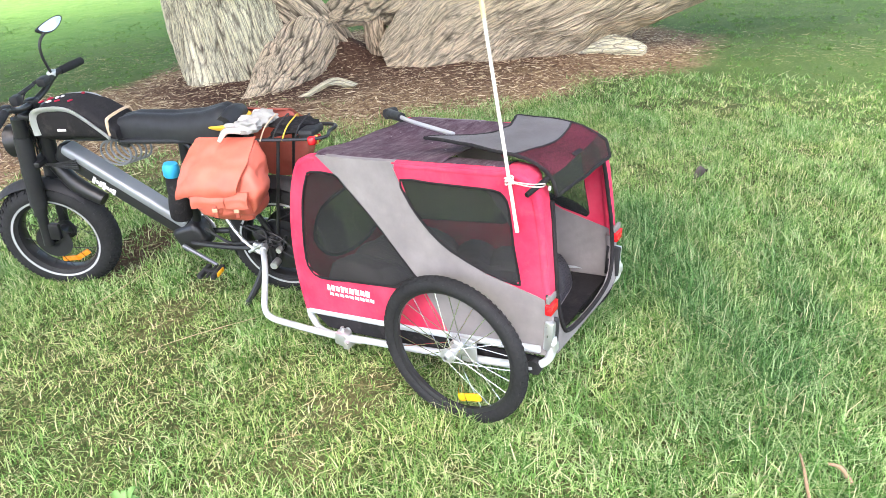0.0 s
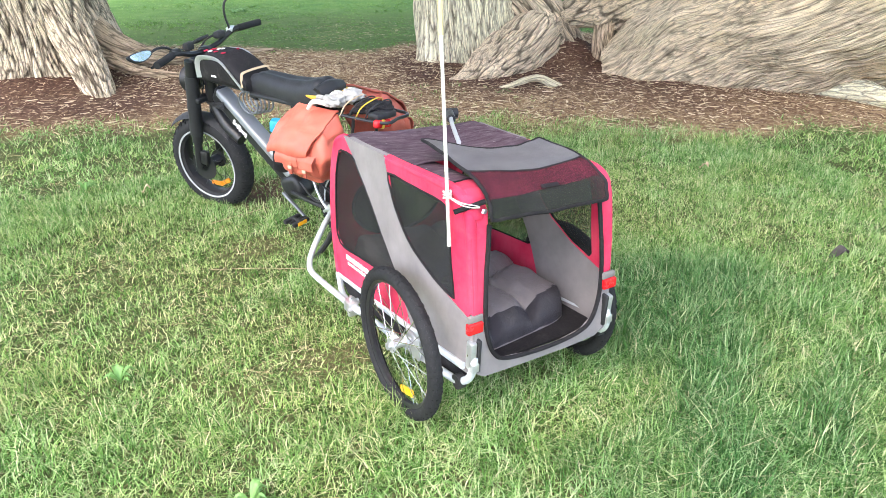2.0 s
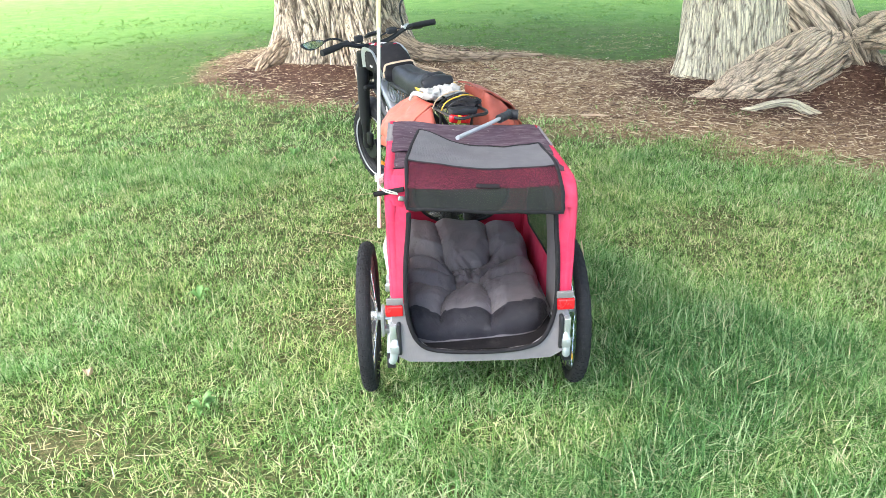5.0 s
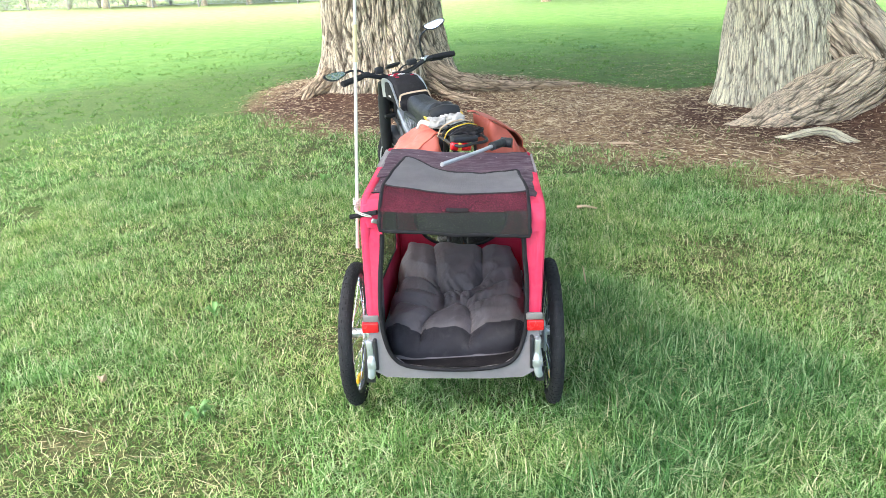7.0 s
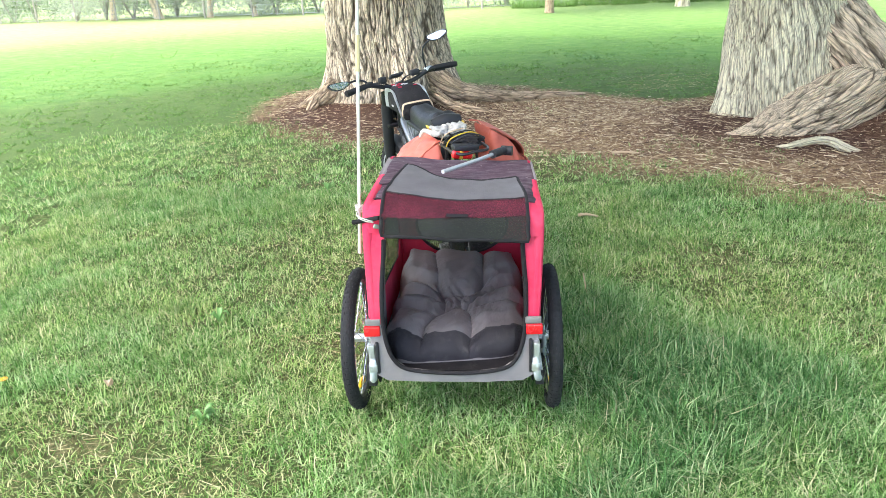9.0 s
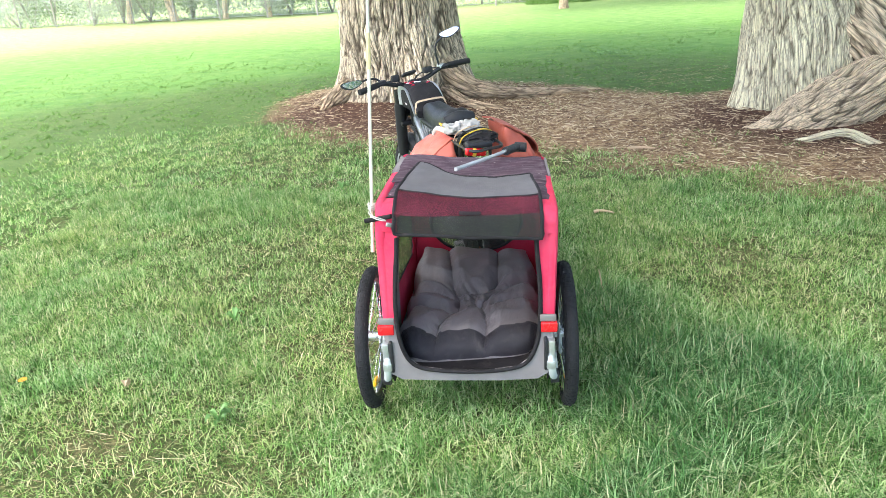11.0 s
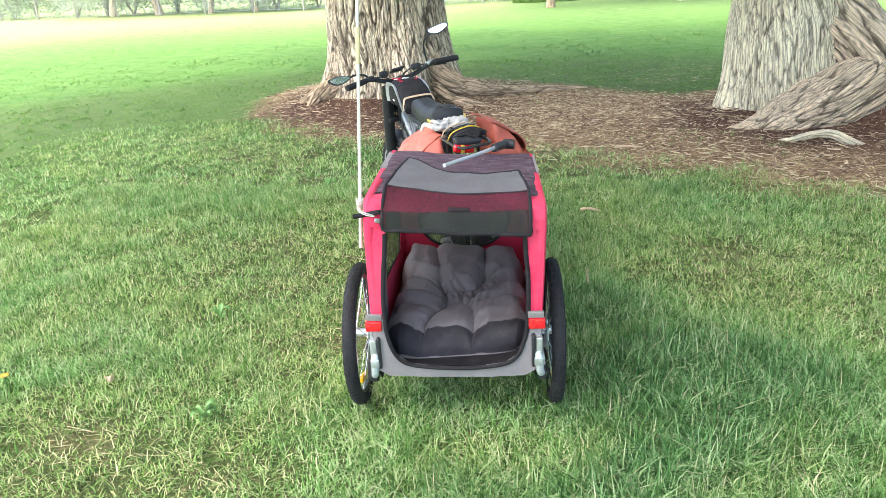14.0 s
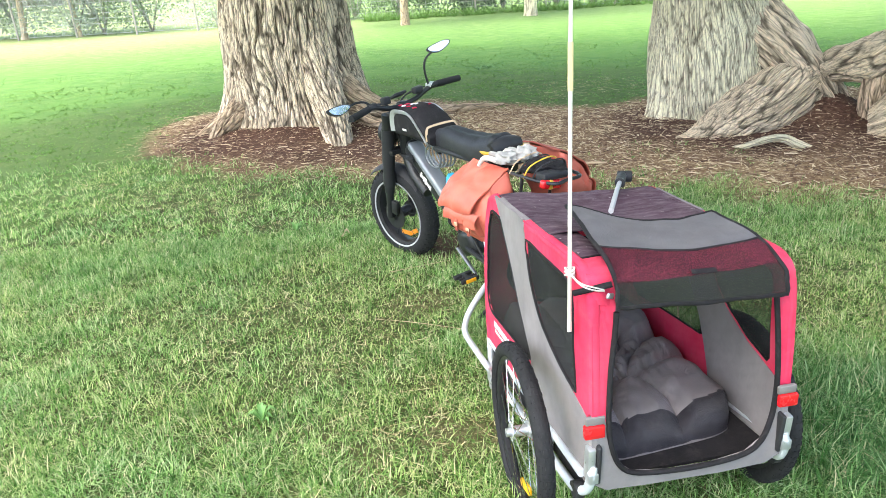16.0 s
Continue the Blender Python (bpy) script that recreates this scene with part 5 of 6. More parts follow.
# hitch arm to the rear axle of the bicycle
part("hitch_arm", tube([(-0.29, 0.72, 0.112), (-0.30, 0.82, 0.105), (-0.325, 1.03, 0.11), (-0.335, 1.13, 0.118), (-0.325, 1.17, 0.14), (-0.30, 1.185, 0.19), (-0.22, 1.25, 0.255), (-0.15, 1.33, 0.275)], 0.0125, 10, 6), MAT_ALU, trailer, "bent silver hitch arm")
part("hitch_clamp", join_bm(box((0.045, 0.05, 0.05), (-0.298, 0.80, 0.108), (6, 0, 0), 0.006), tube([(-0.298, 0.80, 0.06), (-0.298, 0.80, 0.15)], 0.007, 8, straight=True), box((0.05, 0.02, 0.03), (-0.30, 0.77, 0.095), (6, 0, 0), 0.004)), MAT_STEEL, trailer, "zinc clamp")
part("hitch_joint", join_bm(tube([(-0.15, 1.33, 0.275), (-0.085, 1.385, 0.262)], 0.016, 10, straight=True), moved(lathe([(0, -0.02), (0.02, -0.02), (0.02, 0.02), (0, 0.02)], 14), pose(-0.09, 1.38, 0.263))), MAT_STEEL, trailer)

# folded push bar lying on the roof
bar = part("push_bar", tube([(-0.03, 0.44, 0.825), (0.10, 0.69, 0.802), (0.155, 0.79, 0.797)], 0.0075, 12, 3), MAT_BAR, trailer, "silver push bar folded onto the roof")
part("foam_grip", join_bm(tube([(0.15, 0.78, 0.797), (0.20, 0.875, 0.79)], 0.017, 12, straight=True), tube([(0.19, 0.885, 0.788), (0.235, 0.875, 0.786)], 0.02, 10, straight=True)), MAT_PLASTIC, bar, "black foam grip")

# flag pole tied to a rear corner
pole = thing("flag_pole", "thin white fibreglass flag pole tied to the trailer corner", "flag pole")
P0, P1 = Vector((-0.284, 0.085, 0.668)), Vector((-0.252, 0.183, 1.27))
way = (P1 - P0).normalized()
part("rod", tube([P0, P0 + way * 0.6, P0 + way * 1.2, P0 + way * 1.75], [0.0052, 0.005, 0.0044, 0.004], 8, 3), MAT_WHITE, pole)
part("joint_band", tube([P1 - way * 0.055, P1 + way * 0.05], 0.0068, 8, straight=True), MAT_SLEEVE, pole, "yellowed joint sleeve")
part("rod_tip", tube([P0 - way * 0.004, P0 + way * 0.02], 0.006, 8, straight=True), MAT_WHITE, pole)

knot = thing("cord", "white cord knotted round pole and corner", "cord")
bands = []
for k in range(3):
    c = P0 + way * (0.135 + 0.007 * k)
    bands.append(tube([c + Vector((math.cos(a) * 0.011, math.sin(a) * 0.011, 0.003 * math.sin(a * 2 + k))) for a in np.linspace(0, math.tau, 8)[:-1]], 0.0025, 6, 2, True))
bands.append(tube([P0 + way * 0.137, (-0.27, 0.05, 0.797), (-0.245, 0.03, 0.79), (-0.222, 0.03, 0.786)], 0.0019, 6, 4))
bands.append(tube([P0 + way * 0.14, (-0.275, 0.045, 0.806), (-0.25, 0.02, 0.802), (-0.225, 0.028, 0.79)], 0.0018, 6, 4))
part("windings", join_bm(*bands), MAT_CORD, knot)
part("toggle", tube([(-0.29, 0.05, 0.78), (-0.205, 0.03, 0.80)], 0.0075, 8, straight=True), MAT_BLACKCLOTH, knot, "dark frayed end")
part("zip_pull", box((0.022, 0.008, 0.014), (-0.212, 0.022, 0.775), (10, 20, 30), 0.003), MAT_STEEL, knot, "zip pull caught in the cord")


# cushion: stitched lumps, its creases running between tufts
CREASES = [
    (0.3, [(0.27, 0.0), (0.29, 0.16), (0.32, 0.33)]),
    (1.0, [(0.32, 0.33), (0.37, 0.41), (0.45, 0.45), (0.58, 0.44), (0.66, 0.38), (0.70, 0.31)]),
    (0.4, [(0.70, 0.31), (0.71, 0.15), (0.70, 0.0)]),
    (1.0, [(0.0, 0.33), (0.16, 0.34), (0.30, 0.38), (0.39, 0.47), (0.40, 0.66)]),
    (1.0, [(0.52, 0.62), (0.62, 0.52), (0.74, 0.43), (0.9, 0.38), (1.0, 0.37)]),
    (0.8, [(0.53, 0.62), (0.50, 0.54), (0.53, 0.45)]),
    (0.75, [(0.53, 0.62), (0.40, 0.68), (0.28, 0.84), (0.23, 1.0)]),
    (0.75, [(0.53, 0.62), (0.60, 0.70), (0.61, 0.85), (0.60, 1.0)]),
    (0.8, [(0.0, 0.60), (0.2, 0.63), (0.40, 0.68)]),
    (0.45, [(0.04, 0.48), (0.2, 0.49), (0.36, 0.53)]),
    (0.45, [(0.66, 0.62), (0.82, 0.58), (1.0, 0.56)]),
]


def crease_field(U, V):
    """Puff of the filling: 0 along the creases, 1 between them."""
    out = np.ones(U.shape)
    for depth, line in CREASES:
        best = np.full(U.shape, 9.0)
        pts = smooth_path([(a, b, 0) for a, b in line], 4)
        for p, q in zip(pts, pts[1:]):
            dx, dy = q.x - p.x, q.y - p.y
            s = np.clip(((U - p.x) * dx + (V - p.y) * dy) / (dx * dx + dy * dy + 1e-9), 0, 1)
            best = np.minimum(best, np.hypot((U - p.x - s * dx) * 0.472, (V - p.y - s * dy) * 0.815))
        t = np.clip(best / (0.026 + 0.030 * depth), 0, 1)
        out = out * (1 - depth * (1 - t ** 0.45))
    return out


def cushion_mesh():
    bm = bmesh.new()
    n, mth = 110, 150
    U, V = np.meshgrid(np.linspace(0, 1, n + 1), np.linspace(0, 1, mth + 1), indexing="ij")
    U2 = U + 0.018 * waves(U * 6, V * 6, 61, 2.0)
    V2 = V + 0.018 * waves(U * 6, V * 6, 62, 2.0)
    puff = crease_field(U2, V2)
    rim_t = np.clip(np.minimum(np.minimum(np.minimum(U, 1 - U) * 0.472 / 0.06, V * 0.815 / 0.055), (1 - V) * 0.815 / 0.105), 0, 1)
    folds = np.sin((U - 0.52) * 90 + 9 * waves(U, V, 63, 9.0)) * np.exp(-((U - 0.52) ** 2 / 0.06 + (V - 0.54) ** 2 / 0.03)) * 0.004
    H = (0.052 + (0.066 - 0.010 * np.clip((V - 0.4) / 0.3, 0, 1)) * puff + folds) * np.sqrt(np.clip(1 - (1 - rim_t) ** 2, 0, 1))
    H *= np.interp(V2, (0, 0.22, 0.36, 0.6, 0.74, 1), (1.3, 1.26, 1.0, 0.86, 0.90, 0.80)) * (1.08 - 0.2 * U * (1 - V))
    vs = []
    for i in range(n + 1):
        row = []
        for j in range(mth + 1):
            u, v = i / n, j / mth
            x = -0.254 + u * 0.508
            y = 0.905 - v * (0.835 - 0.05 * u) + 0.10 * (2 * u - 1) ** 6 * max(0, v - 0.5)
            near = 1 - puff[i, j]
            q = Vector((u * 9, v * 13, 5))
            h = H[i, j] + 0.012 * noise.noise(q * 0.6) + 0.012 * near * noise.noise(Vector((u * 26 + v * 12, v * 30 - u * 10, 6))) + 0.005 * noise.noise(Vector((u * 8 + v * 9, v * 7 - u * 4, 2)))
            x += 0.010 * math.sin(v * 19 + 1) * (1 if u < 0.06 else -1 if u > 0.94 else 0)
            squeeze = 0.10 * max(0, v - 0.86) / 0.14
            x *= 1 - squeeze
            row.append(bm.verts.new((CX + x, y, 0.270 - 0.098 * y + max(h, 0.0) + 0.025 * max(0, 0.28 - v) / 0.28)))
        vs.append(row)
    for i in range(n):
        for j in range(mth):
            f = bm.faces.new((vs[i][j], vs[i + 1][j], vs[i + 1][j + 1], vs[i][j + 1]))
            if j / mth > 0.925 - 0.03 * (2 * i / n - 1) ** 2:
                f.material_index = 1
    rim = [vs[i][0] for i in range(n + 1)] + [vs[n][j] for j in range(1, mth + 1)] + [vs[i][mth] for i in range(n - 1, -1, -1)] + [vs[0][j] for j in range(mth - 1, 0, -1)]
    down = [bm.verts.new((v.co.x * 0.99, v.co.y, 0.262 - 0.098 * v.co.y)) for v in rim]
    for i in range(len(rim)):
        k = (i + 1) % len(rim)
        bm.faces.new((rim[i], down[i], down[k], rim[k]))
    bm.faces.new(down)
    bmesh.ops.recalc_face_normals(bm, faces=bm.faces)
    return bm


pillow = finish(cushion_mesh(), "cushion", MAT_CUSHION, smooth=70)
pillow.data.materials.append(MAT_SATIN)
tagged(pillow, "plump tufted grey cushion lying on the trailer floor", "cushion")


# ---- electric bicycle on its stand ----
BIKE = pose(0.03, 1.36, 0.0, 0, -4.5, 20.9)
WB = 1.13
bike = thing("electric_bicycle", "black fat-tyre electric bicycle leaning on its kickstand", "bicycle", at=BIKE)
BARTURN = pose(0, 1.03, 0.0, 0, 0, 12) @ pose(0, -1.03, 0)

wheel_set(bike, "rear_wheel", (0, 0, 0.255), 0.262, 0.05, 0.04, 0.192, 24, (MAT_RUBBER, MAT_BLACK, MAT_BLACK, MAT_BLACK), (-12, 14), MAT_ORANGE, 0.075, 0.05)
fw = wheel_set(bike, "front_wheel", BARTURN @ Vector((0, WB, 0.255)), 0.266, 0.052, 0.04, 0.192, 24, (MAT_RUBBER, MAT_BLACK, MAT_BLACK, MAT_BLACK), (-26, 0), MAT_ORANGE, 0.03, 0.05)
fw.rotation_euler = (0, 0, radians(12))
part("brake_disc", lathe([(0.03, -0.066), (0.08, -0.066), (0.08, -0.063), (0.03, -0.063)], 32), MAT_BLACK, fw)

# frame
part("down_tube", join_bm(box((0.075, 0.66, 0.095), (0, 0.70, 0.475), (37, 0, 0), 0.022, 3)), MAT_BLACK, bike, "black battery housing")
part("battery_cover", box((0.079, 0.60, 0.045), (0, 0.69, 0.503), (37, 0, 0), 0.014, 3), MAT_BATTERY, bike, "grey battery cover")
rr = random.Random(9)
for k in range(7):
    s = 0.24 + k * 0.016
    q = Matrix.Translation((0, 0.70, 0.475)) @ pose(0, 0, 0, 37) @ Vector((-0.0385, s - 0.20, -0.018))
    part("maker_mark", box((0.003, 0.014, rr.uniform(0.016, 0.04)), q, (37 + rr.uniform(-12, 12), 0, 0), 0.001, 1), MAT_PRINT, bike, "pale maker's mark")
part("head_tube", tube([(0, 1.03, 0.60), (0, 0.995, 0.80)], 0.032, 14, straight=True), MAT_BLACK, bike)
part("top_tube", tube([(0, 1.0, 0.735), (0, 0.75, 0.725), (0, 0.4, 0.72), (0, 0.05, 0.725)], 0.02, 10), MAT_BLACK, bike)
part("bottom_bracket", join_bm(box((0.11, 0.15, 0.13), (0, 0.445, 0.265), (-20, 0, 0), 0.035, 3), tube([(0, 0.42, 0.30), (0, 0.36, 0.70)], 0.022, 10, straight=True)), MAT_BLACK, bike)
for s in (-1, 1):
    part("chain_stay", tube([(s * 0.06, 0.0, 0.255), (s * 0.075, 0.2, 0.25), (s * 0.05, 0.43, 0.25)], 0.013, 8), MAT_BLACK, bike)
    part("seat_stay", tube([(s * 0.07, 0.0, 0.26), (s * 0.075, 0.12, 0.5), (s * 0.03, 0.33, 0.71)], 0.012, 8), MAT_BLACK, bike)
part("lower_tube", tube([(0, 1.02, 0.60), (0, 0.95, 0.50), (0, 0.84, 0.43)], [0.03, 0.036, 0.03], 12, 5), MAT_BLACK, bike)
part("shock", join_bm(tube([(0.0, 0.30, 0.36), (0.0, 0.22, 0.6)], 0.03, 12, straight=True)), MAT_BLACK, bike)
# cable clutter round the frame
for k in range(5):
    rr = random.Random(40 + k)
    part("cable", tube([(0.02 * k - 0.04, 1.06, 0.86), (-0.05 + 0.02 * k, 1.12, 0.72 - 0.02 * k), (-0.045, 1.02, 0.62), (-0.05, 0.86, 0.60 + 0.01 * k)], 0.0035, 6, 5), MAT_PLASTIC, bike)

# fork
fork = part("fork_crown", join_bm(*[moved(box((0.19, 0.05, 0.03), (0, 1.055, 0.635), (10, 0, 0), 0.01), BARTURN), moved(box((0.17, 0.05, 0.025), (0, 1.02, 0.84), (10, 0, 0), 0.008), BARTURN)]), MAT_BLACK, bike)
for s in (-1, 1):
    part("fork_leg", moved(join_bm(tube([(s * 0.078, 1.15, 0.25), (s * 0.078, 1.125, 0.40)], 0.022, 12, straight=True), tube([(s * 0.078, 1.125, 0.40), (s * 0.078, 1.045, 0.84)], 0.0285, 14, straight=True)), BARTURN), MAT_BLACK, fork)
    part("fork_boot", moved(tube([(s * 0.078, 1.118, 0.44), (s * 0.078, 1.06, 0.76)], [0.033, 0.036, 0.033, 0.036, 0.033, 0.036, 0.033], 14, 8), BARTURN), MAT_PLASTIC, fork)
part("caliper", moved(box((0.03, 0.05, 0.08), (-0.075, 1.10, 0.31), (10, 0, 0), 0.01), BARTURN), MAT_BLACK, fork)
part("mudguard", moved(grid(20, 6, lambda u, v: Vector(((v - 0.5) * 0.10, 1.15 + math.cos(0.9 + u * 1.5) * 0.29, 0.255 + math.sin(0.9 + u * 1.5) * 0.29 - 0.03 * (2 * v - 1) ** 2)), 0.003), BARTURN), MAT_PLASTIC, bike)
# headlight
lamp = part("headlight", moved(moved(lathe([(0.0, -0.05), (0.04, -0.045), (0.066, -0.01), (0.07, 0.03), (0.064, 0.035), (0.0, 0.028)], 28, "Y"), pose(0, 1.13, 0.72)), BARTURN), MAT_BLACK, bike, "round black headlight")
part("lens", moved(moved(lathe([(0.0, 0.036), (0.04, 0.035), (0.06, 0.03), (0.058, 0.026), (0.0, 0.028)], 28, "Y"), pose(0, 1.132, 0.72)), BARTURN), MAT_STEEL, lamp, "clear lens")

# handlebar, raised at its right end where the bars are turned
BAR = pose(0.02, 1.0, 0.915, 0, -3.0, 13)
bars = part("handlebar", moved(tube([(-0.37, -0.035, 0.0), (-0.22, 0.0, 0.005), (-0.10, 0.02, -0.035), (0, 0.025, -0.045), (0.10, 0.02, -0.035), (0.22, 0.0, 0.005), (0.37, -0.035, 0.0)], 0.0135, 10, 6), BAR), MAT_BLACK, bike)
part("stem", moved(join_bm(tube([(0, 0.02, -0.1), (0, 0.02, -0.03)], 0.02, 10, straight=True), box((0.05, 0.05, 0.04), (0, 0.025, -0.045), (0, 0, 0), 0.01)), BAR), MAT_BLACK, bars)
for s in (-1, 1):
    part("grip", moved(tube([(s * 0.24, -0.005, 0.005), (s * 0.30, -0.02, 0.003), (s * 0.38, -0.038, 0)], [0.016, 0.0175, 0.017], 12, 4), BAR), MAT_RUBBER, bars)
    part("brake_lever", moved(tube([(s * 0.20, 0.02, 0.0), (s * 0.22, 0.05, -0.015), (s * 0.34, 0.045, -0.03)], 0.006, 8, 5), BAR), MAT_PLASTIC, bars)
    part("lever_mount", moved(box((0.05, 0.035, 0.03), (s * 0.205, 0.012, 0.006), (0, 0, s * 8), 0.008), BAR), MAT_STEEL if s > 0 else MAT_PLASTIC, bars, "silver clamp" if s > 0 else "")
part("display", moved(box((0.085, 0.055, 0.016), (-0.02, 0.02, 0.015), (-25, 0, 0), 0.006), BAR), MAT_PLASTIC, bars)
part("throttle_box", moved(box((0.06, 0.04, 0.035), (0.1, 0.0, 0.01), (0, 0, 0), 0.01), BAR), MAT_PLASTIC, bars)
part("horn_button", moved(box((0.05, 0.035, 0.04), (-0.12, 0.005, 0.012), (0, 0, 0), 0.01), BAR), MAT_PLASTIC, bars)


for k, (x0, dz) in enumerate(((-0.21, 0.05), (-0.17, 0.02), (0.19, 0.06), (0.14, 0.03))):
    part("brake_hose", moved(tube([(x0, 0.03, 0.0), (x0 * 0.8, 0.06, -0.012 + dz * 0.2), (x0 * 0.35, 0.08, -0.035 + dz * 0.2), (0.02 * (k - 1.5), 0.09, -0.10), (0.02 * (k - 1.5), 0.07, -0.24)], 0.0038, 6, 6), BAR), MAT_PLASTIC, bars)


def mirror(stalk, centre, normal, spin):
    arm = part("mirror_stalk", tube(stalk, 0.006, 8, 6), MAT_BLACK, bike)
    M = look(centre, Vector(centre) + Vector(normal), spin)
    shape = round_loop([(-0.062, -0.006), (-0.040, 0.012), (0.015, 0.024), (0.072, 0.026), (0.058, -0.004), (0.015, -0.024), (-0.038, -0.020)], 4)
    shell = part("mirror_shell", sheet([shape], 0.016, lambda u, v, d: M @ Vector((u, v, d + 0.009))), MAT_PLASTIC, arm)
    part("mirror_glass", sheet([[(u * 0.88, v * 0.86) for u, v in shape]], 0.002, lambda u, v, d: M @ Vector((u, v, d - 0.0005))), MAT_GLASS, arm, "small mirror glass", 0)


mirror([(0.205, 1.045, 0.915), (0.19, 1.05, 1.01), (0.20, 1.045, 1.07), (0.24, 1.04, 1.10)], (0.295, 1.035, 1.125), (-0.3, -1, 0.34), -24)
mirror([(-0.17, 0.957, 0.895), (-0.21, 0.975, 0.935), (-0.26, 0.975, 0.945), (-0.30, 0.965, 0.94)], (-0.355, 0.955, 0.935), (0.2, -1, 0.36), -10)

# drive
crank = part("chainring", lathe([(0.0, 0.062), (0.075, 0.062), (0.08, 0.066), (0.075, 0.07), (0.0, 0.07)], 32), MAT_STEEL, bike)
crank.location = (0, 0.455, 0.255)
for s, a in ((-1, 236), (1, 56)):
    d = Vector((0, math.sin(radians(a)) * 0.165, math.cos(radians(a)) * 0.165))
    base = Vector((s * 0.085, 0.455, 0.255))
    part("crank_arm", tube([base, base + d], [0.016, 0.012], 10, straight=True, flat=0.6), MAT_FRAMEGREY, bike, "worn grey crank arm")
    p = base + d + Vector((s * 0.055, 0, 0))
    ped = part("pedal", join_bm(box((0.095, 0.022, 0.02), p + Vector((0, 0.032, 0)), (0, 0, 0), 0.004), box((0.095, 0.022, 0.02), p - Vector((0, 0.032, 0)), (0, 0, 0), 0.004), box((0.02, 0.08, 0.022), p, (0, 0, 0), 0.004), tube([base + d, p + Vector((s * 0.04, 0, 0))], 0.007, 8, straight=True)), MAT_PLASTIC, bike)
    part("pedal_reflector", box((0.055, 0.006, 0.018), p - Vector((0, 0.044, 0)), (0, 0, 0), 0.002), MAT_YELLOW, ped, "amber pedal reflector")
part("sprocket", lathe([(0.02, 0.05), (0.045, 0.05), (0.045, 0.06), (0.02, 0.07)], 24), MAT_STEEL, bike).location = (0, 0, 0.255)
part("chain", tube([(0.066, 0.455, 0.333), (0.066, 0.2, 0.315), (0.066, 0.0, 0.30), (0.066, -0.04, 0.26), (0.066, 0.0, 0.212), (0.066, 0.2, 0.20), (0.066, 0.44, 0.178), (0.066, 0.53, 0.25)], 0.006, 6, 4, True), MAT_STEEL, bike)
part("kickstand", join_bm(tube([(-0.075, 0.06, 0.235), (-0.13, 0.12, 0.10), (-0.185, 0.19, -0.006)], [0.016, 0.015, 0.012], 8, 3), box((0.04, 0.07, 0.05), (-0.07, 0.06, 0.235), (0, 0, 0), 0.008)), MAT_BLACK, bike)

# saddle
def saddle_at(u, v):
    """u round the section, v from the nose to the tail."""
    y = 0.60 - v * 0.49
    half = float(np.interp(v, (0, 0.25, 0.6, 1), (0.058, 0.066, 0.080, 0.082)))
    top = float(np.interp(v, (0, 0.15, 0.5, 0.75, 0.95, 1), (0.822, 0.838, 0.830, 0.838, 0.862, 0.845)))
    a = math.pi * (1.08 - u * 1.16)
    x = math.cos(a) * half
    z = 0.735 + (top - 0.735) * max(0.0, math.sin(a)) ** 0.55 if math.sin(a) > 0 else 0.735 + math.sin(a) * 0.03
    return Vector((x, y, z - 0.01 * math.exp(-(x / 0.02) ** 2)))


saddle_bm = grid(24, 34, saddle_at)
seat = part("seat", join_bm(saddle_bm, box((0.16, 0.47, 0.02), (0, 0.355, 0.732), (0, 0, 0), 0.008), tube([(-0.07, 0.11, 0.80), (0, 0.105, 0.812), (0.07, 0.11, 0.80)], [0.032, 0.038, 0.032], 10, 4)), MAT_SEAT, bike, "long black vinyl seat", 50)
part("seat_trim", tube([(-0.083, 0.17, 0.79), (-0.078, 0.105, 0.785), (-0.045, 0.073, 0.78), (0.0, 0.066, 0.78), (0.045, 0.073, 0.78), (0.078, 0.105, 0.785), (0.083, 0.17, 0.79)], [0.006, 0.02, 0.024, 0.024, 0.024, 0.02, 0.006], 10, 4, flat=0.6), MAT_YELLOWVINYL, seat, "yellow tail trim")

# rack
rack = part("rear_rack", join_bm(tube([(-0.075, 0.12, 0.735), (-0.075, -0.25, 0.74), (0, -0.28, 0.74), (0.075, -0.25, 0.74), (0.075, 0.12, 0.735)], 0.007, 8, 5), *[tube([(-0.075, y, 0.737), (0.075, y, 0.737)], 0.006, 8, straight=True) for y in (0.05, -0.06, -0.17)],
                                 *[tube([(s * 0.075, -0.1, 0.735), (s * 0.085, 0.0, 0.30)], 0.007, 8, straight=True) for s in (-1, 1)]), MAT_BLACK, bike)


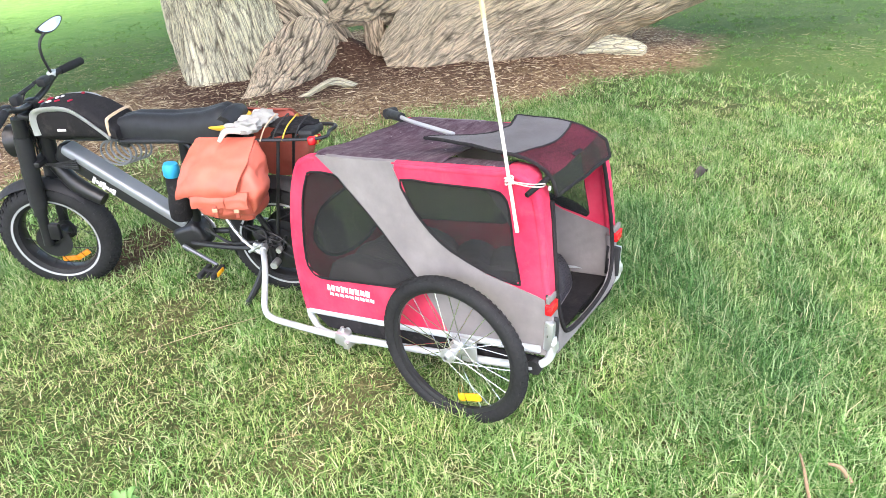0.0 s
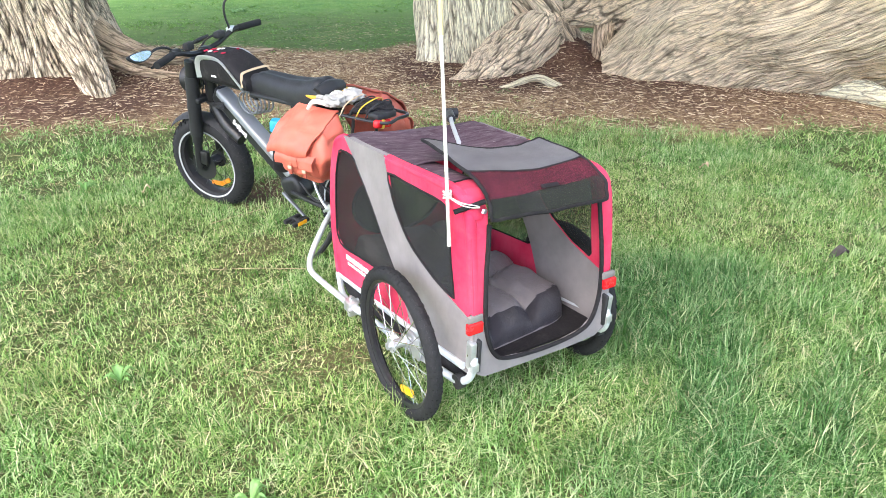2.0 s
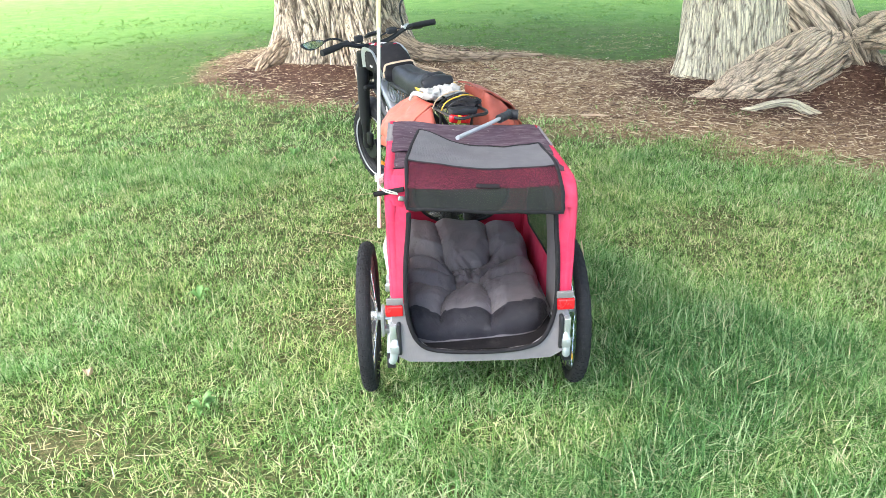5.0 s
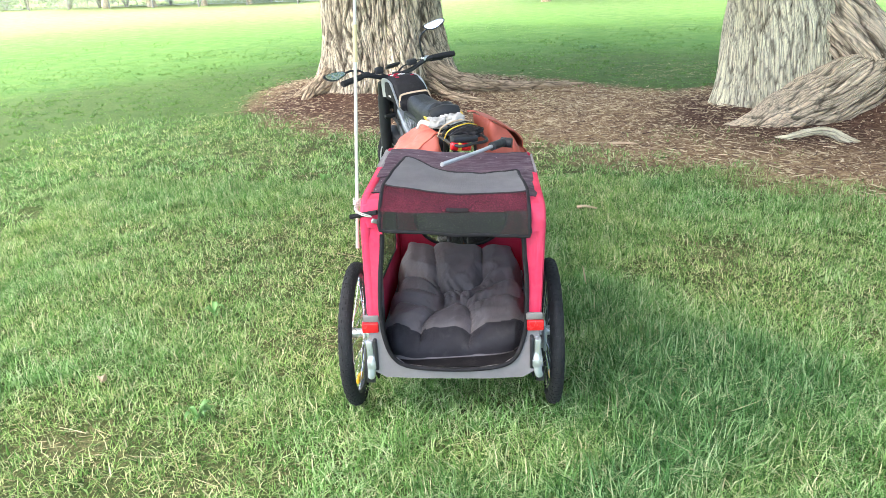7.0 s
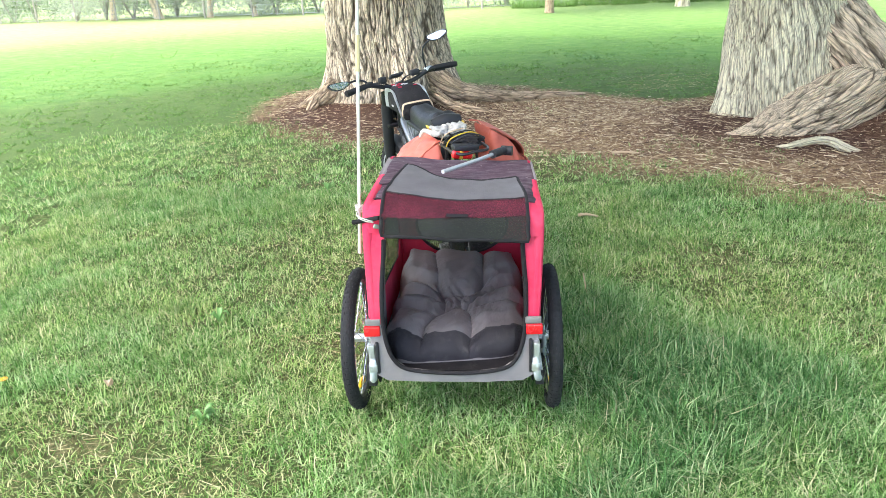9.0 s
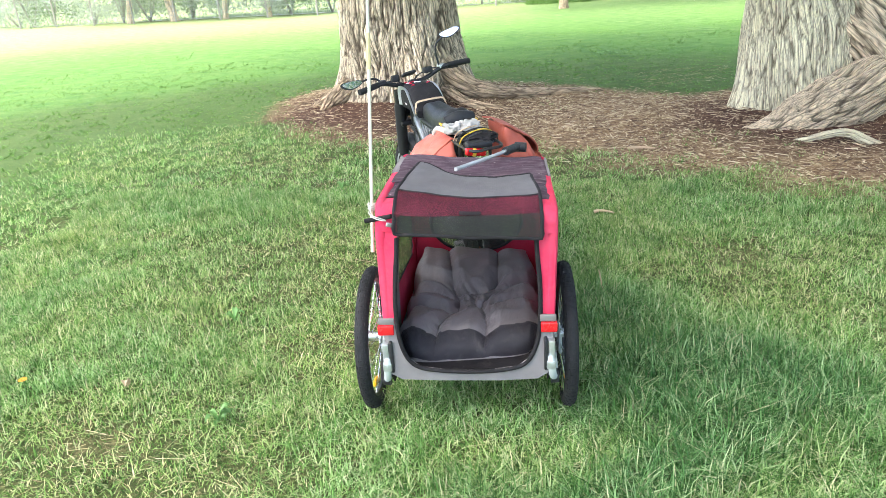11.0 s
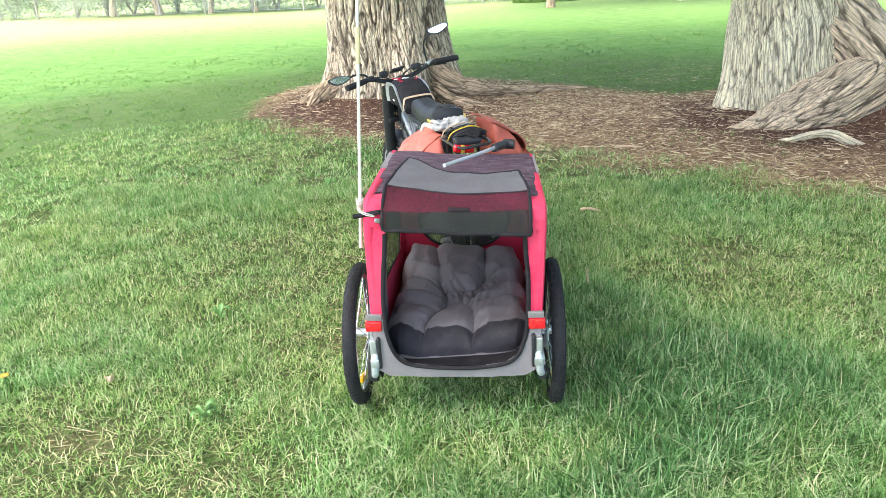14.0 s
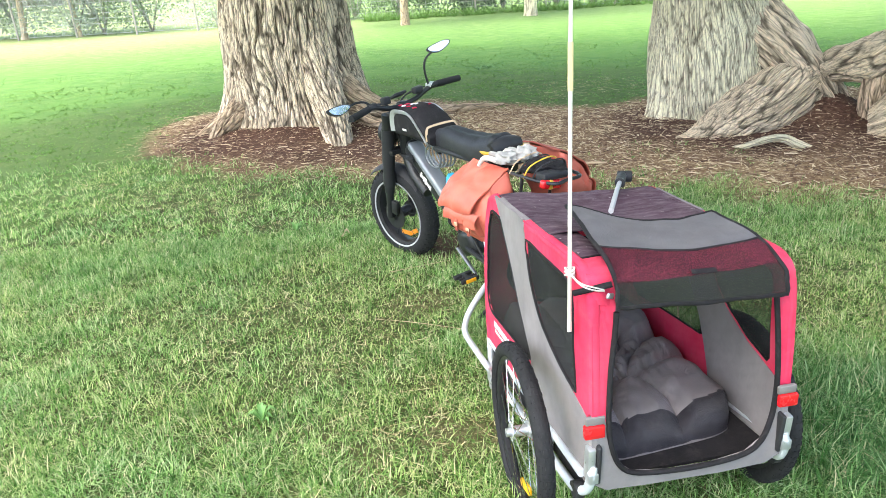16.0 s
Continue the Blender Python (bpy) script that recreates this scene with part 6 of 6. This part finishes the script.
# ---- bags and things carried on the bicycle ----
def pannier(name, s, label, material):
    """A slouching leather saddle bag hung on the side s of the rack."""
    bag = thing(name, label, "pannier bag", "saddle bags", BIKE @ (pose(0, 0, -0.022) if s < 0 else pose(0.02, -0.03, 0.008, 0, 6, 0)))

    def crumple(p, k=1.0):
        q = Vector((p.x * s * 7 + s, p.y * 7, p.z * 7))
        fold = 1 - abs(noise.noise(q * 0.9 + Vector((0, 3, 1)))) * 2.4
        return k * (0.020 * noise.noise(q) + 0.013 * noise.noise(q * 2.7) - 0.018 * max(0, fold) ** 3)

    def sect(u, v):
        y0 = -0.015 - 0.045 * math.sin(math.pi * v) + 0.01 * v ** 3
        y1 = float(np.interp(v, (0, 0.35, 0.5, 0.8, 1), (0.235, 0.275, 0.27, 0.215, 0.18)))
        x0, x1 = 0.075, float(np.interp(v, (0, 0.2, 0.5, 0.85, 1), (0.185, 0.215, 0.25, 0.25, 0.21)))
        a = u * math.tau
        c, d = math.cos(a), math.sin(a)
        x = (x0 + x1) / 2 + (x1 - x0) / 2 * math.copysign(abs(c) ** 0.35, c)
        y = (y0 + y1) / 2 + (y1 - y0) / 2 * math.copysign(abs(d) ** 0.3, d)
        z = 0.765 - v * (0.285 - 0.05 * (y + 0.05))
        p = Vector((s * x, y, z - 0.5 * max(0.0, x - 0.08) * (1 - v) ** 1.5))
        n = Vector((s * c, d, 0))
        return p + n * crumple(p)
    b = grid(64, 30, sect)
    bmesh.ops.remove_doubles(b, verts=b.verts, dist=1e-5)
    bmesh.ops.holes_fill(b, edges=[e for e in b.edges if e.is_boundary], sides=0)
    bmesh.ops.recalc_face_normals(b, faces=b.faces)
    part("bag_body", b, material, bag, smooth=60)

    def flap_pt(u, v):
        if v < 0.36:
            k = v / 0.36
            x, z, shear = 0.07 + k * 0.125, 0.772 - 0.062 * k ** 1.3, 0
        else:
            k = (v - 0.36) / 0.64
            x, z, shear = 0.199 + 0.058 * math.sin(k * 1.9), 0.71 - k * (0.105 + 0.01 * math.sin(u * 7)), k
        y = -0.012 + u * 0.262 + 0.035 * shear
        edge = 0.010 * math.exp(-((u - 0.5) / 0.46) ** 8)
        p = Vector((s * (x + edge), y, z + 0.02 * (0.5 - u) * shear))
        return p + Vector((s, 0, 0.4)) * crumple(p, 0.6)
    part("bag_flap", grid(24, 26, flap_pt, 0.006), material, bag, "wide leather flap", 60)

    def pocket(y, z, w, hgt, strap):
        def pk_at(u, v):
            a, b2 = 2 * u - 1, 2 * v - 1
            bulge = 0.034 * (1 - a ** 6) * (1 - abs(b2) ** 5)
            p = Vector((s * (0.236 + bulge - 0.012 * v), y + a * w / 2 * (1 - 0.12 * v), z - b2 * hgt / 2))
            return p + Vector((s, 0, 0)) * crumple(p, 0.5)
        pk = part("pocket", grid(14, 14, pk_at, 0.004), material, bag, "small front pocket", 60)

        def fl_at(u, v):
            a = 2 * u - 1
            p = Vector((s * (0.250 + 0.028 * math.sin(min(1, v * 1.3) * 1.6)), y + a * w * 0.54, z + hgt * 0.52 - v * hgt * 0.52))
            return p + Vector((s, 0, 0)) * crumple(p, 0.5)
        part("pocket_flap", grid(12, 8, fl_at, 0.004), material, pk, smooth=60)
        part("strap", box((0.006, 0.016, 0.05), (s * 0.275, y - strap, z - hgt * 0.1), (0, -s * 6, 8), 0.002), MAT_LEATHERDARK, pk)
        part("buckle", box((0.006, 0.02, 0.014), (s * 0.279, y - strap, z - hgt * 0.05), (0, -s * 4, 8), 0.002), MAT_TAN, pk, "dull brass buckle")
    pocket(0.145, 0.565, 0.125, 0.105, 0.03)
    pocket(0.025, 0.565, 0.09, 0.11, 0.0)
    return bag


pannier("saddle_bag", -1, "worn orange leather saddle bag with flap and pockets", MAT_LEATHER)
pannier("saddle_bag", 1, "rust-red leather saddle bag on the far side", MAT_LEATHERDARK)

# bag on the frame ahead of the seat
tank = thing("frame_bag", "black bag with grey piping strapped on the frame", "bag", at=BIKE)


def tank_at(u, v):
    y = 0.585 + v * 0.365
    top = float(np.interp(v, (0, 0.12, 0.3, 0.55, 0.85, 0.96, 1), (0.79, 0.822, 0.87, 0.898, 0.895, 0.875, 0.84)))
    half = 0.09
    a = u * math.tau
    c, d = math.cos(a), math.sin(a)
    zc = (top + 0.742) / 2
    return Vector((math.copysign(abs(c) ** 0.45, c) * half, y, zc + (top - 0.742) / 2 * math.copysign(abs(d) ** 0.45, d)))


b = grid(32, 18, tank_at)
bmesh.ops.remove_doubles(b, verts=b.verts, dist=1e-5)
bmesh.ops.holes_fill(b, edges=[e for e in b.edges if e.is_boundary], sides=0)
bmesh.ops.recalc_face_normals(b, faces=b.faces)
tb_body = part("bag_body", b, MAT_BLACKCLOTH, tank, smooth=60)
for s in (-1, 1):
    part("reflective_piping", tube([(s * 0.089, 0.945, 0.77), (s * 0.089, 0.93, 0.855), (s * 0.089, 0.86, 0.876), (s * 0.089, 0.76, 0.868), (s * 0.09, 0.67, 0.80), (s * 0.09, 0.62, 0.752)], 0.020, 8, 5, flat=0.3), MAT_SILVER, tb_body, "wide silver-grey piping")
    part("label_bar", box((0.003, 0.04, 0.01), (s * 0.091, 0.83, 0.79), (0, 0, 0), 0.001, 1), MAT_PRINT, tb_body, "pale label")
part("bag_strap", tube([(-0.091, 0.612, 0.765), (-0.084, 0.614, 0.812), (-0.06, 0.616, 0.83), (0.06, 0.616, 0.83), (0.084, 0.614, 0.812), (0.091, 0.612, 0.765)], 0.006, 8, 5, flat=0.4), MAT_TAN, tank, "tan strap")
rr = random.Random(12)
for k in range(9):
    part("bag_pattern", box((0.022, 0.012, 0.006), (rr.uniform(-0.06, 0.06), rr.uniform(0.78, 0.92), 0.897), (0, 0, rr.uniform(-60, 60)), 0.002, 1), MAT_RED if k % 3 else MAT_PRINT, tb_body, "small red and white pattern")

# coiled cable lock below the seat
lock = thing("cable_lock", "coiled grey cable lock hanging under the seat", "bike lock", at=BIKE)
for k in range(5):
    part("coil", tube([(-0.045 + 0.008 * k, 0.655 - 0.02 * k + math.cos(a) * 0.07, 0.672 + 0.004 * k + math.sin(a) * 0.055) for a in np.linspace(0, math.tau, 14)[:-1]], 0.0045, 6, 2, True), MAT_FRAMEGREY, lock)
part("lock_body", box((0.03, 0.05, 0.03), (-0.04, 0.60, 0.715), (20, 0, 0), 0.008), MAT_PLASTIC, lock)

# bottle in a black sleeve
bottle = thing("water_bottle", "bottle with a bright blue cap in a black sleeve", "bottle", at=BIKE)
part("sleeve", moved(lathe([(0, 0), (0.034, 0.0), (0.044, 0.012), (0.047, 0.06), (0.043, 0.11), (0.046, 0.17), (0.041, 0.198), (0.036, 0.208), (0.0, 0.205)], 24, "Z"), pose(-0.105, 0.40, 0.40, 8, 5, 0)), MAT_BLACKCLOTH, bottle)
part("cap", moved(lathe([(0, 0), (0.028, 0), (0.032, 0.006), (0.032, 0.04), (0.026, 0.055), (0.0, 0.058)], 24, "Z"), pose(-0.12, 0.372, 0.603, 8, 5, 0)), MAT_BLUE, bottle, "bright blue cap")

# cloth gloves and odds on the rack


def lump(r, at, seed, sq=(1, 1, 1), rough=0.35):
    bm = bmesh.new()
    bmesh.ops.create_icosphere(bm, subdivisions=4, radius=1.0)
    for v in bm.verts:
        n = v.co.normalized()
        k = 1 + rough * noise.noise(n * 1.6 + Vector((seed, 0, 0))) + rough * 0.6 * noise.noise(n * 4 + Vector((0, seed, 0)))
        v.co = Vector((n.x * r * sq[0] * k + at[0], n.y * r * sq[1] * k + at[1], n.z * r * sq[2] * k + at[2]))
    return bm


for k, (p, seed) in enumerate((((-0.055, 0.02, 0.785), 2.0), ((0.02, -0.01, 0.79), 5.0))):
    g = thing("work_glove", "crumpled white and grey cloth work glove on the rack", "glove", "work gloves", BIKE)
    part("palm", lump(0.046, p, seed, (0.9, 1.1, 0.6), 0.5), MAT_GLOVE, g, smooth=70)
    for f, (dx, dy) in enumerate(((-0.04, 0.012), (-0.008, 0.03), (0.034, -0.004))):
        q = Vector(p) + Vector((dx, dy, 0.004 * f - 0.006))
        part("finger", tube([q, q + Vector((-0.03 + f * 0.012, 0.045, 0.012)), q + Vector((-0.045 + f * 0.02, 0.075, -0.022))], [0.012, 0.0115, 0.007], 8, 4), MAT_GLOVE if f % 2 else MAT_CORD, g)
tool = thing("rear_light_set", "red and black rear light strapped to the rack", "rear light", at=BIKE)
part("red_lens", box((0.10, 0.03, 0.035), (-0.045, -0.235, 0.725), (0, 14, 6), 0.01, 3), MAT_REDLENS, tool)
part("housing", box((0.12, 0.06, 0.03), (-0.02, -0.215, 0.752), (0, 6, 0), 0.01), MAT_PLASTIC, tool)
part("yellow_stripe", box((0.02, 0.034, 0.037), (-0.055, -0.236, 0.727), (0, 14, 6), 0.006), MAT_YELLOWVINYL, tool, "yellow stripe")
tarp = thing("folded_jacket", "folded black jacket strapped on the rack", "jacket", at=BIKE)
part("cloth", lump(0.075, (0.01, -0.13, 0.762), 8.0, (0.95, 1.1, 0.3), 0.5), MAT_BLACKCLOTH, tarp, smooth=70)
bung = thing("bungee_cord", "yellow and black bungee cords hooked across the rack", "bungee cord", at=BIKE)
for k, (y, m) in enumerate(((-0.10, MAT_PLASTIC), (-0.14, MAT_YELLOWVINYL), (-0.19, MAT_PLASTIC), (-0.05, MAT_TAN))):
    part("cord", tube([(-0.085, y + 0.02, 0.735), (-0.06, y, 0.782), (0.02, y - 0.01, 0.80), (0.08, y + 0.015, 0.775), (0.09, y + 0.02, 0.735)], 0.003, 8, 5), m, bung)

# rear drive clutter
part("derailleur", join_bm(box((0.03, 0.05, 0.07), (0.085, -0.01, 0.18), (15, 0, 0), 0.01), lathe([(0, 0.075), (0.025, 0.075), (0.025, 0.085), (0, 0.085)], 16), box((0.012, 0.03, 0.10), (0.09, 0.02, 0.14), (-20, 0, 0), 0.005)), MAT_BLACK, bike)
part("motor_cable", tube([(-0.07, 0.02, 0.26), (-0.11, 0.10, 0.30), (-0.09, 0.22, 0.28), (-0.06, 0.34, 0.33)], 0.006, 8, 6), MAT_PLASTIC, bike)
part("axle_nut", tube([(-0.065, 0, 0.255), (-0.105, 0, 0.255)], 0.013, 6, straight=True), MAT_STEEL, bike)
part("rear_brake_disc", lathe([(0.03, -0.066), (0.085, -0.066), (0.085, -0.063), (0.03, -0.063)], 32), MAT_BLACK, bike).location = (0, 0, 0.255)
part("rear_caliper", box((0.035, 0.07, 0.05), (-0.072, 0.075, 0.32), (-20, 0, 0), 0.012), MAT_BLACK, bike)
part("rear_mudguard", grid(18, 6, lambda u, v: Vector(((v - 0.5) * 0.11, math.cos(0.7 + u * 1.7) * 0.295, 0.255 + math.sin(0.7 + u * 1.7) * 0.295 - 0.03 * (2 * v - 1) ** 2)), 0.003), MAT_PLASTIC, bike)
part("side_brace", tube([(-0.085, 0.22, 0.42), (-0.115, 0.14, 0.31), (-0.12, 0.05, 0.235)], 0.007, 8, 3), MAT_STEEL, bike, "silver rack brace")
part("hitch_clamp", join_bm(box((0.03, 0.05, 0.05), (-0.105, 0.085, 0.27), (25, 0, 0), 0.008), tube([(-0.125, 0.12, 0.26), (-0.125, 0.05, 0.30)], 0.007, 8, straight=True), tube([(-0.09, 0.02, 0.20), (-0.135, 0.02, 0.20)], 0.016, 10, straight=True)), MAT_STEEL, bike, "steel hitch clamp on the axle")
for k, (y, z) in enumerate(((-0.05, 0.33), (-0.08, 0.22), (0.04, 0.17))):
    part("cable", tube([(-0.075, 0.16 - 0.03 * k, 0.36), (-0.10, 0.5 * y + 0.02, 0.30 + 0.02 * k), (-0.10, y, z), (-0.075, 0.0, 0.24)], 0.004, 6, 5), MAT_PLASTIC, bike)
part("controller_box", box((0.08, 0.11, 0.16), (0, 0.27, 0.55), (12, 0, 0), 0.015), MAT_PLASTIC, bike)


# ---- small things on the lawn ----
def twig(name, label, points, r, material=None):
    bm = tube(points, r, 7, 5)
    for v in bm.verts:
        v.co += v.normal * noise.noise(v.co * 60) * 0.0015
    return tagged(finish(bm, name, material or MAT_TAN, smooth=60), label, "twig")


def on_lawn(x, y, up=0.03):
    return (x, y, float(lift(np.array(x), np.array(y))) + up)


twig("twig", "pale dry twig lying on the grass", [on_lawn(0.70, 2.18), on_lawn(0.75, 2.165, 0.04), on_lawn(0.82, 2.14)], [0.012, 0.009, 0.004])
twig("twig", "thin upright dry grass stalk", [on_lawn(0.60, 1.12, 0.0), on_lawn(0.59, 1.10, 0.06), on_lawn(0.575, 1.09, 0.13)], [0.004, 0.004, 0.002])
twig("twig", "brown stick half hidden in the grass", [on_lawn(-0.24, -0.72), on_lawn(-0.15, -0.69, 0.05), on_lawn(-0.08, -0.67, 0.04)], [0.005, 0.0045, 0.003], MAT_CHIP)
twig("twig", "dark bent stick in the grass", [on_lawn(-0.11, -0.80), on_lawn(-0.09, -0.77, 0.05), on_lawn(-0.09, -0.74, 0.05)], [0.007, 0.007, 0.004], MAT_CHIP)
twig("twig", "long dry straw lying on the grass", [on_lawn(-0.68, 1.5, 0.05), on_lawn(-0.5, 1.38, 0.06), on_lawn(-0.3, 1.27, 0.05)], [0.0016, 0.0014, 0.001])
twig("twig", "long dry straw lying beside the bed", [on_lawn(-0.55, 2.0, 0.05), on_lawn(-0.4, 2.02, 0.06), on_lawn(-0.22, 2.06, 0.05)], [0.0018, 0.0014, 0.001])
twig("twig", "pale stick on the bare soil", [on_lawn(1.2, 3.84, 0.02), on_lawn(1.3, 3.82, 0.03), on_lawn(1.42, 3.80, 0.02)], [0.012, 0.011, 0.006])


def dead_leaf(x, y, w, turn, label, material):
    def at(u, v):
        a = (u - 0.5) * 2
        half = w * 0.36 * math.sin(math.pi * min(max(v, 0.02), 0.98)) ** 0.7
        return Vector((a * half, (v - 0.5) * w, 0.3 * w * (a * a) * 0.5 + 0.02 * math.sin(v * 5)))
    bm = moved(grid(8, 12, at, 0.0012), Matrix.Translation(on_lawn(x, y, 0.045)) @ pose(0, 0, 0, 0, 0, turn))
    return tagged(finish(bm, "dead_leaf", material, smooth=60), label, "leaf", "fallen leaves")


dead_leaf(1.88, 0.12, 0.085, 60, "curled dark brown leaf on the grass", MAT_DEADLEAF)
dead_leaf(-1.38, 0.32, 0.045, 20, "small pale leaf on the grass", MAT_TAN)
dead_leaf(-0.75, 2.7, 0.05, 80, "small pale leaf on the grass", MAT_TAN)
dead_leaf(2.38, 1.32, 0.06, 10, "small dry leaf on the grass", MAT_TAN)


def dandelion(x, y):
    d = thing("dandelion", "small yellow dandelion in the lawn", "flower")
    p = Vector(on_lawn(x, y, 0.0))
    part("stem", tube([p, p + Vector((0.004, 0.002, 0.04)), p + Vector((0.006, 0.0, 0.075))], 0.0018, 6, 3), MAT_LEAF, d)
    petals = []
    for ring, (n, r, z) in enumerate(((14, 0.017, 0.076), (10, 0.011, 0.080))):
        for k in range(n):
            a = k * math.tau / n + ring
            petals.append(box((r, 0.004, 0.0015), p + Vector((0.006 + math.cos(a) * r * 0.55, math.sin(a) * r * 0.55, z)), (0, -18, math.degrees(a)), 0.0006, 1))
    part("flower_head", join_bm(*petals), MAT_YELLOW, d, "yellow flower head")


dandelion(-1.79, 0.29)


# broad-leaved weed rosettes
def weed(x, y, r, n, seed):
    w = thing("weed", "low broad-leaved weed growing in the lawn", "plant", "weeds")
    rr = random.Random(seed)
    p = Vector(on_lawn(x, y, 0.0))
    for k in range(n):
        a = rr.uniform(0, math.tau)
        L, h = r * rr.uniform(0.6, 1.1), rr.uniform(0.02, 0.06)

        def at(u, v):
            s = (u - 0.5) * 2 * L * 0.22 * math.sin(math.pi * min(max(v, 0.03), 0.97)) ** 0.8
            return p + Vector((math.cos(a) * L * v - math.sin(a) * s, math.sin(a) * L * v + math.cos(a) * s, 0.02 + h * math.sin(v * 2.4) + abs(u - 0.5) * 0.01))
        part("leaf", grid(4, 6, at, 0.0006), MAT_WEEDLEAF, w, smooth=60)


for k, (x, y, r) in enumerate(((-0.92, 0.1, 0.06), (-1.05, 2.9, 0.06), (1.9, 10.3, 0.12), (2.1, 10.4, 0.12), (-1.15, 0.9, 0.05))):
    weed(x, y, r, 9, 70 + k)
